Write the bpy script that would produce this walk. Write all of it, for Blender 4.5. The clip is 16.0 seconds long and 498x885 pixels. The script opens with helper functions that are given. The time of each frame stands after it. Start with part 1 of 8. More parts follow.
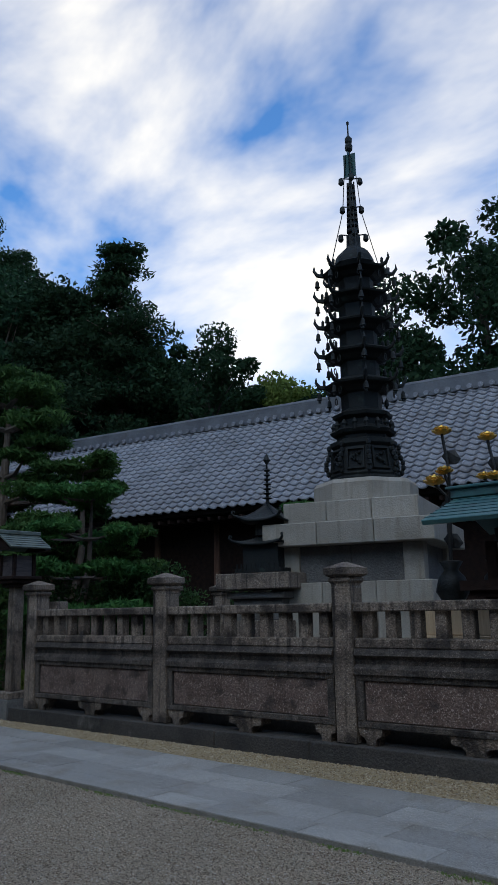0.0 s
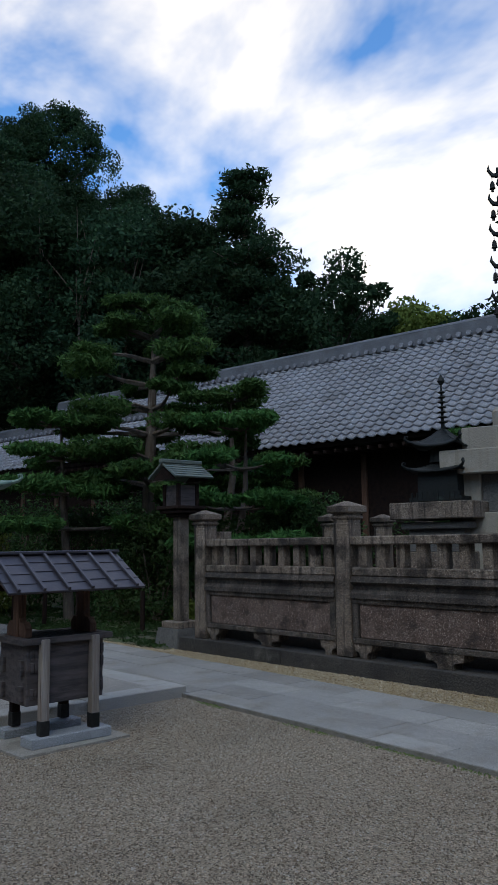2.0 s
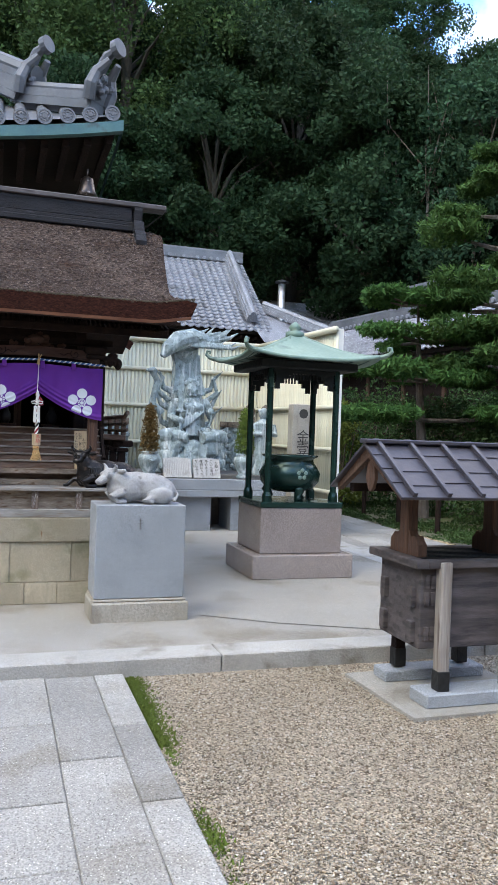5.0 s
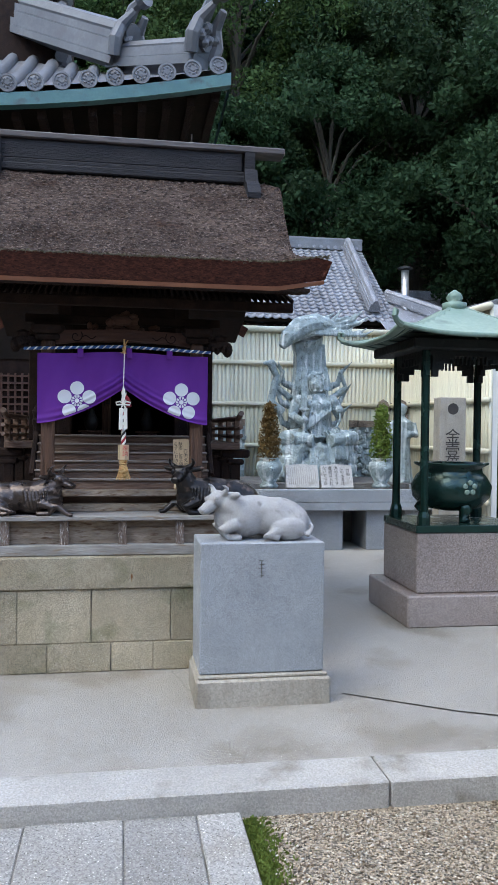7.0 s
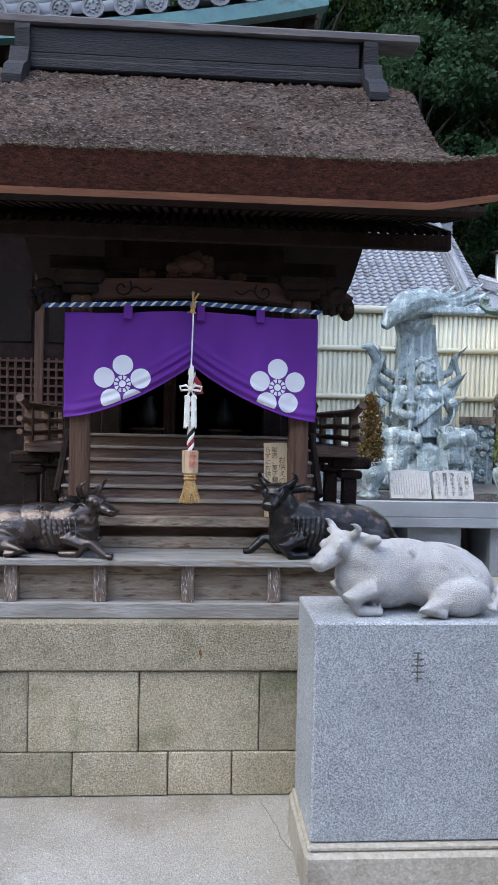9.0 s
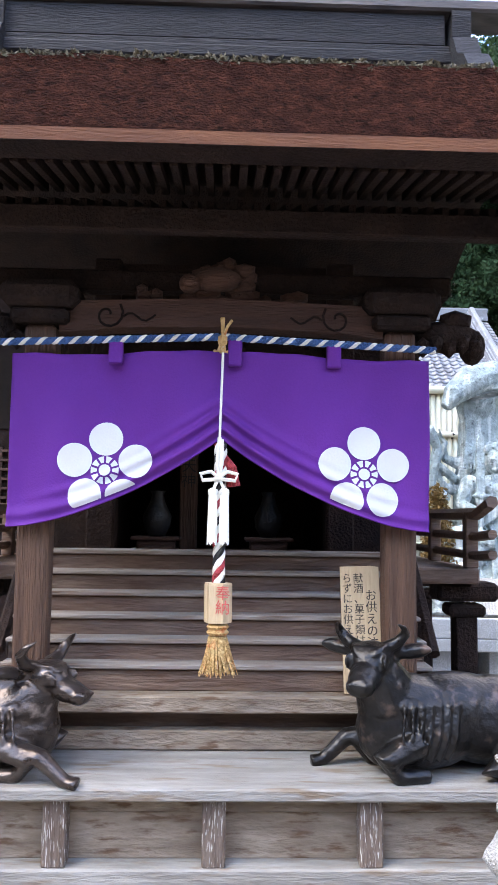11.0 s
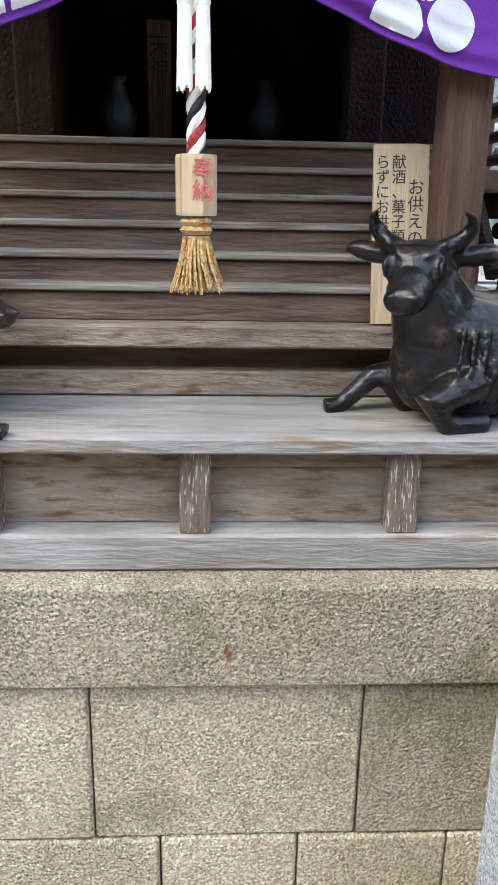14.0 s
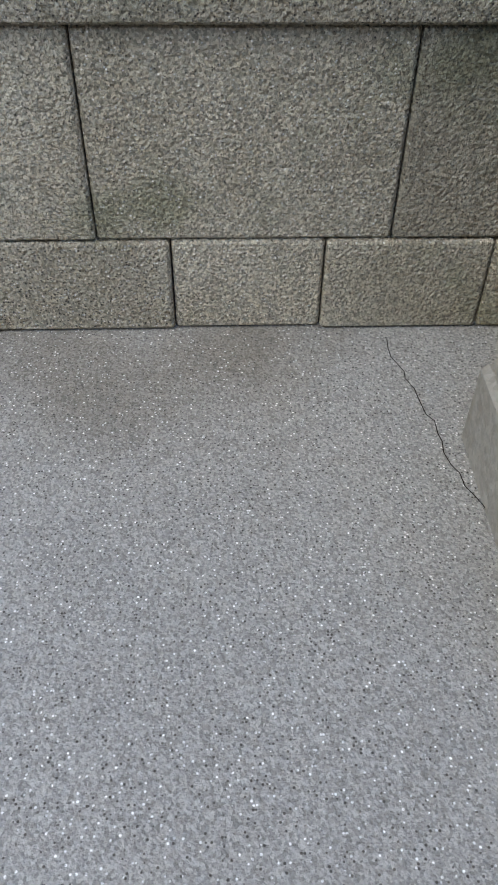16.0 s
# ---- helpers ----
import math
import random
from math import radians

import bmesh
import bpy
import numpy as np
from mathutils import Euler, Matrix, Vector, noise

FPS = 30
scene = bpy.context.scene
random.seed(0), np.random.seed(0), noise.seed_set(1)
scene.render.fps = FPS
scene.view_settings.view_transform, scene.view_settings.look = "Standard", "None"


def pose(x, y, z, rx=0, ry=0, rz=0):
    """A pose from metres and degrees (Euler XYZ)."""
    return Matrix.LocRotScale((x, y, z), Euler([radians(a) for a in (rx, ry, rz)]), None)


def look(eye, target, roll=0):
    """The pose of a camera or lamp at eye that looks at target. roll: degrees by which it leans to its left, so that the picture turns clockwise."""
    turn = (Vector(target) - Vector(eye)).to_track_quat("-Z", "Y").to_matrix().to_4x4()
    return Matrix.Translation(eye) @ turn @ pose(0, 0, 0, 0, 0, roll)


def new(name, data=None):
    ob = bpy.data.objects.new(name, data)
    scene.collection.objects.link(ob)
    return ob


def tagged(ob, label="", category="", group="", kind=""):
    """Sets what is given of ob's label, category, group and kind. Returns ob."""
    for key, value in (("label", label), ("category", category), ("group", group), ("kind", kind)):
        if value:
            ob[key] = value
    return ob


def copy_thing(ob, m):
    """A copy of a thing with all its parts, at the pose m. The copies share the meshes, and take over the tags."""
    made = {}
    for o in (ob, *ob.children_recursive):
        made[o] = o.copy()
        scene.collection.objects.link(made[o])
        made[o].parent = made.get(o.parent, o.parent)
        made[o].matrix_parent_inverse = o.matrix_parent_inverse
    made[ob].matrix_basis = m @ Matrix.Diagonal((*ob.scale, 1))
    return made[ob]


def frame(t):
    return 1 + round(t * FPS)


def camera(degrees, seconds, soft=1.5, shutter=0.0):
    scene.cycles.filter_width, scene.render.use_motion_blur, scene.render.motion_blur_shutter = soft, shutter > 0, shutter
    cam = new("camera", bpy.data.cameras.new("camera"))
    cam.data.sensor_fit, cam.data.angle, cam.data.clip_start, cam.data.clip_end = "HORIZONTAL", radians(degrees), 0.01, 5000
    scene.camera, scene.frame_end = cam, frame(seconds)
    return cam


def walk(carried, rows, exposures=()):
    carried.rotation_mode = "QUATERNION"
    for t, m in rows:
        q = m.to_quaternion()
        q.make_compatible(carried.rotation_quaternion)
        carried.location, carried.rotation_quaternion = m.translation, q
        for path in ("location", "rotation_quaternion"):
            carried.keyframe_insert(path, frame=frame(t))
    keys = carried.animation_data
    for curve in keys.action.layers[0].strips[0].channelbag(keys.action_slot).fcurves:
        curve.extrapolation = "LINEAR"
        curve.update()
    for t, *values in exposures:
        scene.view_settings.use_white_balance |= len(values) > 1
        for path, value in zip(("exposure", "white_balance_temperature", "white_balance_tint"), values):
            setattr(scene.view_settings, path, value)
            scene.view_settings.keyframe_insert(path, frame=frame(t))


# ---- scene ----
cam = camera(35.3, 16.0, soft=1.0)
METRES, EYE, TILT, LEAN, TURN = 9.15, 1.6, 0.0, 0.0, 39.8
ROWS = [
    (0.0, 0.0, 0.0, 0.0, 0.24, 11.96, 1.11),
    (0.5, -0.0229, 0.0123, 0.0037, 0.93, 13.24, 1.88),
    (1.0, -0.0457, 0.0318, 0.0005, 3.11, 11.99, 1.47),
    (1.5, -0.0729, 0.0525, -0.0011, 5.63, 10.26, 1.2),
    (2.0, -0.0964, 0.074, -0.0032, 8.56, 7.37, 0.81),
    (2.5, -0.1169, 0.0994, -0.0012, 11.62, 4.8, 0.73),
    (3.0, -0.1357, 0.1245, -0.0022, 15.45, 2.16, 0.02),
    (3.5, -0.1558, 0.1543, -0.0046, 20.25, 0.43, -0.67),
    (4.0, -0.174, 0.1873, -0.0041, 24.7, -0.75, -1.29),
    (4.5, -0.1965, 0.2198, -0.0065, 28.45, -0.89, -1.96),
    (5.0, -0.2197, 0.2541, -0.0074, 32.43, -0.56, -2.0),
    (7.5, -0.3771, 0.434, -0.002, 42.14, -1.58, -0.67),
    (8.0, -0.4125, 0.4681, -0.0024, 43.3, -2.27, -0.93),
    (8.5, -0.4477, 0.496, -0.0033, 44.63, -1.93, -0.99),
    (9.0, -0.4827, 0.5187, -0.0007, 46.29, -1.33, -1.19),
    (11.5, -0.6118, 0.6241, 0.008, 48.54, 8.03, -0.48),
    (12.0, -0.6216, 0.6276, 0.0139, 48.7, 9.93, -0.2),
    (12.5, -0.6239, 0.6326, 0.0151, 48.73, 9.34, 0.06),
    (13.0, -0.6282, 0.639, 0.0119, 48.75, 3.52, 0.11),
    (13.5, -0.6377, 0.6475, -0.0014, 48.08, -6.33, -0.32),
    (14.0, -0.6437, 0.6536, -0.0211, 47.55, -17.03, -1.03),
    (14.5, -0.6469, 0.6567, -0.0418, 47.14, -26.98, -1.64),
    (15.0, -0.6474, 0.6565, -0.0519, 47.15, -35.63, -2.0),
    (15.5, -0.6481, 0.6558, -0.0611, 47.71, -41.48, -1.54),
    (16.0, -0.6475, 0.6561, -0.0698, 48.33, -45.35, -0.58),
]
PATH = [(t, pose(0, 0, EYE, TILT, LEAN, TURN) @ pose(METRES * x, METRES * y, METRES * z, 90 + pitch, roll, yaw)) for t, x, y, z, yaw, pitch, roll in ROWS]
walk(cam, PATH, exposures=[(0.0, -0.15, 6800, 8), (0.5, -0.43, 6700, 8), (1.0, -0.7, 6600, 8), (1.5, -0.27, 6700, 8), (2.0, 0.1, 7300, 9),
                           (2.5, 0.6, 8000, 12), (3.0, 1.2, 8600, 15), (3.5, 1.52, 8900, 15), (4.0, 1.85, 8700, 14), (5.0, 1.92, 8500, 13),
                           (7.5, 1.79, 8000, 12), (9.0, 1.99, 8000, 14), (11.5, 2.85, 8500, 19), (12.5, 2.56, 8600, 20), (13.0, 2.64, 8600, 20),
                           (13.5, 2.67, 8800, 14), (14.0, 2.57, 9100, 13), (14.5, 2.34, 8550, 14), (15.0, 1.92, 8050, 13), (15.5, 1.64, 7900, 12),
                           (16.0, 1.29, 7750, 12)])

# ---- light: bright broken cloud, soft sun ----
SUN_ELEVATION, SUN_TURN = 52.0, 150.0
world = bpy.data.worlds.new("sky")
scene.world = world
world.use_nodes = True
wn, wl = world.node_tree.nodes, world.node_tree.links
wn.clear()
sky = wn.new("ShaderNodeTexSky")
sky.sky_type, sky.sun_disc = "NISHITA", False
sky.sun_elevation, sky.sun_rotation = radians(SUN_ELEVATION), radians(SUN_TURN)
where = wn.new("ShaderNodeTexCoord")
spread = wn.new("ShaderNodeMapping")
spread.inputs["Rotation"].default_value = (0.5, 0.35, 0.3)
spread.inputs["Scale"].default_value = (1.2, 2.9, 3.6)
cloud = wn.new("ShaderNodeTexNoise")
cloud.inputs["Scale"].default_value, cloud.inputs["Detail"].default_value, cloud.inputs["Roughness"].default_value = 1.25, 6.0, 0.52
cloud.inputs["Distortion"].default_value = 0.2
cover = wn.new("ShaderNodeValToRGB")
cover.color_ramp.elements[0].position, cover.color_ramp.elements[1].position = 0.435, 0.665
mixed = wn.new("ShaderNodeMixRGB")
mixed.inputs["Color2"].default_value = (9.2, 9.0, 8.7, 1)
lit = wn.new("ShaderNodeBackground")
lit.inputs["Strength"].default_value = 0.145
out = wn.new("ShaderNodeOutputWorld")
wl.new(where.outputs["Generated"], spread.inputs["Vector"])
wl.new(spread.outputs["Vector"], cloud.inputs["Vector"])
wl.new(cloud.outputs["Fac"], cover.inputs["Fac"])
wl.new(cover.outputs["Color"], mixed.inputs["Fac"])
deep = wn.new("ShaderNodeMixRGB")
deep.blend_type = "MULTIPLY"
deep.inputs["Fac"].default_value = 1.0
deep.inputs["Color2"].default_value = (0.64, 1.24, 1.85, 1)
wl.new(sky.outputs["Color"], deep.inputs["Color1"])
wl.new(deep.outputs["Color"], mixed.inputs["Color1"])
wl.new(mixed.outputs["Color"], lit.inputs["Color"])
wl.new(lit.outputs["Background"], out.inputs["Surface"])

sun = new("sun", bpy.data.lights.new("sun", "SUN"))
sun.data.energy, sun.data.angle, sun.data.color = 0.5, radians(35), (1.0, 0.95, 0.88)
az, el = radians(SUN_TURN), radians(SUN_ELEVATION)
sun.matrix_world = look((0, 0, 30), (-math.sin(az) * math.cos(el) * 10, -math.cos(az) * math.cos(el) * 10, 30 - 10 * math.sin(el)))

# ---- materials ----
def material(name, a, b, rough=0.8, metal=0.0, coarse=1.5, fine=40.0, bump=0.15, stain=None, stain_at=0.58, third=None, spec=0.5, stretch=None, vary=0.12, streaks=None, bump_scale=None, speck=None, dots=None):
    """Two colours blended by coarse and fine noise, an optional stain colour in blotches, speckles of a third colour, relief from the fine noise."""
    m = bpy.data.materials.new(name)
    m.use_nodes = True
    n, l = m.node_tree.nodes, m.node_tree.links
    p = n["Principled BSDF"]
    p.inputs["Roughness"].default_value, p.inputs["Metallic"].default_value = rough, metal
    p.inputs["Specular IOR Level"].default_value = spec
    tc = n.new("ShaderNodeTexCoord")
    v = tc.outputs["Object"]
    if stretch:
        mp = n.new("ShaderNodeMapping")
        mp.inputs["Scale"].default_value = stretch
        l.new(v, mp.inputs["Vector"])
        v = mp.outputs["Vector"]

    def noise_at(scale, detail=4.0, vec=None):
        t = n.new("ShaderNodeTexNoise")
        t.inputs["Scale"].default_value, t.inputs["Detail"].default_value = scale, detail
        l.new(vec or v, t.inputs["Vector"])
        return t.outputs["Fac"]

    def ramp(fac, lo, hi):
        r = n.new("ShaderNodeMapRange")
        r.inputs["From Min"].default_value, r.inputs["From Max"].default_value = lo, hi
        l.new(fac, r.inputs["Value"])
        return r.outputs["Result"]

    def mix(fac, c1, c2, how="MIX"):
        x = n.new("ShaderNodeMixRGB")
        x.blend_type = how
        if isinstance(fac, float):
            x.inputs["Fac"].default_value = fac
        else:
            l.new(fac, x.inputs["Fac"])
        for s, c in (("Color1", c1), ("Color2", c2)):
            if isinstance(c, tuple):
                x.inputs[s].default_value = (*c, 1)
            else:
                l.new(c, x.inputs[s])
        return x.outputs["Color"]

    f1, f2 = noise_at(coarse), noise_at(fine, 6.0)
    col = mix(ramp(f1, 0.3, 0.7), a, b)
    col = mix(ramp(f2, 0.35, 0.7), mix(0.45, col, a), col)
    if third:
        col = mix(ramp(noise_at(fine * 2.2, 2.0), 0.58, 0.66), col, third)
    if stain:
        col = mix(ramp(noise_at(coarse * 1.7, 7.0), stain_at, stain_at + 0.14), col, stain)
    if streaks:
        mp = n.new("ShaderNodeMapping")
        mp.inputs["Scale"].default_value = (14, 14, 0.7)
        l.new(tc.outputs["Object"], mp.inputs["Vector"])
        col = mix(ramp(noise_at(1.0, 5.0, mp.outputs["Vector"]), 0.52, 0.72), col, streaks)
    if dots:
        vd = n.new("ShaderNodeTexVoronoi")
        vd.inputs["Scale"].default_value = dots[0]
        l.new(v, vd.inputs["Vector"])
        sp_ = n.new("ShaderNodeSeparateColor")
        l.new(vd.outputs["Color"], sp_.inputs["Color"])
        near = ramp(vd.outputs["Distance"], 0.42, 0.3)
        for lo, hi, tone in ((0.90, 0.93, dots[2]), (0.13, 0.10, dots[1])):
            both = n.new("ShaderNodeMath")
            both.operation = "MULTIPLY"
            l.new(near, both.inputs[0])
            l.new(ramp(sp_.outputs["Red"], lo, hi), both.inputs[1])
            col = mix(both.outputs["Value"], col, tone)
    cells = None
    if speck:
        cells = n.new("ShaderNodeTexVoronoi")
        cells.inputs["Scale"].default_value = speck[0]
        l.new(v, cells.inputs["Vector"])
        bw = n.new("ShaderNodeSeparateColor")
        l.new(cells.outputs["Color"], bw.inputs["Color"])
        grey = n.new("ShaderNodeCombineColor")
        val = ramp_value(n, l, bw.outputs["Red"], 1 - speck[1], 1 + speck[1])
        for q in ("Red", "Green", "Blue"):
            l.new(val, grey.inputs[q])
        col = mix(1.0, col, grey.outputs["Color"], "MULTIPLY")
    info = n.new("ShaderNodeObjectInfo")
    hsv = n.new("ShaderNodeHueSaturation")
    l.new(ramp_value(n, l, info.outputs["Random"], 1 - vary, 1 + vary), hsv.inputs["Value"])
    l.new(col, hsv.inputs["Color"])
    l.new(hsv.outputs["Color"], p.inputs["Base Color"])
    bp = n.new("ShaderNodeBump")
    bp.inputs["Strength"].default_value, bp.inputs["Distance"].default_value = min(1.0, bump * 3), 0.02
    l.new(cells.outputs["Distance"] if speck and len(speck) > 2 else f2 if not bump_scale else noise_at(bump_scale, 5.0), bp.inputs["Height"])
    l.new(bp.outputs["Normal"], p.inputs["Normal"])
    rr = n.new("ShaderNodeMapRange")
    rr.inputs["To Min"].default_value, rr.inputs["To Max"].default_value = max(0.03, rough - 0.12), min(1.0, rough + 0.12)
    l.new(f1, rr.inputs["Value"])
    l.new(rr.outputs["Result"], p.inputs["Roughness"])
    return m


def ramp_value(n, l, fac, lo, hi):
    r = n.new("ShaderNodeMapRange")
    r.inputs["To Min"].default_value, r.inputs["To Max"].default_value = lo, hi
    l.new(fac, r.inputs["Value"])
    return r.outputs["Result"]


def leaf_material(name, dark, light):
    """Leaves that differ one by one, with a little light passing through."""
    m = bpy.data.materials.new(name)
    m.use_nodes = True
    n, l = m.node_tree.nodes, m.node_tree.links
    p = n["Principled BSDF"]
    p.inputs["Roughness"].default_value, p.inputs["Specular IOR Level"].default_value = 0.75, 0.12
    g = n.new("ShaderNodeNewGeometry")
    tc = n.new("ShaderNodeTexCoord")
    t = n.new("ShaderNodeTexNoise")
    t.inputs["Scale"].default_value = 0.6
    l.new(tc.outputs["Object"], t.inputs["Vector"])
    add = n.new("ShaderNodeMath")
    add.operation = "MULTIPLY_ADD"
    add.inputs[1].default_value = 0.55
    l.new(g.outputs["Random Per Island"], add.inputs[0])
    l.new(ramp_value(n, l, t.outputs["Fac"], -0.15, 0.7), add.inputs[2])
    x = n.new("ShaderNodeMixRGB")
    x.inputs["Color1"].default_value, x.inputs["Color2"].default_value = (*dark, 1), (*light, 1)
    l.new(add.outputs["Value"], x.inputs["Fac"])
    info = n.new("ShaderNodeObjectInfo")
    hsv = n.new("ShaderNodeHueSaturation")
    l.new(ramp_value(n, l, info.outputs["Random"], 0.7, 1.25), hsv.inputs["Value"])
    l.new(ramp_value(n, l, info.outputs["Random"], 0.48, 0.52), hsv.inputs["Hue"])
    l.new(x.outputs["Color"], hsv.inputs["Color"])
    l.new(hsv.outputs["Color"], p.inputs["Base Color"])
    tr = n.new("ShaderNodeBsdfTranslucent")
    l.new(hsv.outputs["Color"], tr.inputs["Color"])
    ms = n.new("ShaderNodeMixShader")
    ms.inputs["Fac"].default_value = 0.25
    l.new(p.outputs["BSDF"], ms.inputs[1])
    l.new(tr.outputs["BSDF"], ms.inputs[2])
    l.new(ms.outputs["Shader"], n["Material Output"].inputs["Surface"])
    return m


GRAVEL = material("gravel", (0.33, 0.26, 0.185), (0.50, 0.41, 0.305), 0.95, coarse=0.8, fine=45, bump=0.35, stain=(0.26, 0.21, 0.15), stain_at=0.56, vary=0.0, speck=(110, 0.8, 1))
TAN_GRAVEL = material("tan_gravel", (0.29, 0.22, 0.135), (0.43, 0.34, 0.215), 0.95, coarse=2, fine=50, bump=0.4, third=(0.52, 0.43, 0.3), vary=0.0, speck=(55, 0.5, 1))
CONCRETE = material("concrete", (0.25, 0.228, 0.195), (0.35, 0.325, 0.285), 0.9, coarse=0.9, fine=160, bump=0.15, stain=(0.205, 0.18, 0.143), stain_at=0.53, vary=0.03, speck=(300, 0.34), dots=(230, (0.075, 0.063, 0.05), (0.66, 0.63, 0.57)))
SLAB = material("paving_stone", (0.225, 0.212, 0.19), (0.335, 0.318, 0.29), 0.88, coarse=1.3, fine=60, bump=0.15, stain=(0.225, 0.205, 0.175), stain_at=0.53, vary=0.16, speck=(160, 0.3), dots=(130, (0.09, 0.08, 0.065), (0.56, 0.53, 0.48)))
KERB = material("kerb_stone", (0.31, 0.29, 0.26), (0.43, 0.41, 0.375), 0.85, coarse=2, fine=70, bump=0.12, stain=(0.2, 0.18, 0.145), stain_at=0.55, vary=0.08, speck=(180, 0.18))
OLD_STONE = material("weathered_stone", (0.115, 0.084, 0.062), (0.26, 0.205, 0.158), 0.95, coarse=1.6, fine=45, bump=0.4, third=(0.37, 0.31, 0.255), stain=(0.036, 0.027, 0.021), stain_at=0.5, streaks=(0.03, 0.023, 0.019), vary=0.12, speck=(80, 0.45))
STREAKED_STONE = material("black_streaked_stone", (0.045, 0.036, 0.03), (0.12, 0.096, 0.078), 0.95, coarse=1.6, fine=45, bump=0.4, third=(0.2, 0.165, 0.135), stain=(0.02, 0.016, 0.013), stain_at=0.5, streaks=(0.018, 0.014, 0.012), vary=0.15, speck=(80, 0.45))
ROUGH_STONE = material("rough_hewn_stone", (0.085, 0.054, 0.042), (0.19, 0.132, 0.106), 0.97, coarse=3, fine=30, bump=0.9, third=(0.32, 0.25, 0.21), stain=(0.055, 0.038, 0.032), stain_at=0.53, vary=0.08, bump_scale=40, speck=(70, 0.3))
DARK_STONE = material("dark_mottled_stone", (0.09, 0.085, 0.08), (0.18, 0.17, 0.155), 0.9, coarse=1.8, fine=40, bump=0.3, stain=(0.05, 0.05, 0.045), vary=0.1, speck=(80,0.25))
PALE_STONE = material("pale_stone", (0.24, 0.215, 0.175), (0.36, 0.325, 0.275), 0.9, coarse=1.2, fine=50, bump=0.15, stain=(0.2, 0.175, 0.14), stain_at=0.56, streaks=(0.22, 0.19, 0.15), vary=0.1, speck=(110, 0.12))
WALL_STONE = material("granite_block", (0.38, 0.315, 0.21), (0.56, 0.485, 0.365), 0.95, coarse=2.6, fine=130, bump=0.6, stain=(0.29, 0.265, 0.165), stain_at=0.55, vary=0.2, bump_scale=170, speck=(250, 0.42), dots=(220, (0.1, 0.08, 0.058), (0.68, 0.63, 0.54)))
GRANITE = material("speckled_granite", (0.215, 0.23, 0.242), (0.32, 0.34, 0.355), 0.6, coarse=3, fine=160, bump=0.03, vary=0.03, speck=(330, 0.6), dots=(260, (0.045, 0.045, 0.05), (0.66, 0.67, 0.69)))
GRANITE_BROWN = material("polished_brown_granite", (0.22, 0.175, 0.155), (0.31, 0.255, 0.225), 0.22, coarse=2, fine=120, bump=0.01, third=(0.37, 0.32, 0.29), vary=0.05, speck=(150, 0.35))
WHITE_STONE = material("white_carved_stone", (0.40, 0.38, 0.35), (0.53, 0.51, 0.475), 0.9, coarse=5, fine=130, bump=0.2, stain=(0.28, 0.26, 0.235), stain_at=0.58, vary=0.0, speck=(260, 0.25))
RIDGE_BLACK = material("blackened_ridge_wood", (0.012, 0.012, 0.014), (0.03, 0.029, 0.032), 0.7, coarse=2, fine=20, bump=0.15, stretch=(9, 1.0, 9), stain=(0.07, 0.068, 0.07), stain_at=0.66, vary=0.05, spec=0.2)
BULL_STONE = material("grey_carved_granite", (0.30, 0.295, 0.29), (0.43, 0.425, 0.415), 0.9, coarse=6, fine=150, bump=0.2, stain=(0.15, 0.145, 0.14), stain_at=0.6, vary=0.0, speck=(330, 0.3))
PLINTH_STONE = material("algae_blackened_stone", (0.028, 0.025, 0.022), (0.075, 0.066, 0.056), 0.92, coarse=1.8, fine=40, bump=0.3, stain=(0.13, 0.12, 0.10), stain_at=0.62, vary=0.15, speck=(80, 0.3))
MORTAR = material("joint_mortar", (0.17, 0.155, 0.13), (0.25, 0.23, 0.2), 0.95, coarse=4, fine=60, bump=0.2, stain=(0.09, 0.085, 0.06), stain_at=0.55, vary=0.0, speck=(200, 0.3))
COPPER_AGED = material("dull_aged_copper", (0.085, 0.105, 0.09), (0.15, 0.18, 0.155), 0.65, metal=0.15, coarse=2.5, fine=30, bump=0.08, stain=(0.055, 0.065, 0.055), vary=0.05)
BRONZE_BLACK = material("dark_patinated_bronze", (0.018, 0.017, 0.017), (0.05, 0.046, 0.045), 0.32, metal=0.75, coarse=8, fine=40, bump=0.06, stain=(0.13, 0.09, 0.075), stain_at=0.6, vary=0.1)
BRONZE_BROWN = material("worn_brown_bronze", (0.045, 0.034, 0.03), (0.10, 0.08, 0.072), 0.3, metal=0.75, coarse=7, fine=40, bump=0.06, stain=(0.34, 0.27, 0.24), stain_at=0.6, vary=0.1)
BRONZE_DARK = material("black_green_bronze", (0.010, 0.012, 0.012), (0.026, 0.03, 0.029), 0.6, metal=0.3, coarse=2.5, fine=30, bump=0.12, stain=(0.045, 0.07, 0.062), stain_at=0.64, vary=0.1, spec=0.25)
BRONZE_GREEN = material("green_bronze", (0.006, 0.028, 0.023), (0.014, 0.055, 0.044), 0.25, metal=0.4, coarse=4, fine=40, bump=0.05, vary=0.05)
VERDIGRIS = material("verdigris_bronze", (0.17, 0.215, 0.215), (0.37, 0.45, 0.45), 0.75, metal=0.1, coarse=14, fine=40, bump=0.3, stain=(0.05, 0.06, 0.06), stain_at=0.6, streaks=(0.60, 0.64, 0.63), vary=0.05)
COPPER_GREEN = material("green_copper_sheet", (0.12, 0.195, 0.155), (0.215, 0.30, 0.24), 0.6, metal=0.15, coarse=2.5, fine=30, bump=0.08, stain=(0.11, 0.165, 0.14), vary=0.05)
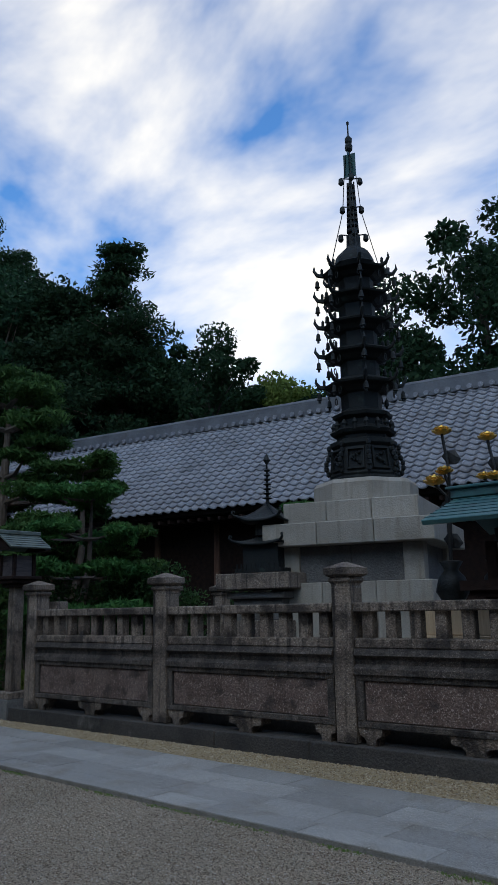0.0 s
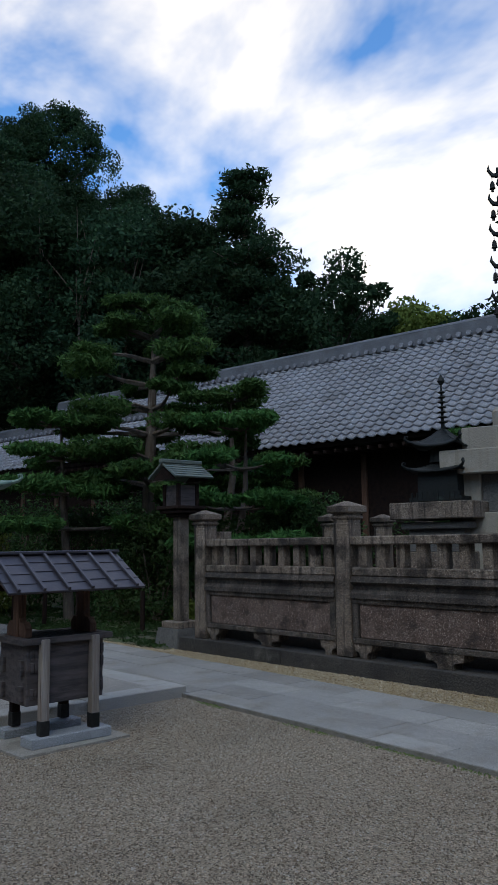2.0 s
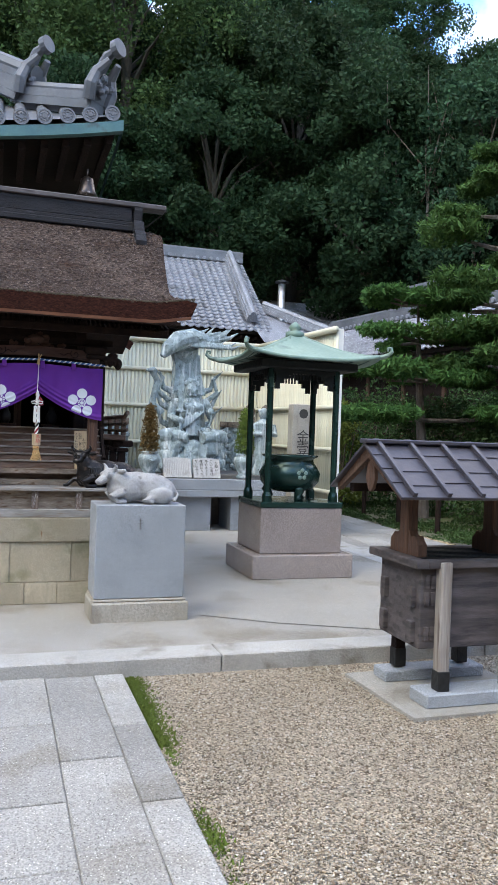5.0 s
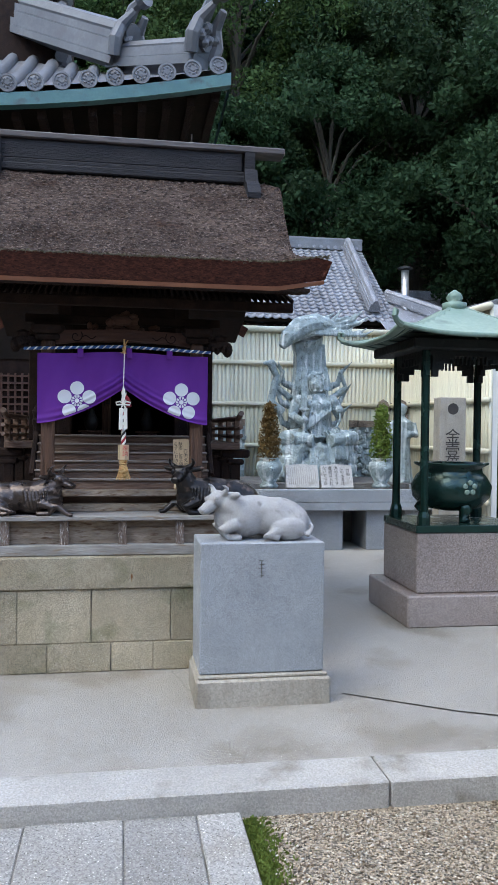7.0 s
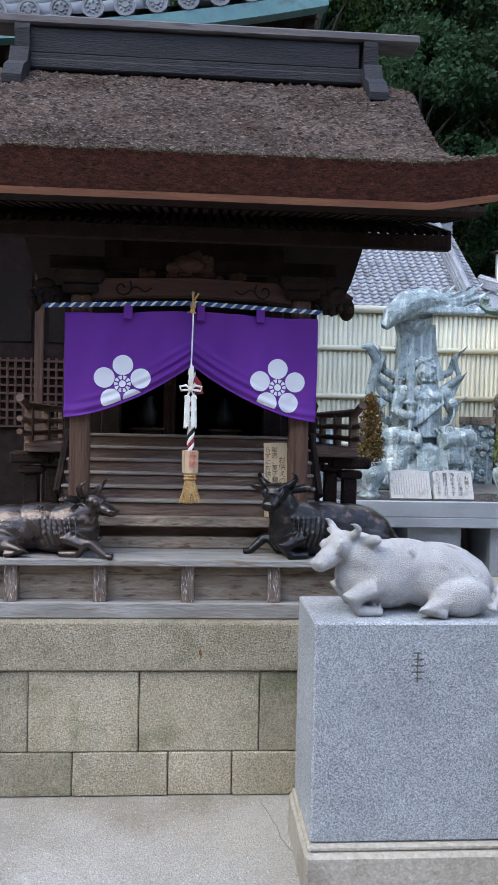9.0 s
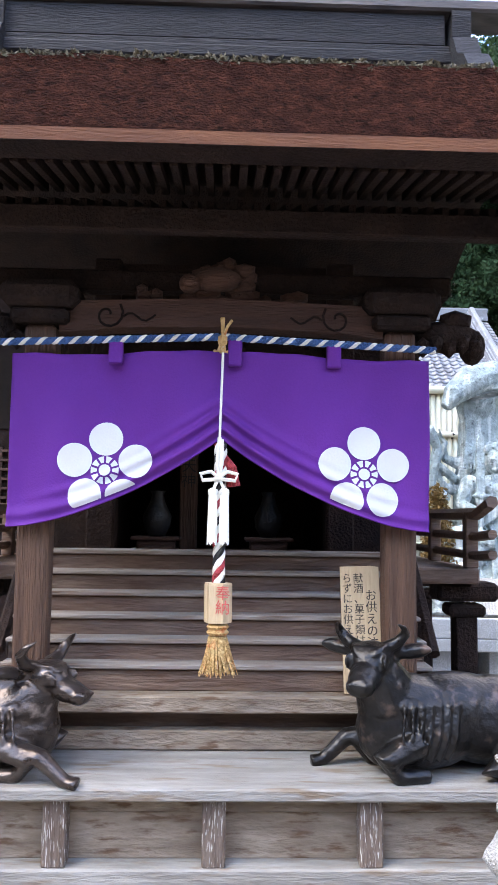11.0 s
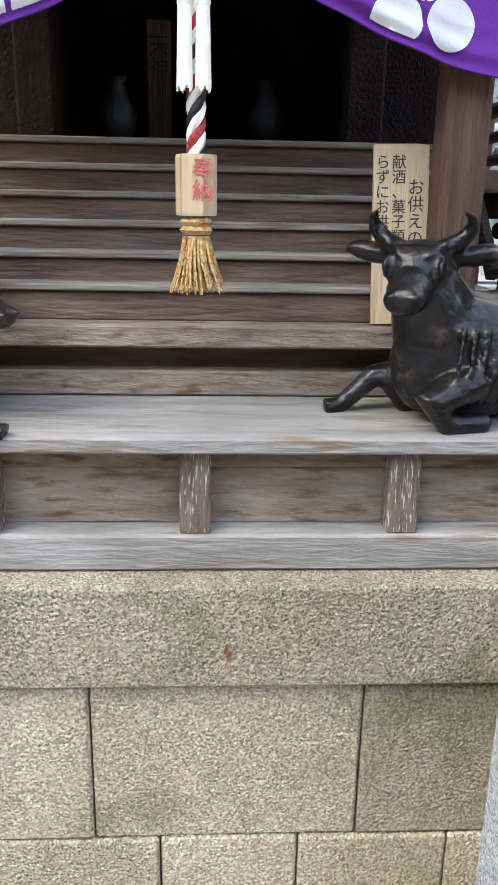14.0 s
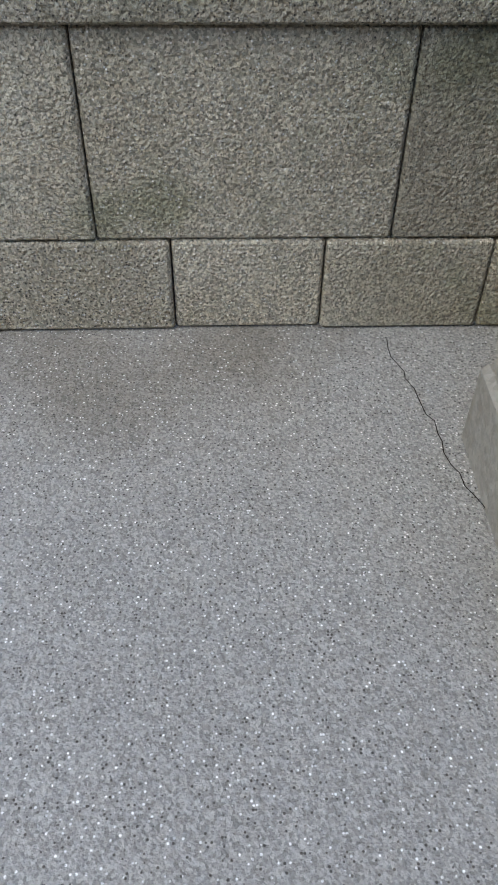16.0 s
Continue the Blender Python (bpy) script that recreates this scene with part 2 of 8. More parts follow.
COPPER_TEAL = material("teal_copper_sheet", (0.03, 0.10, 0.105), (0.06, 0.155, 0.15), 0.5, metal=0.2, coarse=3, fine=30, bump=0.05, stain=(0.04, 0.06, 0.06), vary=0.05)
TILE = material("grey_roof_tile", (0.125, 0.127, 0.14), (0.225, 0.23, 0.25), 0.5, coarse=0.9, fine=14, bump=0.06, stain=(0.10, 0.10, 0.107), stain_at=0.55, third=(0.37, 0.375, 0.395), vary=0.05)
TILE_DARK = material("dark_roof_tile", (0.075, 0.08, 0.088), (0.15, 0.155, 0.168), 0.55, coarse=2, fine=20, bump=0.08, stain=(0.09, 0.09, 0.095), stain_at=0.56, vary=0.12)
METAL_ROOF = material("brown_metal_sheet", (0.06, 0.055, 0.065), (0.10, 0.095, 0.11), 0.38, metal=0.5, coarse=3, fine=25, bump=0.02, vary=0.03)
WOOD_GREY = material("weathered_grey_wood", (0.17, 0.155, 0.138), (0.31, 0.295, 0.275), 0.8, coarse=4, fine=22, bump=0.12, stretch=(6, 1.0, 6), stain=(0.17, 0.125, 0.09), stain_at=0.55, vary=0.15)
WOOD_STEP = material("brown_weathered_wood", (0.085, 0.042, 0.026), (0.20, 0.125, 0.085), 0.6, coarse=5, fine=18, bump=0.12, stretch=(7, 1.0, 7), stain=(0.08, 0.035, 0.02), stain_at=0.54, vary=0.16)
# Worn treads, paler than the risers: light on their tops is in the colour.
WOOD_TREAD = material("worn_lit_stair_tread", (0.17, 0.125, 0.095), (0.35, 0.31, 0.275), 0.7, coarse=3, fine=13, bump=0.12, stretch=(10, 0.8, 10), stain=(0.11, 0.06, 0.037), stain_at=0.54, vary=0.14)
WOOD_PANEL = material("stained_brown_grey_board", (0.16, 0.112, 0.078), (0.32, 0.255, 0.195), 0.8, coarse=7, fine=22, bump=0.15, stretch=(5, 1.2, 5), stain=(0.11, 0.058, 0.03), stain_at=0.54, vary=0.1)
WOOD_FLAKED = material("flaking_grey_strut", (0.13, 0.085, 0.065), (0.24, 0.185, 0.155), 0.85, coarse=4, fine=14, bump=0.3, stretch=(11, 11, 1.2), third=(0.56, 0.52, 0.48), stain=(0.09, 0.055, 0.04), stain_at=0.58, vary=0.1)
RUST = material("rust", (0.16, 0.06, 0.018), (0.30, 0.14, 0.05), 0.95, coarse=40, fine=160, bump=0.2, stain=(0.38, 0.30, 0.19), stain_at=0.5, vary=0.0)
WOOD_POST = material("brown_wood_upright", (0.07, 0.03, 0.017), (0.16, 0.08, 0.047), 0.75, coarse=3, fine=12, bump=0.3, stretch=(16, 16, 0.8), stain=(0.25, 0.17, 0.12), stain_at=0.66, vary=0.1)
WOOD_GREY_UP = material("grey_wood_upright", (0.19, 0.155, 0.13), (0.36, 0.315, 0.28), 0.85, coarse=2, fine=8, bump=0.14, stretch=(12, 12, 0.8), stain=(0.12, 0.09, 0.075), stain_at=0.58, vary=0.1)
# Old wood, toned down further so under-eave shade sits in its colour.
WOOD_DARK = material("shade_darkened_old_wood", (0.013, 0.008, 0.007), (0.036, 0.021, 0.016), 0.85, coarse=2, fine=20, bump=0.2, stretch=(5, 5, 5), vary=0.12, spec=0.12)
WOOD_RED = material("reddish_brown_wood", (0.06, 0.026, 0.017), (0.115, 0.05, 0.032), 0.75, coarse=2, fine=20, bump=0.25, stretch=(14, 1.2, 14), vary=0.1)
WOOD_PALE = material("pale_planed_wood", (0.46, 0.32, 0.19), (0.60, 0.45, 0.28), 0.7, coarse=3, fine=20, bump=0.1, stretch=(16, 16, 1.2), stain=(0.36, 0.24, 0.13), vary=0.05)
WOOD_BOX = material("smoke_stained_wood", (0.045, 0.037, 0.036), (0.115, 0.095, 0.092), 0.7, coarse=2.2, fine=9, bump=0.08, stretch=(3, 1.0, 7), stain=(0.035, 0.028, 0.03), stain_at=0.5, vary=0.08)
THATCH = material("bark_thatch", (0.034, 0.022, 0.017), (0.09, 0.064, 0.052), 1.0, coarse=1.6, fine=30, bump=1.0, third=(0.14, 0.11, 0.095), stain=(0.045, 0.026, 0.019), stain_at=0.55, vary=0.0, bump_scale=30, speck=(38, 0.6, 1), spec=0.1, stretch=(1.0, 1.0, 2.2))
THATCH_EDGE = material("cut_bark_edge", (0.045, 0.013, 0.009), (0.125, 0.042, 0.026), 0.95, coarse=5, fine=26, bump=0.6, stretch=(8, 5, 13), stain=(0.03, 0.011, 0.008), stain_at=0.55, vary=0.0, speck=(16, 0.3), spec=0.15)
FASCIA = material("orange_brown_board", (0.14, 0.045, 0.02), (0.25, 0.095, 0.042), 0.7, coarse=3, fine=25, bump=0.1, stretch=(10, 1.5, 10), vary=0.0)
PURPLE = material("purple_cloth", (0.105, 0.017, 0.20), (0.14, 0.026, 0.255), 0.75, coarse=2.5, fine=220, bump=0.05, spec=0.25, vary=0.0)
WHITE_CLOTH = material("white_dyed_cloth", (0.60, 0.60, 0.62), (0.68, 0.68, 0.69), 0.85, coarse=6, fine=200, bump=0.04, spec=0.2, vary=0.0)
CORD_WHITE = material("white_cord", (0.74, 0.70, 0.61), (0.84, 0.81, 0.73), 0.9, coarse=20, fine=160, bump=0.08, vary=0.03)
CORD_BLUE = material("blue_cord", (0.03, 0.10, 0.27), (0.05, 0.16, 0.38), 0.85, coarse=20, fine=160, bump=0.3, vary=0.05)
CORD_RED = material("red_cord", (0.40, 0.03, 0.04), (0.52, 0.06, 0.07), 0.85, coarse=20, fine=120, bump=0.3, vary=0.05)
STRAW = material("hemp_fibre", (0.55, 0.32, 0.12), (0.70, 0.46, 0.21), 0.9, coarse=22, fine=90, bump=0.4, stain=(0.60, 0.17, 0.05), stain_at=0.55, vary=0.1)
INK = material("black_ink", (0.02, 0.018, 0.016), (0.04, 0.035, 0.03), 0.8, coarse=5, fine=50, bump=0.0, vary=0.0)
RED_INK = material("red_ink", (0.5, 0.07, 0.06), (0.6, 0.12, 0.1), 0.8, coarse=5, fine=50, bump=0.0, vary=0.0)
GOLD = material("gilded_metal", (0.62, 0.36, 0.07), (0.80, 0.50, 0.13), 0.3, metal=0.85, coarse=6, fine=40, bump=0.05, vary=0.08)
BAMBOO = material("cream_bamboo", (0.56, 0.52, 0.38), (0.68, 0.64, 0.49), 0.55, coarse=1.2, fine=25, bump=0.05, stain=(0.5, 0.45, 0.3), vary=0.08)
PLASTER = material("pale_board", (0.62, 0.60, 0.54), (0.72, 0.70, 0.64), 0.8, coarse=1.5, fine=50, bump=0.05, vary=0.05)
BARK = material("bark", (0.07, 0.052, 0.04), (0.16, 0.125, 0.10), 0.95, coarse=3, fine=16, bump=0.9, stretch=(4, 4, 0.9), stain=(0.2, 0.18, 0.15), stain_at=0.62, vary=0.15)
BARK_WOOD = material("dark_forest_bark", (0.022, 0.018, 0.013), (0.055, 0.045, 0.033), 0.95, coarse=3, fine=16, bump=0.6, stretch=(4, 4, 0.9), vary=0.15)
PALE_BARK = material("pale_bark", (0.24, 0.20, 0.17), (0.38, 0.33, 0.29), 0.9, coarse=3, fine=16, bump=0.4, stretch=(4, 4, 1), vary=0.15)
SOIL = material("leafy_soil", (0.05, 0.045, 0.028), (0.10, 0.09, 0.05), 1.0, coarse=1.2, fine=22, bump=0.6, third=(0.07, 0.11, 0.03), stain=(0.06, 0.10, 0.025), stain_at=0.52, vary=0.0)
MOSS = material("moss_and_weeds", (0.07, 0.12, 0.025), (0.14, 0.19, 0.05), 1.0, coarse=8, fine=50, bump=0.5, vary=0.2)
IRON = material("black_iron", (0.015, 0.016, 0.016), (0.04, 0.04, 0.04), 0.55, metal=0.6, coarse=5, fine=40, bump=0.08, vary=0.1)
STEEL = material("steel_flue", (0.4, 0.4, 0.41), (0.52, 0.52, 0.52), 0.35, metal=0.8, coarse=4, fine=40, bump=0.03, vary=0.0)
# Near-black: shade under roofs and inside gaps is put into this colour.
DARK_GAP = material("shade_black_timber", (0.012, 0.009, 0.007), (0.026, 0.018, 0.014), 0.95, coarse=2, fine=20, bump=0.1, vary=0.0, spec=0.1)
SEAM = material("dark_copper_seam", (0.05, 0.10, 0.085), (0.08, 0.14, 0.12), 0.6, metal=0.2, coarse=3, fine=30, bump=0.03, vary=0.0)
MOSS_GREY = material("grey_moss", (0.07, 0.058, 0.036), (0.15, 0.13, 0.085), 1.0, coarse=20, fine=60, bump=0.2, vary=0.0)
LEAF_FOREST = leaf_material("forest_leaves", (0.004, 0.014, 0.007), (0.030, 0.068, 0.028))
LEAF_LIGHT = leaf_material("light_leaves", (0.06, 0.11, 0.02), (0.17, 0.24, 0.055))
LEAF_PINE = leaf_material("pine_needles", (0.012, 0.04, 0.012), (0.08, 0.165, 0.044))
LEAF_SHRUB = leaf_material("shrub_leaves", (0.010, 0.027, 0.010), (0.060, 0.112, 0.036))
LEAF_CONIFER = leaf_material("clipped_conifer", (0.04, 0.09, 0.015), (0.2, 0.27, 0.06))
LEAF_BROWN = leaf_material("browned_conifer", (0.09, 0.07, 0.02), (0.26, 0.17, 0.06))

# ---- builders ----
def part(name, bm, mat, parent=None, label="", smooth=False):
    """Links a bmesh as one mesh object under a thing or a part."""
    me = bpy.data.meshes.new(name)
    bm.to_mesh(me)
    bm.free()
    me.materials.append(mat)
    if smooth:
        me.polygons.foreach_set("use_smooth", [True] * len(me.polygons))
    ob = new(name, me)
    if parent:
        ob.parent = parent
    if label:
        ob["label"] = label
    return ob


def thing(name, m, label, category, group="", kind=""):
    ob = new(name)
    ob.empty_display_size = 0.1
    ob.matrix_world = m
    return tagged(ob, label, category, group, kind)


def mesh():
    return bmesh.new()


def box(bm, x0, x1, y0, y1, z0, z1, bevel=0.0, m=None):
    vs = [bm.verts.new((x, y, z)) for x in (x0, x1) for y in (y0, y1) for z in (z0, z1)]
    fs = [bm.faces.new([vs[i] for i in q]) for q in ((0, 1, 3, 2), (4, 6, 7, 5), (0, 4, 5, 1), (2, 3, 7, 6), (0, 2, 6, 4), (1, 5, 7, 3))]
    if bevel:
        es = list({e for f in fs for e in f.edges})
        r = bmesh.ops.bevel(bm, geom=es, offset=bevel, segments=1, affect="EDGES", profile=0.5)
        vs = [v for v in vs if v.is_valid] + r["verts"]
        vs = list(set(vs))
    if m is not None:
        bmesh.ops.transform(bm, matrix=m, verts=vs)
    return bm


def tube(bm, pts, radii, seg=8, caps=True):
    """A tube along points, with a radius at each."""
    pts = [Vector(p) for p in pts]
    if not hasattr(radii, "__len__"):
        radii = [radii] * len(pts)
    rings, side = [], None
    for i, p in enumerate(pts):
        d = (pts[min(i + 1, len(pts) - 1)] - pts[max(i - 1, 0)]).normalized()
        if side is None:
            side = d.orthogonal().normalized()
        side = (side - d * side.dot(d))
        side = side.normalized() if side.length > 1e-6 else d.orthogonal().normalized()
        up = d.cross(side)
        rings.append([bm.verts.new(p + (side * math.cos(a) + up * math.sin(a)) * radii[i]) for a in (2 * math.pi * k / seg for k in range(seg))])
    for a, b in zip(rings, rings[1:]):
        for k in range(seg):
            bm.faces.new((a[k], a[(k + 1) % seg], b[(k + 1) % seg], b[k]))
    if caps:
        bm.faces.new(rings[0][::-1])
        bm.faces.new(rings[-1])
    return bm


def lathe(bm, profile, seg=16, centre=(0, 0, 0), turn=0.0, sx=1.0, sy=1.0):
    """A solid of revolution about z from (radius, z) pairs."""
    rings = []
    for r, z in profile:
        rings.append([bm.verts.new((centre[0] + sx * r * math.cos(turn + 2 * math.pi * k / seg), centre[1] + sy * r * math.sin(turn + 2 * math.pi * k / seg), centre[2] + z)) for k in range(seg)])
    for a, b in zip(rings, rings[1:]):
        for k in range(seg):
            bm.faces.new((a[k], a[(k + 1) % seg], b[(k + 1) % seg], b[k]))
    bm.faces.new(rings[0][::-1])
    bm.faces.new(rings[-1])
    return bm


def blob(bm, c, r, sub=2, m=None):
    """An ellipsoid."""
    mt = Matrix.Translation(c) @ (m or Matrix()) @ Matrix.Diagonal((*r, 1))
    bmesh.ops.create_icosphere(bm, subdivisions=sub, radius=1.0, matrix=mt)
    return bm


def prism(bm, poly, axis, a, b):
    """A flat outline of (u, v) pairs pushed from a to b along an axis; u, v are the other two axes in order."""
    def at(u, v, w):
        return (w, u, v) if axis == "x" else (u, w, v) if axis == "y" else (u, v, w)
    lo = [bm.verts.new(at(u, v, a)) for u, v in poly]
    hi = [bm.verts.new(at(u, v, b)) for u, v in poly]
    bm.faces.new(lo[::-1])
    bm.faces.new(hi)
    for i in range(len(poly)):
        j = (i + 1) % len(poly)
        bm.faces.new((lo[i], lo[j], hi[j], hi[i]))
    bmesh.ops.recalc_face_normals(bm, faces=bm.faces[-(len(poly) + 2):])
    return bm


def quads(name, verts, faces, mat, parent=None, smooth=False, label=""):
    """A mesh object from arrays."""
    me = bpy.data.meshes.new(name)
    verts, faces = np.asarray(verts, dtype=np.float32), np.asarray(faces, dtype=np.int32)
    me.vertices.add(len(verts))
    me.vertices.foreach_set("co", verts.ravel())
    me.loops.add(faces.size)
    me.loops.foreach_set("vertex_index", faces.ravel())
    me.polygons.add(len(faces))
    me.polygons.foreach_set("loop_start", np.arange(0, faces.size, faces.shape[1], dtype=np.int32))
    me.update(calc_edges=True)
    me.materials.append(mat)
    if smooth:
        me.polygons.foreach_set("use_smooth", [True] * len(me.polygons))
    ob = new(name, me)
    if parent:
        ob.parent = parent
    if label:
        ob["label"] = label
    return ob


def leaf_cloud(rng, clumps, per, size, long=1.6):
    """Vertices and faces of many small leaves scattered in ellipsoid clumps (x, y, z, rx, ry, rz), thicker towards their shells."""
    c = np.repeat(np.asarray(clumps, dtype=float), per, axis=0)
    n = len(c)
    d = rng.normal(size=(n, 3))
    d /= np.linalg.norm(d, axis=1)[:, None]
    p = c[:, :3] + d * c[:, 3:] * (rng.uniform(0.25, 1.08, n) ** 0.5)[:, None]
    a = rng.normal(size=(n, 3)) + d * 0.5
    a /= np.linalg.norm(a, axis=1)[:, None]
    b = np.cross(a, rng.normal(size=(n, 3)))
    b /= np.linalg.norm(b, axis=1)[:, None]
    s = (size * rng.uniform(0.6, 1.35, n))[:, None]
    v = np.stack([p - a * s * long * 0.5, p + b * s * 0.4, p + a * s * long * 0.5, p - b * s * 0.4], axis=1).reshape(-1, 3)
    return v, np.arange(4 * n).reshape(n, 4)

# ---- ground, platform, paths ----
def setting(name, label, category):
    return thing(name, Matrix(), label, category, kind="structure")


PLAT_Z, PLAT_X, PLAT_Y = 0.11, -7.86, 5.06
ground = mesh()
bmesh.ops.create_grid(ground, x_segments=60, y_segments=60, size=300)
tagged(part("ground", ground, GRAVEL), "pale brown gravel court, level and raked thin", "ground", kind="structure")
soil = mesh()
for x0, x1, y0, y1 in ((-60, -10.9, 6.95, 40), (-60, 30, 7.6, 40)):
    box(soil, x0, x1, y0, y1, -0.2, 0.03 if x1 < 0 else 0.026)
tagged(part("ground_soil", soil, SOIL), "dark garden soil with moss and fallen leaves", "ground", kind="structure")
strip = mesh()
box(strip, -40, 12, 6.2, 7.12, -0.2, 0.018)
tagged(part("ground_tan_gravel", strip, TAN_GRAVEL), "strip of tan gravel beside the paved way", "ground", kind="structure")

# Unseen walls, added behind the camera to hold back sky light on the court.
for nm, b_ in (("wall_closing_south", (-30, 22, -17.4, -17)), ("wall_closing_east", (17, 17.4, -17, 30))):
    bm = mesh()
    box(bm, *b_, 0, 14)
    tagged(part(nm, bm, DARK_STONE), "unseen dark wall added to close the court and cut its sky light", "wall", kind="structure")

plat = setting("platform", "low concrete platform with a stone kerb", "platform")
bm = mesh()
box(bm, -40, PLAT_X - 0.26, -12, PLAT_Y - 0.32, -0.3, PLAT_Z)
part("slab", bm, CONCRETE, plat)
y = -9.0
while y < PLAT_Y - 0.02:
    y1 = min(y + random.uniform(1.5, 2.1), PLAT_Y)
    if PLAT_Y - y1 < 0.5:
        y1 = PLAT_Y
    bm = mesh()
    box(bm, PLAT_X - 0.26, PLAT_X, y + 0.003, y1 - 0.003, -0.3, PLAT_Z + 0.003, 0.008)
    part("kerb", bm, KERB, plat)
    y = y1
x = PLAT_X - 0.266
while x > -24:
    x1 = x - random.uniform(1.4, 2.0)
    bm = mesh()
    box(bm, x1 + 0.003, x - 0.003, PLAT_Y - 0.32, PLAT_Y, -0.3, PLAT_Z + 0.003, 0.008)
    part("kerb", bm, KERB, plat)
    x = x1


def paving(name, x0, x1, rows, top, label, lens, skew=0.0):
    """Slabs in rows along x, each its own piece, joints open."""
    road = setting(name, label, "pavement")
    road.matrix_world = pose(-8, rows[0][0], 0, 0, 0, skew) @ pose(8, -rows[0][0], 0)
    bed = mesh()
    box(bed, x0, x1, rows[0][0], rows[-1][1], -0.2, top - 0.009)
    part("bed", bed, MORTAR, road)
    for y0, y1 in rows:
        xx = x0
        while xx < x1 - 0.05:
            xe = min(xx + random.uniform(*lens), x1)
            b = mesh()
            h = top + random.uniform(-0.003, 0.003)
            g, gy = 0.004, 0.003
            lo = [(xx + g, y0 + gy), (xe - g, y0 + gy), (xe - g, y1 - gy), (xx + g, y1 - gy)]
            prism(b, lo, "z", -0.15, h)
            bmesh.ops.bevel(b, geom=[e for e in b.edges if all(v.co.z > h - 0.01 for v in e.verts)], offset=0.004, segments=1, affect="EDGES")
            part("paving_slab", b, SLAB, road)
            xx = xe
    return road


paving("pavement_along_fence", -22.0, 3.0, [(5.0, 5.29), (5.29, 5.69), (5.69, 6.1), (6.1, 6.52)], 0.045, "paved way of grey stone slabs along the fence", (0.6, 1.15), -2.8)
paving("pavement_to_shrine", PLAT_X + 0.005, 3.0, [(-1.2, -1.02), (-1.02, -0.73), (-0.73, -0.36), (-0.36, 0.04), (0.04, 0.43), (0.43, 0.81), (0.81, 1.1), (1.1, 1.28)], 0.03, "broad way of pale stone slabs towards the shrine", (0.5, 0.95))

# ---- shrine base ----
base = setting("shrine_base", "stone base of the small shrine, squared granite blocks", "stone base")
bm = mesh()
box(bm, -12.6, -9.56, -0.28, 1.88, 0.0, 0.79)
part("core", bm, DARK_STONE, base)
for z0, z1, cuts in ((0.11, 0.286, (-0.30, 0.02, 0.36, 0.735, 0.99, 1.27, 1.6, 1.9)), (0.286, 0.612, (-0.30, -0.05, 0.185, 0.617, 1.096, 1.5, 1.9)), (0.612, 0.805, (-0.31, 1.91))):
    for a, b in zip(cuts, cuts[1:]):
        bm = mesh()
        out_ = -9.52 + (0.012 if z1 > 0.8 else random.uniform(-0.004, 0.004))
        box(bm, -9.8, out_, a + 0.0016, b - 0.0016, z0 + 0.002, z1 - 0.0005, 0.005)
        part("stone_block", bm, WALL_STONE, base)

# ---- the stone fence ----
def fence_post(x, y, z=0.21):
    p = thing("fence_post", pose(x, y, z), "square weathered stone fence post with a shallow pyramid cap", "post", "posts of the stone fence")
    bm = mesh()
    box(bm, -0.122, 0.122, -0.122, 0.122, 0, 1.6, 0.012)
    part("shaft", bm, OLD_STONE, p)
    bm = mesh()
    lathe(bm, [(0.165, 1.6), (0.165, 1.63), (0.2, 1.66), (0.2, 1.68), (0.17, 1.7), (0.245, 1.73), (0.245, 1.8), (0.03, 1.865)], 4, turn=math.pi / 4)
    part("cap", bm, OLD_STONE, p, "stepped pyramid cap with a necking ring")
    return p


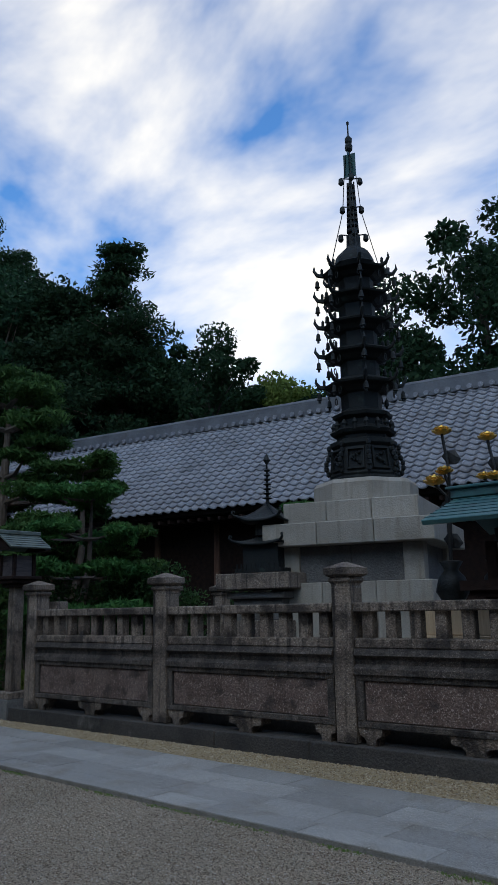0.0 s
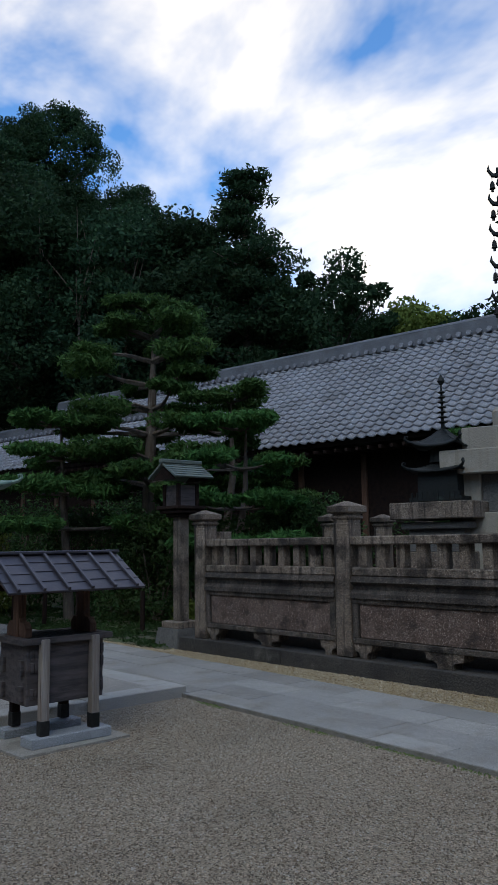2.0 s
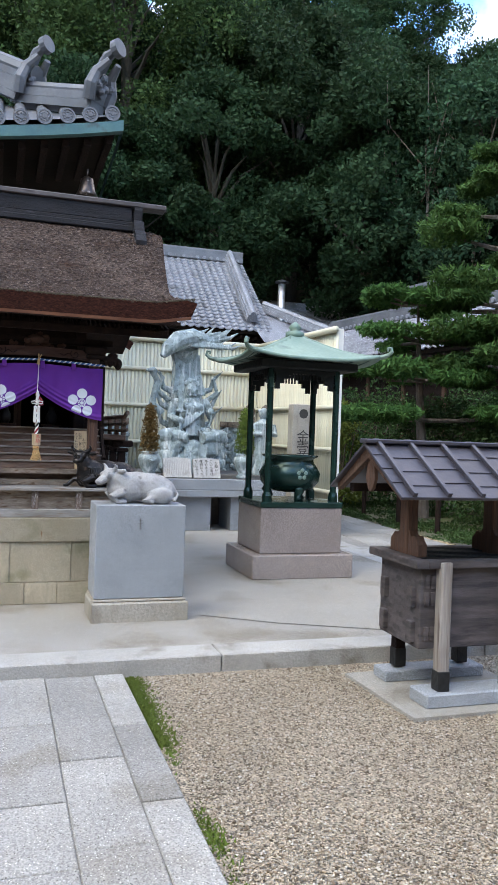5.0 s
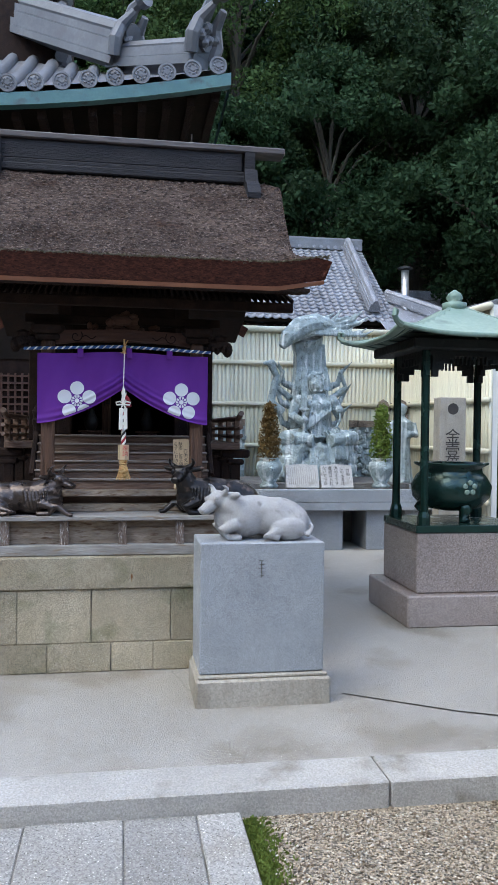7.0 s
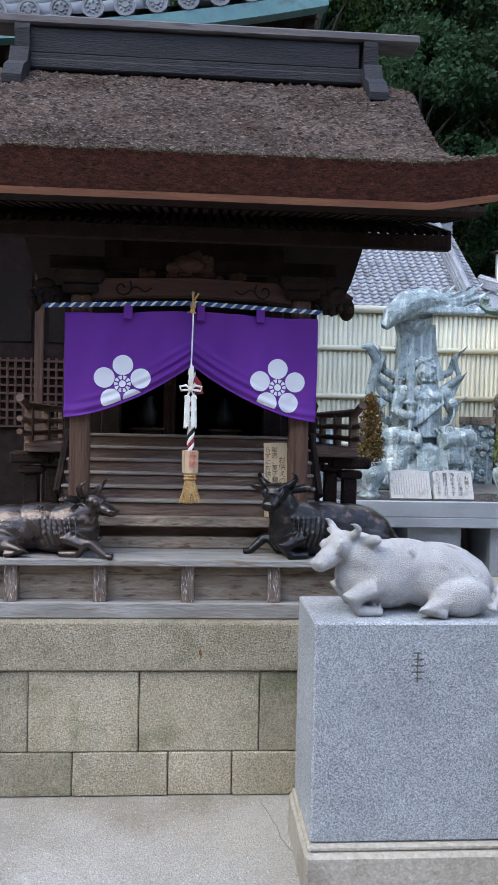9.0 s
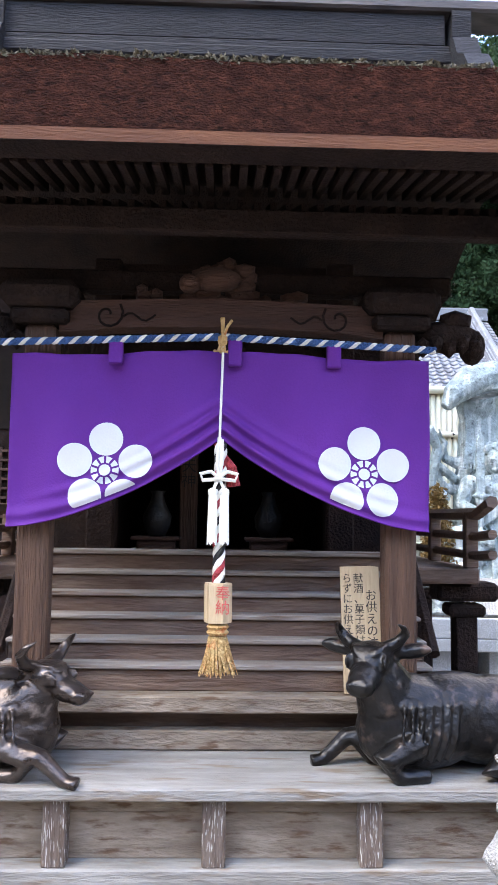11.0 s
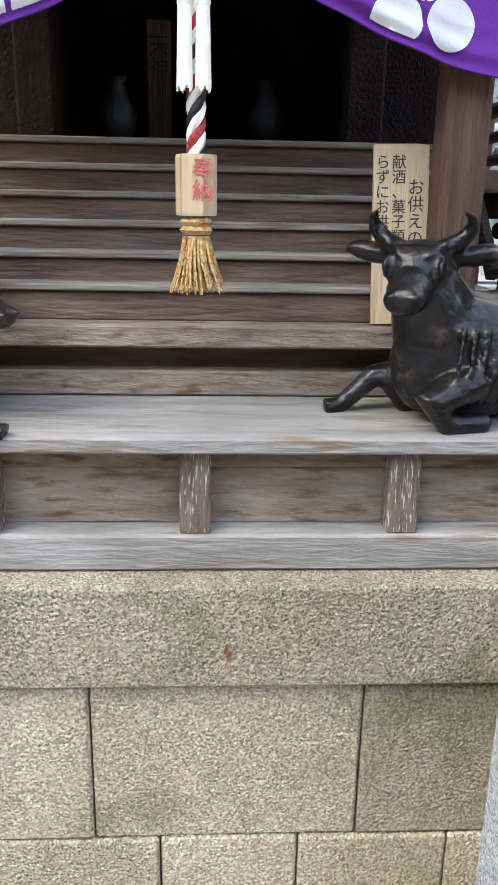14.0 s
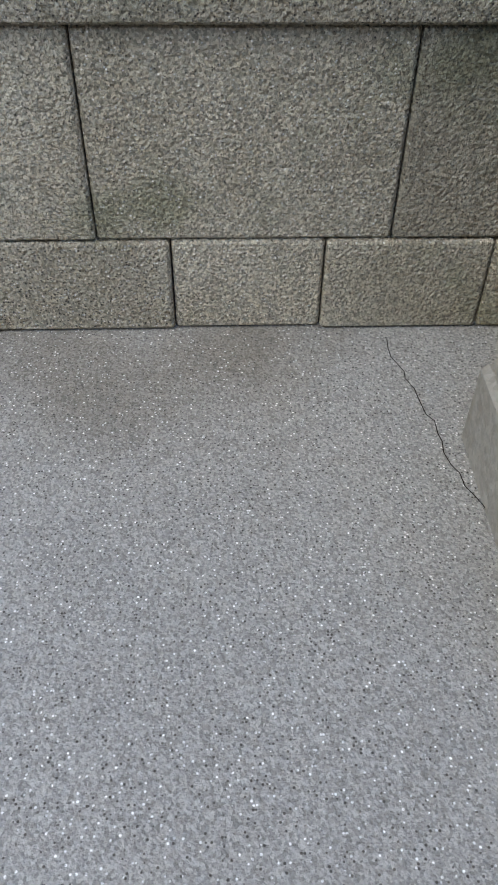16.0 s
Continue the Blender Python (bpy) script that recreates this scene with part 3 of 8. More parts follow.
def fence_panel(x, y, length, z=0.21, balusters=9):
    """One bay between two posts, running along x from x."""
    f = thing("fence_bay", pose(x, y, z), "weathered stone fence bay with balusters over a rough panel", "fence", "bays of the stone fence")
    n = length
    bm = mesh()
    box(bm, 0, n, -0.115, 0.115, 1.33, 1.43, 0.012)
    part("top_rail", bm, OLD_STONE, f)
    for i in range(balusters):
        c = n * (i + 0.5) / balusters
        bm = mesh()
        box(bm, c - 0.062, c + 0.062, -0.06, 0.06, 1.05, 1.34, 0.008)
        part("baluster", bm, OLD_STONE, f)
    bm = mesh()
    box(bm, 0, n, -0.105, 0.105, 0.96, 1.06, 0.012)
    part("lower_rail", bm, OLD_STONE, f)
    bm = mesh()
    prism(bm, [(-0.14, 0.70), (-0.14, 0.76), (-0.08, 0.80), (-0.08, 0.85), (-0.14, 0.89), (-0.1, 0.957), (0.1, 0.957), (0.14, 0.89), (0.08, 0.85), (0.08, 0.8), (0.14, 0.76), (0.14, 0.7)], "x", 0, n)
    part("moulding", bm, STREAKED_STONE, f, "dark streaked stepped moulding")
    bm = mesh()
    for a, b, c, d in ((0, n, 0.635, 0.70), (0, n, 0.17, 0.235), (0, 0.09, 0.235, 0.635), (n - 0.09, n, 0.235, 0.635)):
        box(bm, a, b, -0.11, 0.11, c, d - 0.001, 0.006)
    part("panel_frame", bm, STREAKED_STONE, f)
    bm = mesh()
    box(bm, 0.092, n - 0.092, -0.085, 0.085, 0.237, 0.633, 0.01)
    part("panel", bm, ROUGH_STONE, f, "rough hewn sunken panel")
    for c, w in ((0.14, 0.28), (n / 2, 0.5), (n - 0.14, 0.28)):
        bm = mesh()
        prism(bm, [(c - w / 2, 0.168), (c - w / 2 + 0.02, 0.09), (c - w / 4, 0.075), (c - w / 5, 0.04), (c, 0.0), (c + w / 5, 0.04), (c + w / 4, 0.075), (c + w / 2 - 0.02, 0.09), (c + w / 2, 0.168)], "y", -0.095, 0.095)
        box(bm, c - w / 5, c + w / 5, -0.09, 0.09, -0.005, 0.06)
        part("foot", bm, OLD_STONE, f, "scrolled stone foot")
    return f


FENCE_Y = 7.3
post_xs = [-10.35 + 2.8 * i for i in range(6)]
for i, x in enumerate(post_xs):
    fence_post(x, FENCE_Y)
    if i + 1 < len(post_xs):
        fence_panel(x + 0.137, FENCE_Y, 2.8 - 0.274)
for x in (-10.35, -7.55, -4.75):
    fence_post(x, FENCE_Y + 5.6)
for i in range(2):
    fence_post(-10.35, FENCE_Y + 5.6 - 1.4 * (i + 1))
plinth = setting("fence_plinth", "dark damp stone plinth under the fence", "plinth")
x = -10.75
while x < 4:
    x1 = min(x + random.uniform(1.3, 2.2), 4.0)
    bm = mesh()
    box(bm, x + 0.003, x1 - 0.003, FENCE_Y - 0.2, FENCE_Y + 0.2, -0.05, 0.208, 0.008)
    part("plinth_stone", bm, PLINTH_STONE, plinth)
    x = x1
terrace = mesh()
box(terrace, -10.2, 6, FENCE_Y + 0.21, 14.5, 0.0, 0.42)
tagged(part("ground_terrace", terrace, DARK_STONE), "raised stone terrace inside the fence", "terrace", kind="structure")

# ---- the bronze pagoda on its stepped pedestal ----
def octagon(bm, profile, seg=8, turn=math.pi / 8, c=(0, 0, 0)):
    return lathe(bm, [(r / math.cos(math.pi / seg), z) for r, z in profile], seg, c, turn)


def pagoda(x, y, z):
    p = thing("pagoda", pose(x, y, z, 0, 0, 16) @ Matrix.Diagonal((0.74, 0.74, 0.863, 1)), "tall dark bronze pagoda with five tiers of hung bells", "pagoda")
    bm = mesh()
    octagon(bm, [(0.78, 0), (0.78, 0.06), (0.72, 0.1), (0.74, 0.14), (0.70, 0.2), (0.64, 0.66), (0.70, 0.72), (0.70, 0.8), (0.6, 0.83)])
    body = part("drum", bm, BRONZE_DARK, p, "eight-sided drum with framed relief panels")
    for k in range(8):
        a = math.pi / 4 * k
        m = pose(0, 0, 0, 0, 0, math.degrees(a)) @ pose(0.705, 0, 0.42, 0, -6, 0)
        bm = mesh()
        for y0, y1, z0, z1 in ((-0.2, 0.2, 0.17, 0.21), (-0.2, 0.2, -0.21, -0.17), (-0.2, -0.17, -0.17, 0.17), (0.17, 0.2, -0.17, 0.17)):
            box(bm, -0.04, 0.03, y0, y1, z0, z1, 0, m)
        for i in range(7):
            t = i / 6 * 4.4
            blob(bm, m @ Vector((0.005, 0.09 * math.cos(t * 1.3), -0.1 + 0.2 * i / 6)), (0.04, 0.05, 0.035), 1)
        part("relief_panel", bm, BRONZE_DARK, body)
        bm = mesh()
        b = a + math.pi / 8
        for i in range(6):
            rr = 0.82 + 0.05 * math.sin(i * 1.1)
            blob(bm, (rr * math.cos(b), rr * math.sin(b), 0.2 + 0.1 * i), (0.06, 0.06, 0.07), 1)
        part("corner_beast", bm, BRONZE_DARK, body)
    bm = mesh()
    octagon(bm, [(0.56, 0.83), (0.56, 0.9), (0.66, 0.94), (0.7, 1.0), (0.62, 1.06), (0.5, 1.1), (0.5, 1.22), (0.62, 1.28), (0.64, 1.34), (0.5, 1.4), (0.42, 1.45)])
    part("railing_stage", bm, BRONZE_DARK, p)
    for k in range(16):
        a = math.pi / 8 * k
        bm = mesh()
        lathe(bm, [(0.05, 0.0), (0.05, 0.1), (0.07, 0.14), (0.02, 0.22)], 8, (0.66 * math.cos(a), 0.66 * math.sin(a), 0.98))
        part("finial", bm, BRONZE_DARK, p)
    # five storeys, drawing in towards the top
    zz, w = 1.42, 0.43
    for s in range(5):
        h = 0.66 - 0.03 * s
        bm = mesh()
        octagon(bm, [(w, zz), (w, zz + h * 0.5), (w + 0.08, zz + h * 0.55), (w + 0.16, zz + h * 0.68), (w + 0.34, zz + h * 0.74), (w + 0.36, zz + h * 0.8), (w + 0.12, zz + h * 0.96), (w - 0.03, zz + h)])
        st = part("storey", bm, BRONZE_DARK, p, "eight-sided storey under a flared roof")
        for k in range(8):
            a = math.pi / 4 * k + math.pi / 8
            ca, sa = math.cos(a), math.sin(a)
            r0 = (w + 0.3) / math.cos(math.pi / 8)
            ze = zz + h * 0.77
            bm = mesh()
            tube(bm, [(ca * (r0 - 0.25), sa * (r0 - 0.25), ze + 0.06), (ca * r0, sa * r0, ze), (ca * (r0 + 0.16), sa * (r0 + 0.16), ze + 0.02), (ca * (r0 + 0.24), sa * (r0 + 0.24), ze + 0.12), (ca * (r0 + 0.23), sa * (r0 + 0.23), ze + 0.22)], [0.05, 0.05, 0.045, 0.035, 0.008], 6)
            blob(bm, (ca * (r0 + 0.05), sa * (r0 + 0.05), ze + 0.1), (0.04, 0.04, 0.08), 1)
            part("roof_beast", bm, BRONZE_DARK, st)
            bm = mesh()
            bx, by = ca * (r0 + 0.17), sa * (r0 + 0.17)
            tube(bm, [(bx, by, ze), (bx, by, ze - 0.1)], 0.008, 4)
            lathe(bm, [(0.02, -0.1), (0.045, -0.13), (0.055, -0.22), (0.068, -0.24), (0.03, -0.25), (0.03, -0.3)], 8, (bx, by, ze))
            part("wind_bell", bm, BRONZE_DARK, st)
            bm = mesh()
            bx, by = ca * (r0 - 0.04), sa * (r0 - 0.04)
            tube(bm, [(bx + 0.04 * math.cos(t) * -sa, by + 0.04 * math.cos(t) * ca, ze - 0.16 + 0.07 * math.sin(t)) for t in np.linspace(0, 2 * math.pi, 9)], 0.012, 5)
            part("ring", bm, BRONZE_DARK, st)
        zz += h
        w -= 0.012
    bm = mesh()
    octagon(bm, [(0.46, zz), (0.5, zz + 0.06), (0.44, zz + 0.1), (0.42, zz + 0.22), (0.38, zz + 0.3), (0.27, zz + 0.4), (0.2, zz + 0.44), (0.16, zz + 0.5), (0.15, zz + 0.75)])
    part("dome", bm, BRONZE_DARK, p)
    bm = mesh()
    tube(bm, [(0, 0, zz + 0.7), (0, 0, zz + 3.0)], [0.05, 0.03], 8)
    mast = part("mast", bm, BRONZE_DARK, p)
    for i in range(9):
        r = 0.15 - 0.006 * i
        zr = zz + 0.86 + 0.125 * i
        bm = mesh()
        lathe(bm, [(r - 0.05, -0.02), (r, -0.03), (r, 0.03), (r - 0.05, 0.02)], 12, (0, 0, zr))
        for q in range(4):
            a = q * math.pi / 2
            box(bm, r - 0.035, r - 0.01, -0.02, 0.02, 0.02, 0.1, 0, pose(0, 0, zr, 0, 0, math.degrees(a)))
        part("ring_disc", bm, BRONZE_DARK, mast)
    for zr in (zz + 0.72, zz + 1.35, zz + 2.0):
        for q in range(4):
            a = q * math.pi / 2 + 0.4
            bm = mesh()
            r = 0.23 if zr > zz + 1 else 0.3
            lathe(bm, [(0.03, 0.06), (0.06, 0.03), (0.07, -0.06), (0.03, -0.1)], 8, (r * math.cos(a), r * math.sin(a), zr))
            tube(bm, [(0, 0, zr + 0.04), (r * math.cos(a), r * math.sin(a), zr + 0.06)], 0.015, 4)
            part("small_bell", bm, BRONZE_DARK, mast)
    bm = mesh()
    for q in range(4):
        a = q * math.pi / 2
        box(bm, 0.03, 0.15, -0.012, 0.012, zz + 2.1, zz + 2.62, 0, pose(0, 0, 0, 0, 0, math.degrees(a)))
    part("flame_fin", bm, BRONZE_GREEN, mast)
    bm = mesh()
    lathe(bm, [(0.03, 2.66), (0.09, 2.72), (0.1, 2.8), (0.07, 2.86), (0.09, 2.9), (0.09, 2.98), (0.02, 3.06), (0.018, 3.3), (0.035, 3.33), (0.035, 3.37), (0.005, 3.4)], 10, (0, 0, zz))
    part("jewel", bm, BRONZE_DARK, mast)
    for q in range(4):
        a = q * math.pi / 2 + math.pi / 8
        bm = mesh()
        tube(bm, [(0.1 * math.cos(a), 0.1 * math.sin(a), zz + 2.6), (0.22 * math.cos(a), 0.22 * math.sin(a), zz + 1.3), (0.62 * math.cos(a), 0.62 * math.sin(a), zz - 0.1)], 0.012, 4)
        part("chain", bm, BRONZE_DARK, mast)
    return p


def block_course(bm_parent, w, d, z0, z1, mat, cuts):
    """A course of stone blocks round a rectangle."""
    for i in range(cuts):
        bm = mesh()
        box(bm, -w + 2 * w * i / cuts + 0.004, -w + 2 * w * (i + 1) / cuts - 0.004, -d, d, z0 + 0.003, z1, 0.012)
        part("stone_block", bm, mat, bm_parent)


PX, PY = -6.76, 11.12
ped = thing("pagoda_pedestal", pose(PX, PY, 0.18, 0, 0, 16), "stepped pale stone pedestal with joint lines and stains", "pedestal")
# Set-back course takes dark stone: the recess's shade is put into its colour.
for half, z0, z1, mat, cuts in ((1.4, 0.0, 0.9, PALE_STONE, 4), (1.32, 0.9, 1.4, PALE_STONE, 3), (1.24, 1.4, 1.78, PALE_STONE, 3), (1.04, 1.78, 2.33, DARK_STONE, 2), (1.33, 2.33, 2.68, PALE_STONE, 3), (1.07, 2.68, 3.02, PALE_STONE, 3)):
    block_course(ped, half, half, z0, z1, mat, cuts)
for cx, cy in ((-0.96, -0.96), (0.96, -0.96), (0.96, 0.96), (-0.96, 0.96)):
    bm = mesh()
    box(bm, cx - 0.15, cx + 0.15, cy - 0.15, cy + 0.15, 1.78, 2.33, 0.01)
    part("pilaster", bm, PALE_STONE, ped)
bm = mesh()
octagon(bm, [(0.8, 3.02), (0.8, 3.33), (0.75, 3.4)])
part("octagonal_step", bm, PALE_STONE, ped)
pagoda(PX, PY, 3.58)

# ---- the small wooden shrine ----
CY = 0.80
shrine = thing("shrine", pose(0, 0, 0), "small old wooden shrine with a thick bark-thatched roof", "shrine")

ROOF = [(-9.30, 2.572), (-9.42, 2.61), (-9.62, 2.69), (-9.85, 2.81), (-10.1, 2.97), (-10.4, 3.18), (-10.7, 3.42), (-10.88, 3.53)]


def roof_line(n):
    """Points along the roof's curve, eave to ridge."""
    d = [0.0]
    for (a, b), (c, e) in zip(ROOF, ROOF[1:]):
        d.append(d[-1] + math.hypot(c - a, e - b))
    s = np.linspace(0, d[-1], n)
    return list(zip(np.interp(s, d, [p[0] for p in ROOF]), np.interp(s, d, [p[1] for p in ROOF])))


def thatch_half(sign):
    rng = np.random.default_rng(4 if sign > 0 else 5)
    line, ny = roof_line(90), 150
    v, f = [], []
    for i, (x, z) in enumerate(line):
        t = i / 89
        half = 1.225 - 0.20 * min(1, t / 0.16) ** 0.6 + 0.19 * t
        for j in range(ny):
            u = j / (ny - 1) * 2 - 1
            lift = 0.05 * max(0, abs(u) - 0.75) / 0.25 * (1 - t)
            xx = x if sign > 0 else -21.76 - x
            edge = 0 if i in (0, 89) else 1
            v.append((xx + rng.normal(0, 0.004) * edge, CY + u * half, z + lift + rng.normal(0, 0.007) * edge - 0.03 * max(0, abs(u) - 0.93) / 0.07))
    for i in range(89):
        for j in range(ny - 1):
            a = i * ny + j
            f.append((a, a + 1, a + ny + 1, a + ny) if sign > 0 else (a, a + ny, a + ny + 1, a + 1))
    return quads("thatch", v, f, THATCH, shrine, label="thick layered bark thatch, grey-brown and mossy at the lip")


thatch_half(1)
thatch_half(-1)
# cut edge of the thatch along the eave and the verges, then the board under it
bm = mesh()
ny = 60
for (xa, za, h0) in ((-9.30, 2.572, 0.133),):
    top, bot = [], []
    for j in range(ny + 1):
        u = j / ny * 2 - 1
        lift = 0.05 * max(0, abs(u) - 0.75) / 0.25
        top.append(bm.verts.new((xa + 0.004, CY + u * 1.225, za + lift - 0.03 * max(0, abs(u) - 0.93) / 0.07 + random.uniform(-0.004, 0.006))))
        bot.append(bm.verts.new((xa - 0.035, CY + u * 1.19, za + lift - h0)))
    for j in range(ny):
        bm.faces.new((bot[j], bot[j + 1], top[j + 1], top[j]))
part("thatch_edge", bm, THATCH_EDGE, shrine, "dark red-brown cut face of the thatch")
for s in (-1, 1):
    bm = mesh()
    ring = []
    for sgn in (1, -1):
        for i, (x, z) in enumerate(roof_line(16)):
            t = i / 15
            half = 1.225 - 0.20 * min(1, t / 0.16) ** 0.6 + 0.19 * t
            xx = x if sgn > 0 else -21.76 - x
            yy = CY + s * half
            ring.append((bm.verts.new((xx, yy, z + 0.05 * (1 - t) - 0.03)), bm.verts.new((xx, yy - s * 0.05, z - 0.12 + 0.05 * (1 - t)))))
        if sgn > 0:
            for a, b in zip(ring, ring[1:]):
                bm.faces.new((a[0], b[0], b[1], a[1]))
            ring = []
    for a, b in zip(ring, ring[1:]):
        bm.faces.new((a[0], b[0], b[1], a[1]))
    part("verge_edge", bm, THATCH_EDGE, shrine)
bm = mesh()
for j in range(ny):
    u0, u1 = j / ny * 2 - 1, (j + 1) / ny * 2 - 1
    l0, l1 = (0.05 * max(0, abs(u) - 0.75) / 0.25 for u in (u0, u1))
    vs = [bm.verts.new(p) for p in ((-9.330, CY + u0 * 1.185, 2.437 + l0), (-9.330, CY + u1 * 1.185, 2.437 + l1), (-9.338, CY + u1 * 1.185, 2.412 + l1), (-9.338, CY + u0 * 1.185, 2.412 + l0),
                                    (-9.40, CY + u0 * 1.185, 2.437 + l0), (-9.40, CY + u1 * 1.185, 2.437 + l1), (-9.40, CY + u1 * 1.185, 2.412 + l1), (-9.40, CY + u0 * 1.185, 2.412 + l0))]
    bm.faces.new((vs[0], vs[3], vs[2], vs[1]))
bmesh.ops.remove_doubles(bm, verts=bm.verts, dist=0.0005)
part("eave_board", bm, FASCIA, shrine, "orange-brown board under the thatch edge")
# soffit and two tiers of rafters, eave shade toned into their near-black wood
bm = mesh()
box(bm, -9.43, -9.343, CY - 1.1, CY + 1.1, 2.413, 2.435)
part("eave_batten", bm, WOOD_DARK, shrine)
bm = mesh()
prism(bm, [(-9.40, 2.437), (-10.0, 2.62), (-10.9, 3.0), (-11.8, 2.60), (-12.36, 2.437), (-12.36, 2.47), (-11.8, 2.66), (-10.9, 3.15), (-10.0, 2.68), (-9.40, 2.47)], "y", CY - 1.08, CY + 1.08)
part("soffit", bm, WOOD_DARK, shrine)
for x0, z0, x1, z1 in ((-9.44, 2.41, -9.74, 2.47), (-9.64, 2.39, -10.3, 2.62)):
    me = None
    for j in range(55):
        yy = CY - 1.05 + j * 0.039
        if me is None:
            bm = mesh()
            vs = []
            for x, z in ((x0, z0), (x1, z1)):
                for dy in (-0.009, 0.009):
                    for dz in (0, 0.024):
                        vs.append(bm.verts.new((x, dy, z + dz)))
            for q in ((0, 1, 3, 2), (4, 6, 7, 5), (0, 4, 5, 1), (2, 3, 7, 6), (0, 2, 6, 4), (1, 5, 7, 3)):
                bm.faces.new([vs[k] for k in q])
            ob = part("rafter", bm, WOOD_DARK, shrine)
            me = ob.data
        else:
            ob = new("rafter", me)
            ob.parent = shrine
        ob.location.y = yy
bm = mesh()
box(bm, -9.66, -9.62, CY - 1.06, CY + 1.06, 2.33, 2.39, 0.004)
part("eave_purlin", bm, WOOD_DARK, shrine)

# ridge
bm = mesh()
box(bm, -10.99, -10.79, CY - 1.0, CY + 0.92, 3.50, 3.56, 0.01)
box(bm, -10.96, -10.82, CY - 1.0, CY + 0.92, 3.562, 3.60, 0.006)
part("ridge_base", bm, RIDGE_BLACK, shrine)
bm = mesh()
box(bm, -10.95, -10.83, CY - 1.0, CY + 0.9, 3.602, 3.745, 0.006)
part("ridge_board", bm, RIDGE_BLACK, shrine)
bm = mesh()
box(bm, -10.975, -10.805, CY - 1.24, CY + 1.24, 3.747, 3.80, 0.01)
part("ridge_cap", bm, WOOD_BOX, shrine, "weathered grey ridge capping beam")
for s in (-1, 1):
    bm = mesh()
    prism(bm, [(-11.0, 3.36), (-11.02, 3.42), (-10.99, 3.5), (-11.0, 3.6), (-10.97, 3.62), (-10.98, 3.72), (-10.95, 3.81), (-10.83, 3.81), (-10.8, 3.72), (-10.81, 3.62), (-10.78, 3.6), (-10.79, 3.5), (-10.745, 3.42), (-10.70, 3.30), (-10.76, 3.27), (-10.9, 3.42)], "y", CY + s * 0.92, CY + s * 1.0)
    part("ridge_end", bm, RIDGE_BLACK, shrine, "scrolled dark ridge-end board")
    bm = mesh()
    prism(bm, [(-10.81, 3.60), (-10.76, 3.60), (-10.71, 3.50), (-10.63, 3.45), (-10.57, 3.37), (-10.575, 3.33), (-10.64, 3.34), (-10.72, 3.40), (-10.81, 3.48)], "y", CY + s * 0.91, CY + s * 1.01)
    part("ridge_tongue", bm, RIDGE_BLACK, shrine, "black hanging tongue over the thatch")

# sill, panels, struts and deck
bm = mesh()
box(bm, -9.64, -9.565, -0.05, 1.86, 0.806, 0.872, 0.005)
part("sill", bm, WOOD_GREY, shrine, "blue-grey weathered sill beam")
bm = mesh()
box(bm, -9.64, -9.622, -0.05, 1.82, 0.872, 0.975, 0.002)
part("skirting_panel", bm, WOOD_PANEL, shrine)
bm = mesh()
box(bm, -9.64, -9.610, -0.05, 1.82, 0.977, 1.02, 0.003)
part("skirting_rail", bm, WOOD_PANEL, shrine)
for y in (0.10, 0.45, 0.80, 1.15, 1.5):
    bm = mesh()
    box(bm, -9.62, -9.57, y - 0.026, y + 0.026, 0.872, 1.018, 0.003)
    part("strut", bm, WOOD_FLAKED, shrine)
bm = mesh()
box(bm, -9.85, -9.545, -0.22, 1.85, 1.02, 1.048, 0.004)
part("deck_board", bm, WOOD_GREY, shrine, "broad weathered deck plank")
bm = mesh()
box(bm, -9.87, -9.825, -0.1, 1.7, 1.05, 1.098, 0.003)
part("low_riser", bm, WOOD_PANEL, shrine)
bm = mesh()
box(bm, -9.95, -9.885, -0.1, 1.7, 1.05, 1.15)
part("recessed_riser", bm, WOOD_STEP, shrine)
for i in range(7):
    x, z = -9.80 - 0.062 * i, 1.188 + 0.056 * i
    bm = mesh()
    w = 0.56 if i else 0.68
    box(bm, x - 0.13, x, CY - w, CY + w, z - (0.042 if i == 0 else 0.0575), z - (0.0 if i == 0 else 0.0005), 0.004)
    part("step", bm, WOOD_PANEL if i == 0 else WOOD_STEP, shrine)
    # Tread's lit top is put in by the paler wood.
    if i:
        bm = mesh()
        box(bm, x - 0.1, x + 0.014, CY - w - 0.004, CY + w + 0.004, z, z + 0.013, 0.003)
        part("tread", bm, WOOD_TREAD, shrine, "worn grey stair tread, top light put into its colour")
# Filler under the stairs, its shade held in the near-black colour.
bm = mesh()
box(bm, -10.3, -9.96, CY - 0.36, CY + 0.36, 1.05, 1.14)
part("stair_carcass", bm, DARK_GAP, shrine)

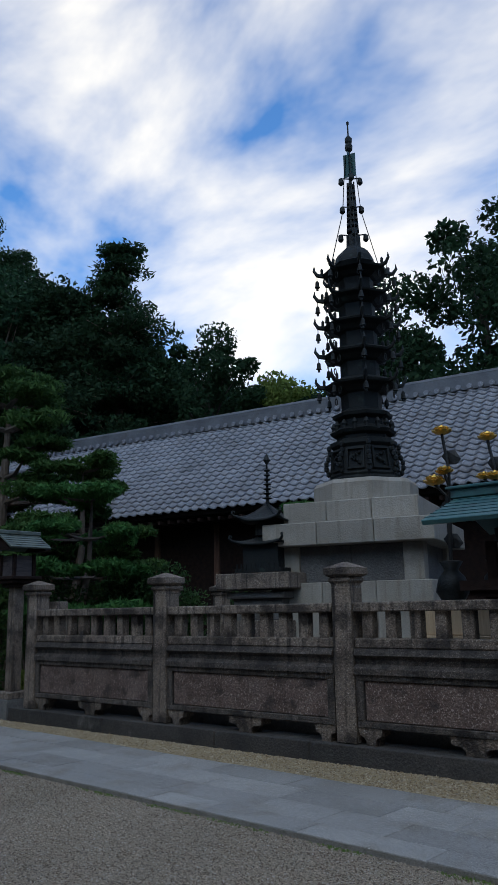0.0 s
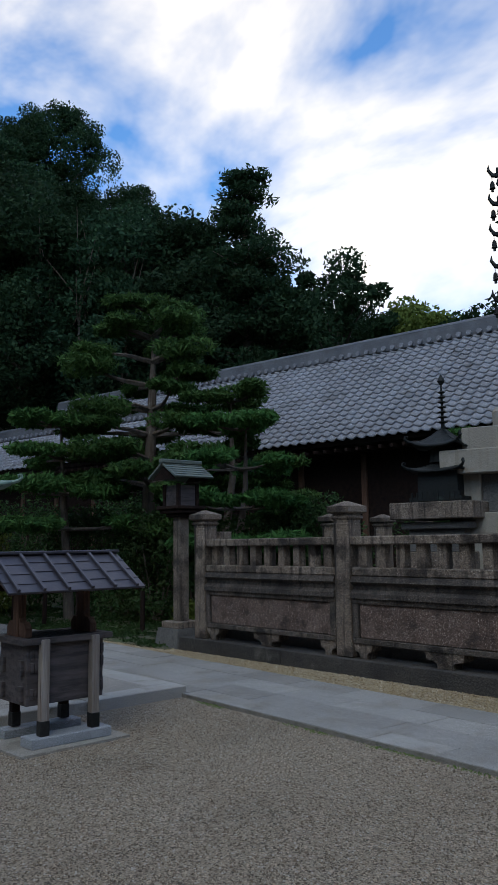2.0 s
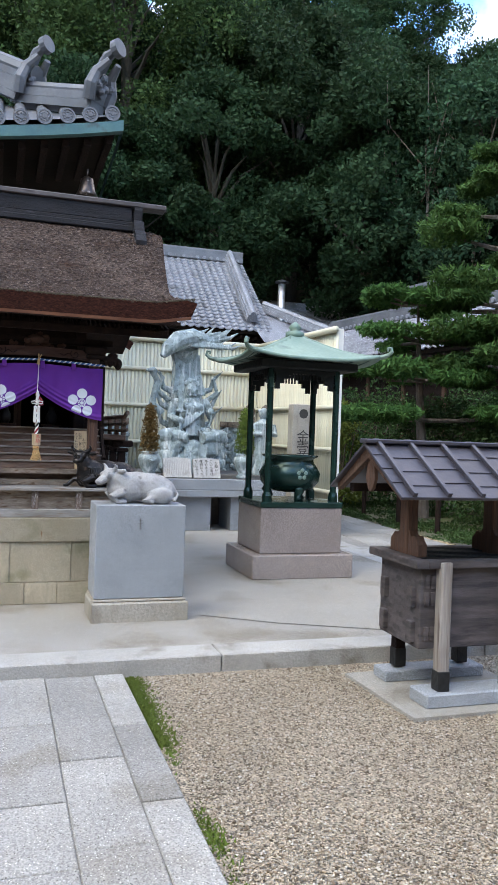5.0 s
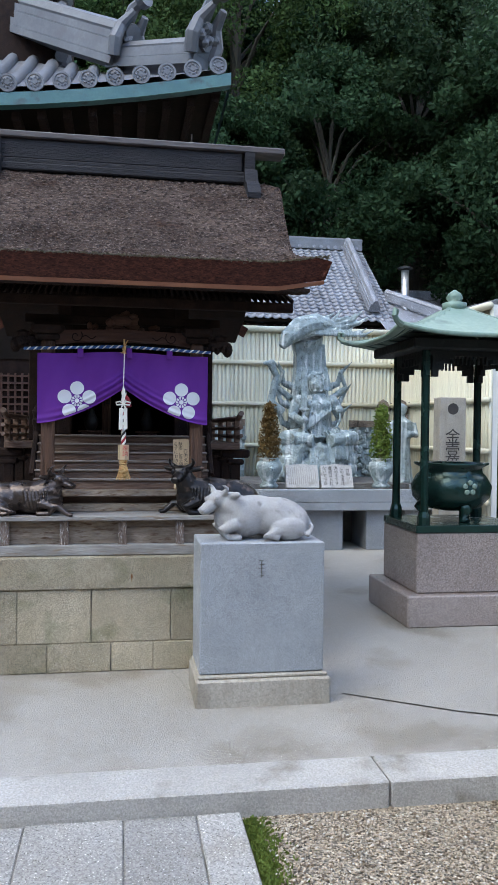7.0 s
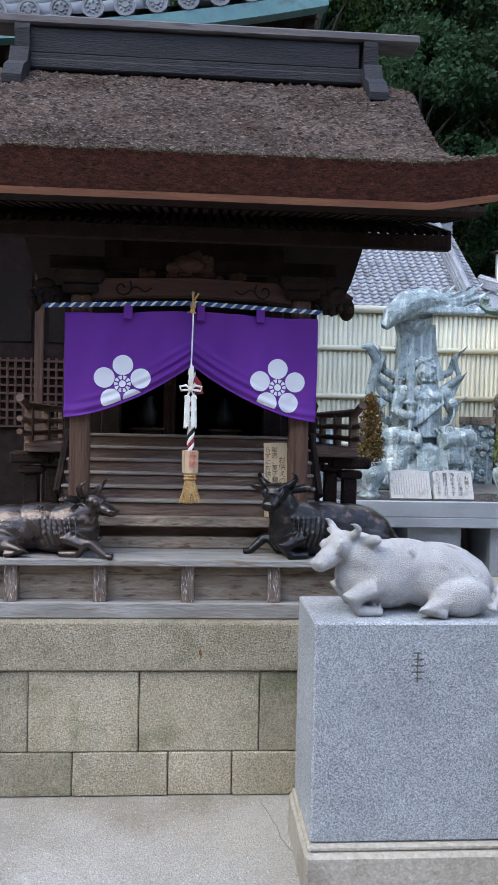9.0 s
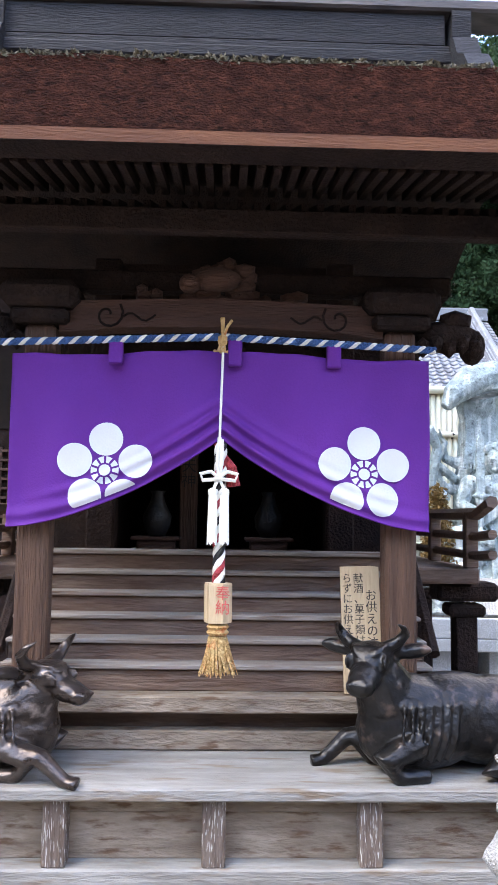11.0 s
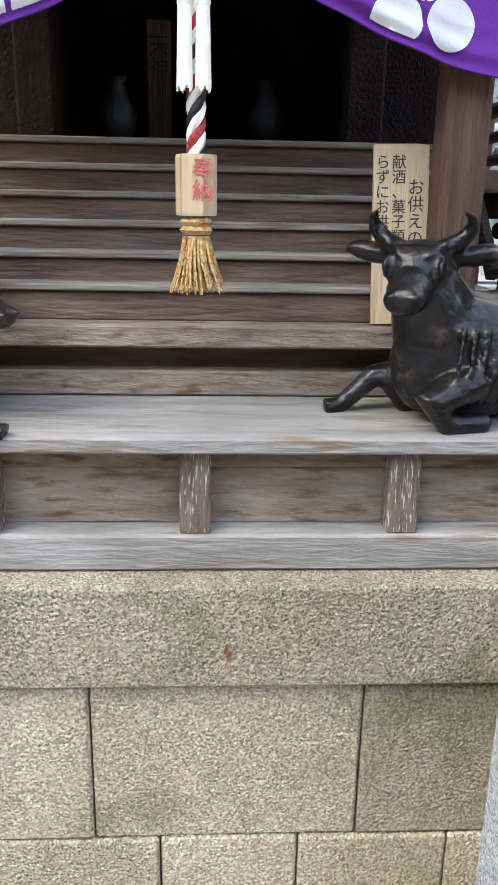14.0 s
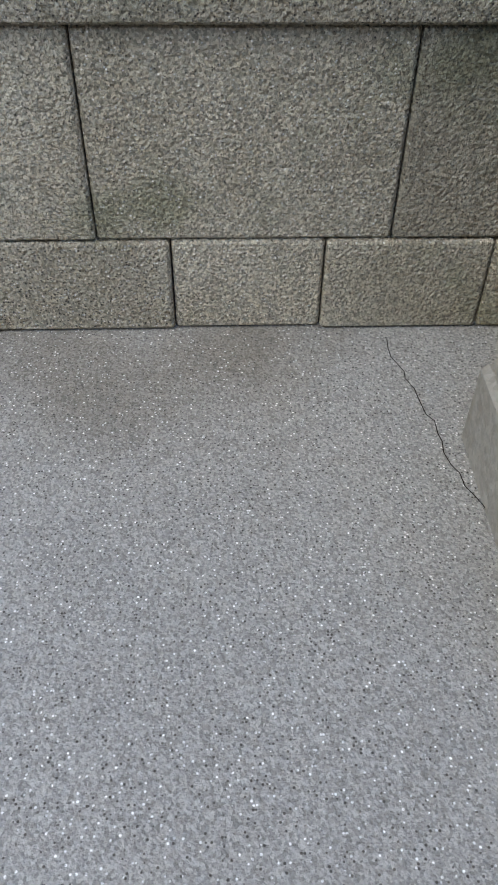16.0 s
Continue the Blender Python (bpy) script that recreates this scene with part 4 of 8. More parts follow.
# porch posts, rainbow beam, nosings
for y in (0.328, 1.265):
    bm = mesh()
    box(bm, -9.855, -9.775, y - 0.04, y + 0.04, 1.048, 2.13, 0.008)
    part("post", bm, WOOD_POST, shrine, "brown weathered square post")
    bm = mesh()
    box(bm, -9.88, -9.745, y - 0.075, y + 0.075, 2.13, 2.17, 0.01)
    box(bm, -9.90, -9.725, y - 0.1, y + 0.1, 2.171, 2.24, 0.02)
    part("bearing_block", bm, WOOD_DARK, shrine)
    s = -1 if y < CY else 1
    bm = mesh()
    blob(bm, (-9.81, y + s * 0.13, 2.125), (0.05, 0.085, 0.045), 2)
    blob(bm, (-9.81, y + s * 0.2, 2.10), (0.04, 0.035, 0.05), 2)
    blob(bm, (-9.79, y + s * 0.15, 2.165), (0.03, 0.05, 0.03), 1)
    for k in range(5):
        blob(bm, (-9.78, y + s * (0.06 + 0.035 * k), 2.09 + 0.012 * (k % 2)), (0.03, 0.02, 0.028), 1)
    part("carved_nosing", bm, WOOD_DARK, shrine, "carved beast-head beam end")
bm = mesh()
prism(bm, [(0.375, 2.11), (0.5, 2.125), (CY, 2.135), (1.1, 2.125), (1.22, 2.11), (1.22, 2.195), (CY, 2.21), (0.375, 2.195)], "x", -9.85, -9.78)
beam = part("rainbow_beam", bm, WOOD_RED, shrine, "carved brown cross beam with spirals")
for yc, s in ((0.50, 1), (1.10, -1)):
    bm = mesh()
    tube(bm, [(-9.777, yc + s * r * math.cos(a), 2.16 + r * math.sin(a)) for a, r in ((q * 0.5, 0.006 + 0.0026 * q) for q in range(15))], 0.0035, 5)
    tube(bm, [(-9.777, yc + s * 0.04 + s * q * 0.012, 2.155 + 0.01 * math.sin(q)) for q in range(8)], 0.003, 5)
    part("spiral", bm, WOOD_DARK, beam)
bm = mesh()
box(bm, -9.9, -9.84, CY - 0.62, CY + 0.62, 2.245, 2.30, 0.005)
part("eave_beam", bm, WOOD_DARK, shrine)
bm = mesh()
for k in range(26):
    a = random.random()
    blob(bm, (-9.83 + random.uniform(-0.01, 0.01), CY + (a - 0.5) * 0.46 * (1.0 if k % 3 else 0.6), 2.215 + 0.12 * random.random() * (1 - abs(a - 0.5) * 1.6)), (0.022, 0.03 * random.uniform(0.6, 1.3), 0.02), 1)
blob(bm, (-9.815, CY - 0.02, 2.27), (0.03, 0.07, 0.035), 2)
blob(bm, (-9.805, CY - 0.09, 2.255), (0.025, 0.03, 0.028), 2)
part("carved_frog_leg_strut", bm, WOOD_RED, shrine, "deeply carved openwork strut")

# the hall of the shrine: floor, side rails, body with an open front
bm = mesh()
box(bm, -11.9, -10.24, 0.0, 1.62, 1.44, 1.49, 0.006)
part("veranda", bm, WOOD_STEP, shrine)
for y in (0.02, 1.60):
    for k, z in enumerate((1.53, 1.59, 1.66)):
        bm = mesh()
        tube(bm, [(-11.9, y, z), (-10.4, y, z), (-10.2, y, z + (0.0 if k < 2 else 0.0)), (-10.06, y, z + (0.035 if k == 2 else 0.01))], 0.02 if k == 2 else 0.015, 6)
        part("rail", bm, WOOD_STEP, shrine)
    for x in (-10.27, -10.7, -11.2, -11.8):
        bm = mesh()
        box(bm, x - 0.02, x + 0.02, y - 0.02, y + 0.02, 1.49, 1.66, 0.003)
        part("rail_post", bm, WOOD_STEP, shrine)
    for x in (-10.35, -10.9, -11.5):
        bm = mesh()
        box(bm, x - 0.05, x + 0.05, y - 0.06, y + 0.06, 1.33, 1.37, 0.01)
        box(bm, x - 0.035, x + 0.035, y - 0.035, y + 0.035, 0.86, 1.33, 0.004)
        box(bm, x - 0.06, x + 0.06, y - 0.1, y + 0.1, 1.38, 1.44, 0.012)
        part("veranda_support", bm, WOOD_DARK, shrine)
for y in (0.22, 1.38):
    bm = mesh()
    tube(bm, [(-10.2, y, 1.02), (-10.2, y, 1.62)], 0.025, 8)
    lathe(bm, [(0.03, 1.6), (0.034, 1.63), (0.02, 1.65), (0.034, 1.69), (0.004, 1.74)], 8, (-10.2, y, 0))
    part("newel", bm, WOOD_DARK, shrine)
    bm = mesh()
    tube(bm, [(-9.9, y, 1.28), (-10.2, y, 1.56)], 0.018, 6)
    part("stair_rail", bm, WOOD_DARK, shrine)
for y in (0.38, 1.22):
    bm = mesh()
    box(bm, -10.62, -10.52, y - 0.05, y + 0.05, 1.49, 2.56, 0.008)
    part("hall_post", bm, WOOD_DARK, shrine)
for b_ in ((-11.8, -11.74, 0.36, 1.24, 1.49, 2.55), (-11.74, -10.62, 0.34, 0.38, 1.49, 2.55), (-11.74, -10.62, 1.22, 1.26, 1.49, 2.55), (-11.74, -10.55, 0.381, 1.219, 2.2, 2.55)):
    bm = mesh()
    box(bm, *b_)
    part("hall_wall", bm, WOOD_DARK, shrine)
# Added dark screens that stop sky showing through beside the hall body.
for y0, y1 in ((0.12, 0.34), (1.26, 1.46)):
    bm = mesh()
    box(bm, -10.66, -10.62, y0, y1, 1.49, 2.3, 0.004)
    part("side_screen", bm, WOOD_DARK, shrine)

# ragged mossy lip along the eave
rng_l = np.random.default_rng(9)
cl = [(-9.305, CY - 1.205 + 2.41 * k / 229, 2.575 + 0.05 * max(0, abs(k / 114.5 - 1) - 0.75) / 0.25 + rng_l.normal(0, 0.004), 0.012, 0.009, 0.007) for k in range(230)]
vv, ff = leaf_cloud(rng_l, cl, 34, 0.006, 2.0)
lip = quads("mossy_lip", vv, ff, MOSS_GREY, shrine, label="ragged grey-green mossy lip")
lip["kind"] = "stuff"

# ---- curtain, ropes, sign ----
CX = -9.745


def hem(y):
    """Height of the curtain's gathered lower edge."""
    u = min(1.0, abs(y - 0.80) / 0.53)
    return 1.835 - 0.225 * (1 - (1 - u) ** 1.65)


def drape(y, z):
    """How far the cloth stands forward at a place."""
    d = z - hem(y)
    u = abs(y - 0.80) / 0.53
    x = CX + 0.010 * math.sin(y * 19 + z * 7) + 0.005 * math.sin(y * 47 - z * 13)
    x += 0.028 * math.exp(-((d - 0.028) / 0.015) ** 2) * (0.35 + 0.65 * (1 - u)) + 0.026 * math.exp(-((d - 0.066) / 0.013) ** 2) * (1 - u) + 0.013 * math.exp(-((d - 0.1) / 0.013) ** 2) * (1 - u) ** 2
    x += 0.012 * math.exp(-d / 0.01)
    x += 0.014 * math.exp(-((y - 0.80) / 0.05) ** 2) * max(0, 1 - d / 0.25)
    return x


curtain = thing("shrine_curtain", pose(0, 0, 0), "purple cloth curtain with white plum crests, gathered up in the middle", "curtain")
v, f, NY, NZ = [], [], 121, 61
for j in range(NY):
    y = 0.268 + 1.062 * j / (NY - 1)
    zt = 2.045 + 0.018 * math.exp(-((y - 0.80) / 0.25) ** 2)
    for i in range(NZ):
        t = (i / (NZ - 1)) ** 1.5
        z = hem(y) + (zt - hem(y)) * t
        v.append((drape(y, z), y, z))
for j in range(NY - 1):
    for i in range(NZ - 1):
        a = j * NZ + i
        f.append((a, a + NZ, a + NZ + 1, a + 1))
cloth = quads("cloth", v, f, PURPLE, curtain, True)
cloth.modifiers.new("thick", "SOLIDIFY").thickness = 0.003


def crest(yc, zc):
    shapes = [(0.079 * math.sin(k * 2 * math.pi / 5), 0.079 * math.cos(k * 2 * math.pi / 5), 0.0425, 0.0) for k in range(5)]
    v, f = [], []

    def patch(fn, na, nb):
        base_ = len(v)
        ok = []
        for i in range(na):
            for j in range(nb):
                y, z = fn(i / (na - 1), j / (nb - 1))
                ok.append(z > hem(y) + 0.004)
                z = max(z, hem(y) + 0.012)
                v.append((drape(y, z) + 0.0035, y, z))
        for i in range(na - 1):
            for j in range(nb - 1):
                q = (i * nb + j, (i + 1) * nb + j, (i + 1) * nb + j + 1, i * nb + j + 1)
                if all(ok[k] for k in q):
                    f.append(tuple(base_ + k for k in q))
    for cy, cz, r, _ in shapes:
        patch(lambda s, a: (yc + cy + r * s * math.cos(2 * math.pi * a), zc + cz + r * s * math.sin(2 * math.pi * a)), 9, 33)
    patch(lambda s, a: (yc + 0.0145 * s * math.cos(2 * math.pi * a), zc + 0.0145 * s * math.sin(2 * math.pi * a)), 4, 21)
    for k in range(10):
        a0 = (k + 0.5) * 2 * math.pi / 10
        patch(lambda s, a: (yc + (0.019 + 0.016 * s) * math.sin(a0 + (a - 0.5) * (0.36 + 0.12 * s)), zc + (0.019 + 0.016 * s) * math.cos(a0 + (a - 0.5) * (0.36 + 0.12 * s))), 4, 5)
    ob = quads("crest", v, f, WHITE_CLOTH, curtain, label="white plum-blossom crest")
    return ob


crest(1.163, 1.752)
crest(0.511, 1.752)
for y in (0.53, 0.832, 1.085):
    bm = mesh()
    box(bm, CX - 0.006, CX + 0.016, y - 0.018, y + 0.018, 2.022, 2.092, 0.003)
    part("loop", bm, PURPLE, curtain)

rope = thing("twisted_rope", pose(0, 0, 0), "blue and white twisted rope tied along the beam", "rope")
ys = np.linspace(0.19, 1.345, 260)
for k, mat, nm in ((0, CORD_BLUE, "blue_strand"), (1, CORD_WHITE, "white_strand"), (2, CORD_BLUE, "blue_strand")):
    bm = mesh()
    pts = []
    for y in ys:
        a = (y - 0.19) * 150 + k * 2 * math.pi / 3
        zc = 2.070 + 0.026 * (1 - abs(y - 0.80) / 0.6)
        pts.append((CX + 0.012 + 0.0048 * math.cos(a), y, zc + 0.0048 * math.sin(a)))
    tube(bm, pts, 0.0056, 6)
    part(nm, bm, mat, rope)
bm = mesh()
for k in range(7):
    a = random.uniform(-0.6, 0.6)
    tube(bm, [(CX + 0.03, 0.80, 2.085), (CX + 0.04, 0.80 + 0.025 * math.sin(a), 2.085 + 0.035 * math.cos(a) * (1 if k % 2 else -1)), (CX + 0.035, 0.80 + 0.05 * math.sin(a), 2.085 + 0.055 * math.cos(a) * (1 if k % 2 else -0.6))], 0.004, 5)
blob(bm, (CX + 0.035, 0.80, 2.082), (0.016, 0.014, 0.018), 1)
part("straw_knot", bm, STRAW, rope, "frayed straw knot")

bell = thing("bell_pull", pose(0, 0, 0), "braided bell pull with white tassels and a hemp brush", "bell rope")
BX, BY = CX + 0.05, 0.797
bm = mesh()
tube(bm, [(CX + 0.035, 0.802, 2.078), (BX, BY, 1.83)], 0.0032, 6)
part("thin_cord", bm, CORD_WHITE, bell)
bm = mesh()
tube(bm, [(BX, BY, 1.835), (BX + 0.002, BY - 0.004, 1.78), (BX, BY, 1.735)], 0.0055, 6)
tube(bm, [(BX, BY + 0.005, 1.83), (BX + 0.008, BY + 0.007, 1.78), (BX, BY, 1.735)], 0.0055, 6)
for s in (-1, 1):
    tube(bm, [(BX + 0.008, BY, 1.735), (BX + 0.01, BY + s * 0.02, 1.75), (BX + 0.01, BY + s * 0.045, 1.744), (BX + 0.01, BY + s * 0.04, 1.728), (BX + 0.01, BY, 1.732)], 0.005, 6)
    tube(bm, [(BX + 0.006, BY, 1.735), (BX + 0.006, BY + s * 0.014, 1.705)], 0.004, 6)
blob(bm, (BX + 0.01, BY, 1.735), (0.01, 0.012, 0.01), 1)
part("bow", bm, CORD_WHITE, bell, "looped white cord bow")
for s in (-1, 1):
    bm = mesh()
    for k in range(22):
        a = k * 2 * math.pi / 22
        tube(bm, [(BX + 0.004 + 0.009 * math.cos(a), BY + s * 0.014 + 0.009 * math.sin(a), 1.70), (BX + 0.004 + 0.0125 * math.cos(a), BY + s * 0.0145 + 0.0115 * math.sin(a), 1.575 + 0.004 * math.sin(5 * a))], 0.0022, 4)
    lathe(bm, [(0.004, 1.71), (0.012, 1.706), (0.012, 1.696), (0.01, 1.69), (0.01, 1.58)], 12, (BX + 0.004, BY + s * 0.014, 0))
    part("tassel", bm, CORD_WHITE, bell, "white thread tassel")
for k, mat, nm in ((0, CORD_RED, "red_strand"), (1, CORD_WHITE, "white_strand"), (2, IRON, "black_strand"), (3, CORD_WHITE, "white_strand")):
    bm = mesh()
    tube(bm, [(BX - 0.012 + 0.008 * math.cos(z * 75 + k * 1.57), BY + 0.003 + 0.008 * math.sin(z * 75 + k * 1.57), z) for z in np.linspace(1.82, 1.478, 70)], 0.0085, 6)
    part(nm, bm, mat, bell)
bm = mesh()
tube(bm, [(BX - 0.02, BY + 0.012, 1.79), (BX - 0.015, BY + 0.03, 1.76), (BX - 0.015, BY + 0.036, 1.715)], [0.008, 0.014, 0.018], 7)
part("red_tassel", bm, CORD_RED, bell)
bm = mesh()
lathe(bm, [(0.0335, 1.385), (0.0345, 1.39), (0.0345, 1.475), (0.0335, 1.48)], 6, (BX - 0.01, BY + 0.003, 0), 0.35)
hexbox = part("hexagonal_sleeve", bm, WOOD_PALE, bell, "pale wooden six-sided sleeve with red writing")
bm = mesh()
for k in range(150):
    a, r = random.uniform(0, 2 * math.pi), math.sqrt(random.random())
    j = random.uniform(0.8, 1.1)
    tube(bm, [(BX - 0.01 + 0.02 * r * math.cos(a), BY + 0.003 + 0.022 * r * math.sin(a), 1.352), (BX - 0.01 + 0.03 * r * math.cos(a) * j, BY + 0.003 + 0.032 * r * math.sin(a) * j, 1.31), (BX - 0.01 + 0.042 * r * math.cos(a + 0.1) * j, BY + 0.003 + 0.05 * r * math.sin(a + 0.1) * j, 1.257 + random.uniform(0, 0.018))], [0.0022, 0.0022, 0.0011], 4)
part("hemp_brush", bm, STRAW, bell, "straw-coloured hemp brush with orange strands")
for z in (1.375, 1.362):
    bm = mesh()
    lathe(bm, [(0.022, -0.007), (0.028, 0), (0.022, 0.007)], 16, (BX - 0.01, BY + 0.003, z))
    part("binding", bm, STRAW, bell)


def letters(text, size, m, mat, parent, name="writing", spacing=1.0):
    """Characters one under another as thin raised mesh; local x right, y up."""
    c = bpy.data.curves.new(name, "FONT")
    c.body, c.size, c.extrude, c.align_x = "\n".join(text), size, 0.0006, "CENTER"
    c.space_line = spacing
    c.resolution_u = 3
    tmp = bpy.data.objects.new(name, c)
    me = bpy.data.meshes.new_from_object(tmp)
    bpy.data.objects.remove(tmp)
    me.name = name
    me.materials.clear()
    me.materials.append(mat)
    ob = new(name, me)
    ob.parent = parent
    ob.matrix_world = m
    return ob


sign = thing("notice_board", pose(-9.83, 1.18, 1.192) @ pose(0, 0, 0, 1.5, -7, 0), "upright pale wooden notice board with black brush writing", "sign")
bm = mesh()
prism(bm, [(-0.052, 0), (0.050, 0), (0.052, 0.322), (0.03, 0.325), (-0.05, 0.324)], "x", -0.006, 0.006)
part("board", bm, WOOD_PALE, sign, "planed pale plank with a worn edge")
FACE = pose(0.0066, 0, 0, 90, 0, 90)
bpy.context.view_layer.update()
for text, y, z, s in (("お供えの注", 0.028, 0.262, 0.031), ("献酒、菓子類は", -0.004, 0.305, 0.027), ("らずにお供えし", -0.034, 0.305, 0.027)):
    letters(text, s, sign.matrix_world @ FACE @ Matrix.Translation((y, z - s * 0.8, 0)), INK, sign, spacing=0.98)
letters("奉納", 0.036, pose(BX - 0.01 + 0.0335, BY + 0.014, 1.445, 90, 0, 80), RED_INK, hexbox, spacing=0.95)

# inside: a name plank, two stands with jars, small black figures' plinth
plank = thing("name_plank", pose(-10.9, 0.67, 1.49), "tall brown plank with faded writing inside the shrine", "plank")
bm = mesh()
box(bm, -0.012, 0.012, -0.035, 0.035, 0, 0.42, 0.003)
part("board", bm, WOOD_POST, plank)
letters("天神", 0.06, pose(-10.887, 0.67, 1.82, 90, 0, 90), INK, plank)
for y in (0.56, 0.98):
    st = thing("offering_stand", pose(-10.75, y, 1.49), "small red-brown offering stand, jar coloured black for the dim interior", "stand", "offering stands")
    bm = mesh()
    box(bm, -0.06, 0.06, -0.07, 0.07, 0, 0.06, 0.004)
    box(bm, -0.08, 0.08, -0.09, 0.09, 0.061, 0.075, 0.003)
    part("table", bm, WOOD_RED, st)
    # Jar in black iron: the interior's dimness is put into its colour.
    bm = mesh()
    lathe(bm, [(0.03, 0.075), (0.05, 0.11), (0.055, 0.15), (0.03, 0.2), (0.022, 0.23), (0.03, 0.245)], 14)
    part("jar", bm, IRON, st, smooth=True)

# ---- lying bulls ----
def sculpt(name, bm, mat, m, voxel, label, category, group="", smooth=4):
    """One plain statue mesh: the overlapping volumes fused into one skin."""
    ob = part(name, bm, mat)
    ob.matrix_world = m
    r = ob.modifiers.new("fuse", "REMESH")
    r.mode, r.voxel_size, r.use_smooth_shade = "VOXEL", voxel, True
    s = ob.modifiers.new("soften", "SMOOTH")
    s.iterations, s.factor = smooth, 0.5
    return tagged(ob, label, category, group)


def bull(turn_head=0.0, horn=1.0, ribs=False, head_x=0.35, head_z=0.42, head_size=1.0, nod=28, reach=True):
    """A bull lying down, 1 long along x with its head towards +x, feet at z 0."""
    bm = mesh()
    blob(bm, (-0.22, 0, 0.19), (0.30, 0.165, 0.175), 3)
    blob(bm, (0.08, 0, 0.20), (0.25, 0.155, 0.185), 3)
    blob(bm, (-0.02, 0, 0.245), (0.27, 0.145, 0.165), 3)
    blob(bm, (-0.2, 0, 0.225), (0.27, 0.155, 0.165), 3)
    blob(bm, (-0.38, 0.0, 0.16), (0.14, 0.17, 0.15), 3)
    blob(bm, (-0.30, 0.15, 0.11), (0.17, 0.07, 0.11), 2)
    blob(bm, (-0.30, -0.15, 0.11), (0.17, 0.07, 0.11), 2)
    tube(bm, [(0.12, 0, 0.26), (0.24, 0, 0.33), (head_x - 0.02, 0.03 * turn_head, head_z - 0.02)], [0.15, 0.125, 0.085], 12)
    blob(bm, (0.24, 0, 0.2), (0.11, 0.09, 0.17), 2)
    for s in (-1, 1):
        tube(bm, [(0.16, s * 0.12, 0.16), (0.30, s * 0.14, 0.10), (0.24, s * 0.13, 0.035), (0.12, s * 0.13, 0.03)], [0.06, 0.05, 0.035, 0.03], 8)
        tube(bm, [(-0.2, s * 0.16, 0.09), (-0.08, s * 0.2, 0.05), (-0.2, s * 0.2, 0.03)], [0.06, 0.04, 0.03], 8)
    if reach:
        tube(bm, [(0.2, -0.12, 0.14), (0.33, -0.15, 0.12), (0.42, -0.16, 0.03), (0.47, -0.165, 0.022)], [0.05, 0.038, 0.028, 0.03], 8)
    h = Matrix.Translation((head_x, 0.04 * turn_head, head_z)) @ Matrix.Rotation(turn_head, 4, "Z") @ Matrix.Rotation(radians(nod), 4, "Y") @ Matrix.Scale(head_size, 4)
    blob(bm, h @ Vector((0, 0, 0)), (0.085, 0.075, 0.07), 3, h.to_3x3().to_4x4())
    blob(bm, h @ Vector((0.09, 0, -0.012)), (0.085, 0.052, 0.05), 3, h.to_3x3().to_4x4())
    blob(bm, h @ Vector((0.15, 0, -0.012)), (0.035, 0.05, 0.04), 2, h.to_3x3().to_4x4())
    for s in (-1, 1):
        tube(bm, [h @ Vector(p) for p in ((-0.03, s * 0.05, 0.04), (-0.05, s * (0.05 + 0.06 * horn), 0.04 + 0.02 * horn), (-0.06, s * (0.05 + 0.1 * horn), 0.04 + 0.07 * horn), (-0.05, s * (0.05 + 0.1 * horn), 0.04 + 0.12 * horn), (-0.03, s * (0.05 + 0.075 * horn), 0.04 + 0.165 * horn))], [0.028, 0.026, 0.021, 0.014, 0.005], 8)
        tube(bm, [h @ Vector(p) for p in ((-0.05, s * 0.06, 0.0), (-0.08, s * 0.115, 0.0), (-0.09, s * 0.16, 0.005), (-0.08, s * 0.19, 0.01))], [0.02, 0.034, 0.03, 0.008], 7)
        blob(bm, h @ Vector((0.045, s * 0.06, 0.024)), (0.018, 0.016, 0.016), 2)
        tube(bm, [h @ Vector((0.045 + 0.026 * math.cos(q), s * 0.062, 0.024 + 0.024 * math.sin(q))) for q in np.linspace(0, 6.28, 10)], 0.007, 5)
        blob(bm, h @ Vector((0.175, s * 0.025, 0.01)), (0.012, 0.012, 0.012), 1)
    if ribs:
        for i in range(7):
            x = 0.0 + 0.035 * i
            for s in (-1, 1):
                tube(bm, [(x - 0.03, s * 0.05, 0.37 - 0.004 * i), (x + 0.01, s * 0.14, 0.3), (x + 0.03, s * 0.165, 0.18), (x + 0.05, s * 0.13, 0.08)], 0.009, 5)
        for i in range(14):
            a = random.uniform(-1, 1)
            tube(bm, [h @ Vector((-0.04 + 0.01 * (i % 3), a * 0.06, 0.05)), h @ Vector((0.02, a * 0.05, 0.066)), h @ Vector((0.05, a * 0.03, 0.05))], 0.008, 5)
    tube(bm, [(-0.5, 0.03, 0.2), (-0.53, 0.1, 0.12), (-0.45, 0.2, 0.05)], [0.02, 0.018, 0.025], 6)
    return bm


DECK = 1.048
sculpt("bronze_bull", bull(0.95, 0.6, ribs=True, head_x=0.31, head_z=0.47, head_size=1.12, nod=22), BRONZE_BLACK, pose(-9.69, 1.345, DECK - 0.004, 0, 0, 283) @ Matrix.Diagonal((0.64, 0.6, 0.57, 1)), 0.008,
       "black bronze bull lying on the shrine deck, head turned", "statue", "bulls at the shrine")
sculpt("bronze_bull", bull(-0.3, 0.8, ribs=True, head_x=0.3, head_z=0.42, head_size=1.05, nod=22), BRONZE_BROWN, pose(-9.69, 0.215, DECK - 0.004, 0, 0, 84) @ Matrix.Diagonal((0.64, 0.66, 0.52, 1)), 0.008,
       "brown polished bronze bull lying on the shrine deck", "statue", "bulls at the shrine")

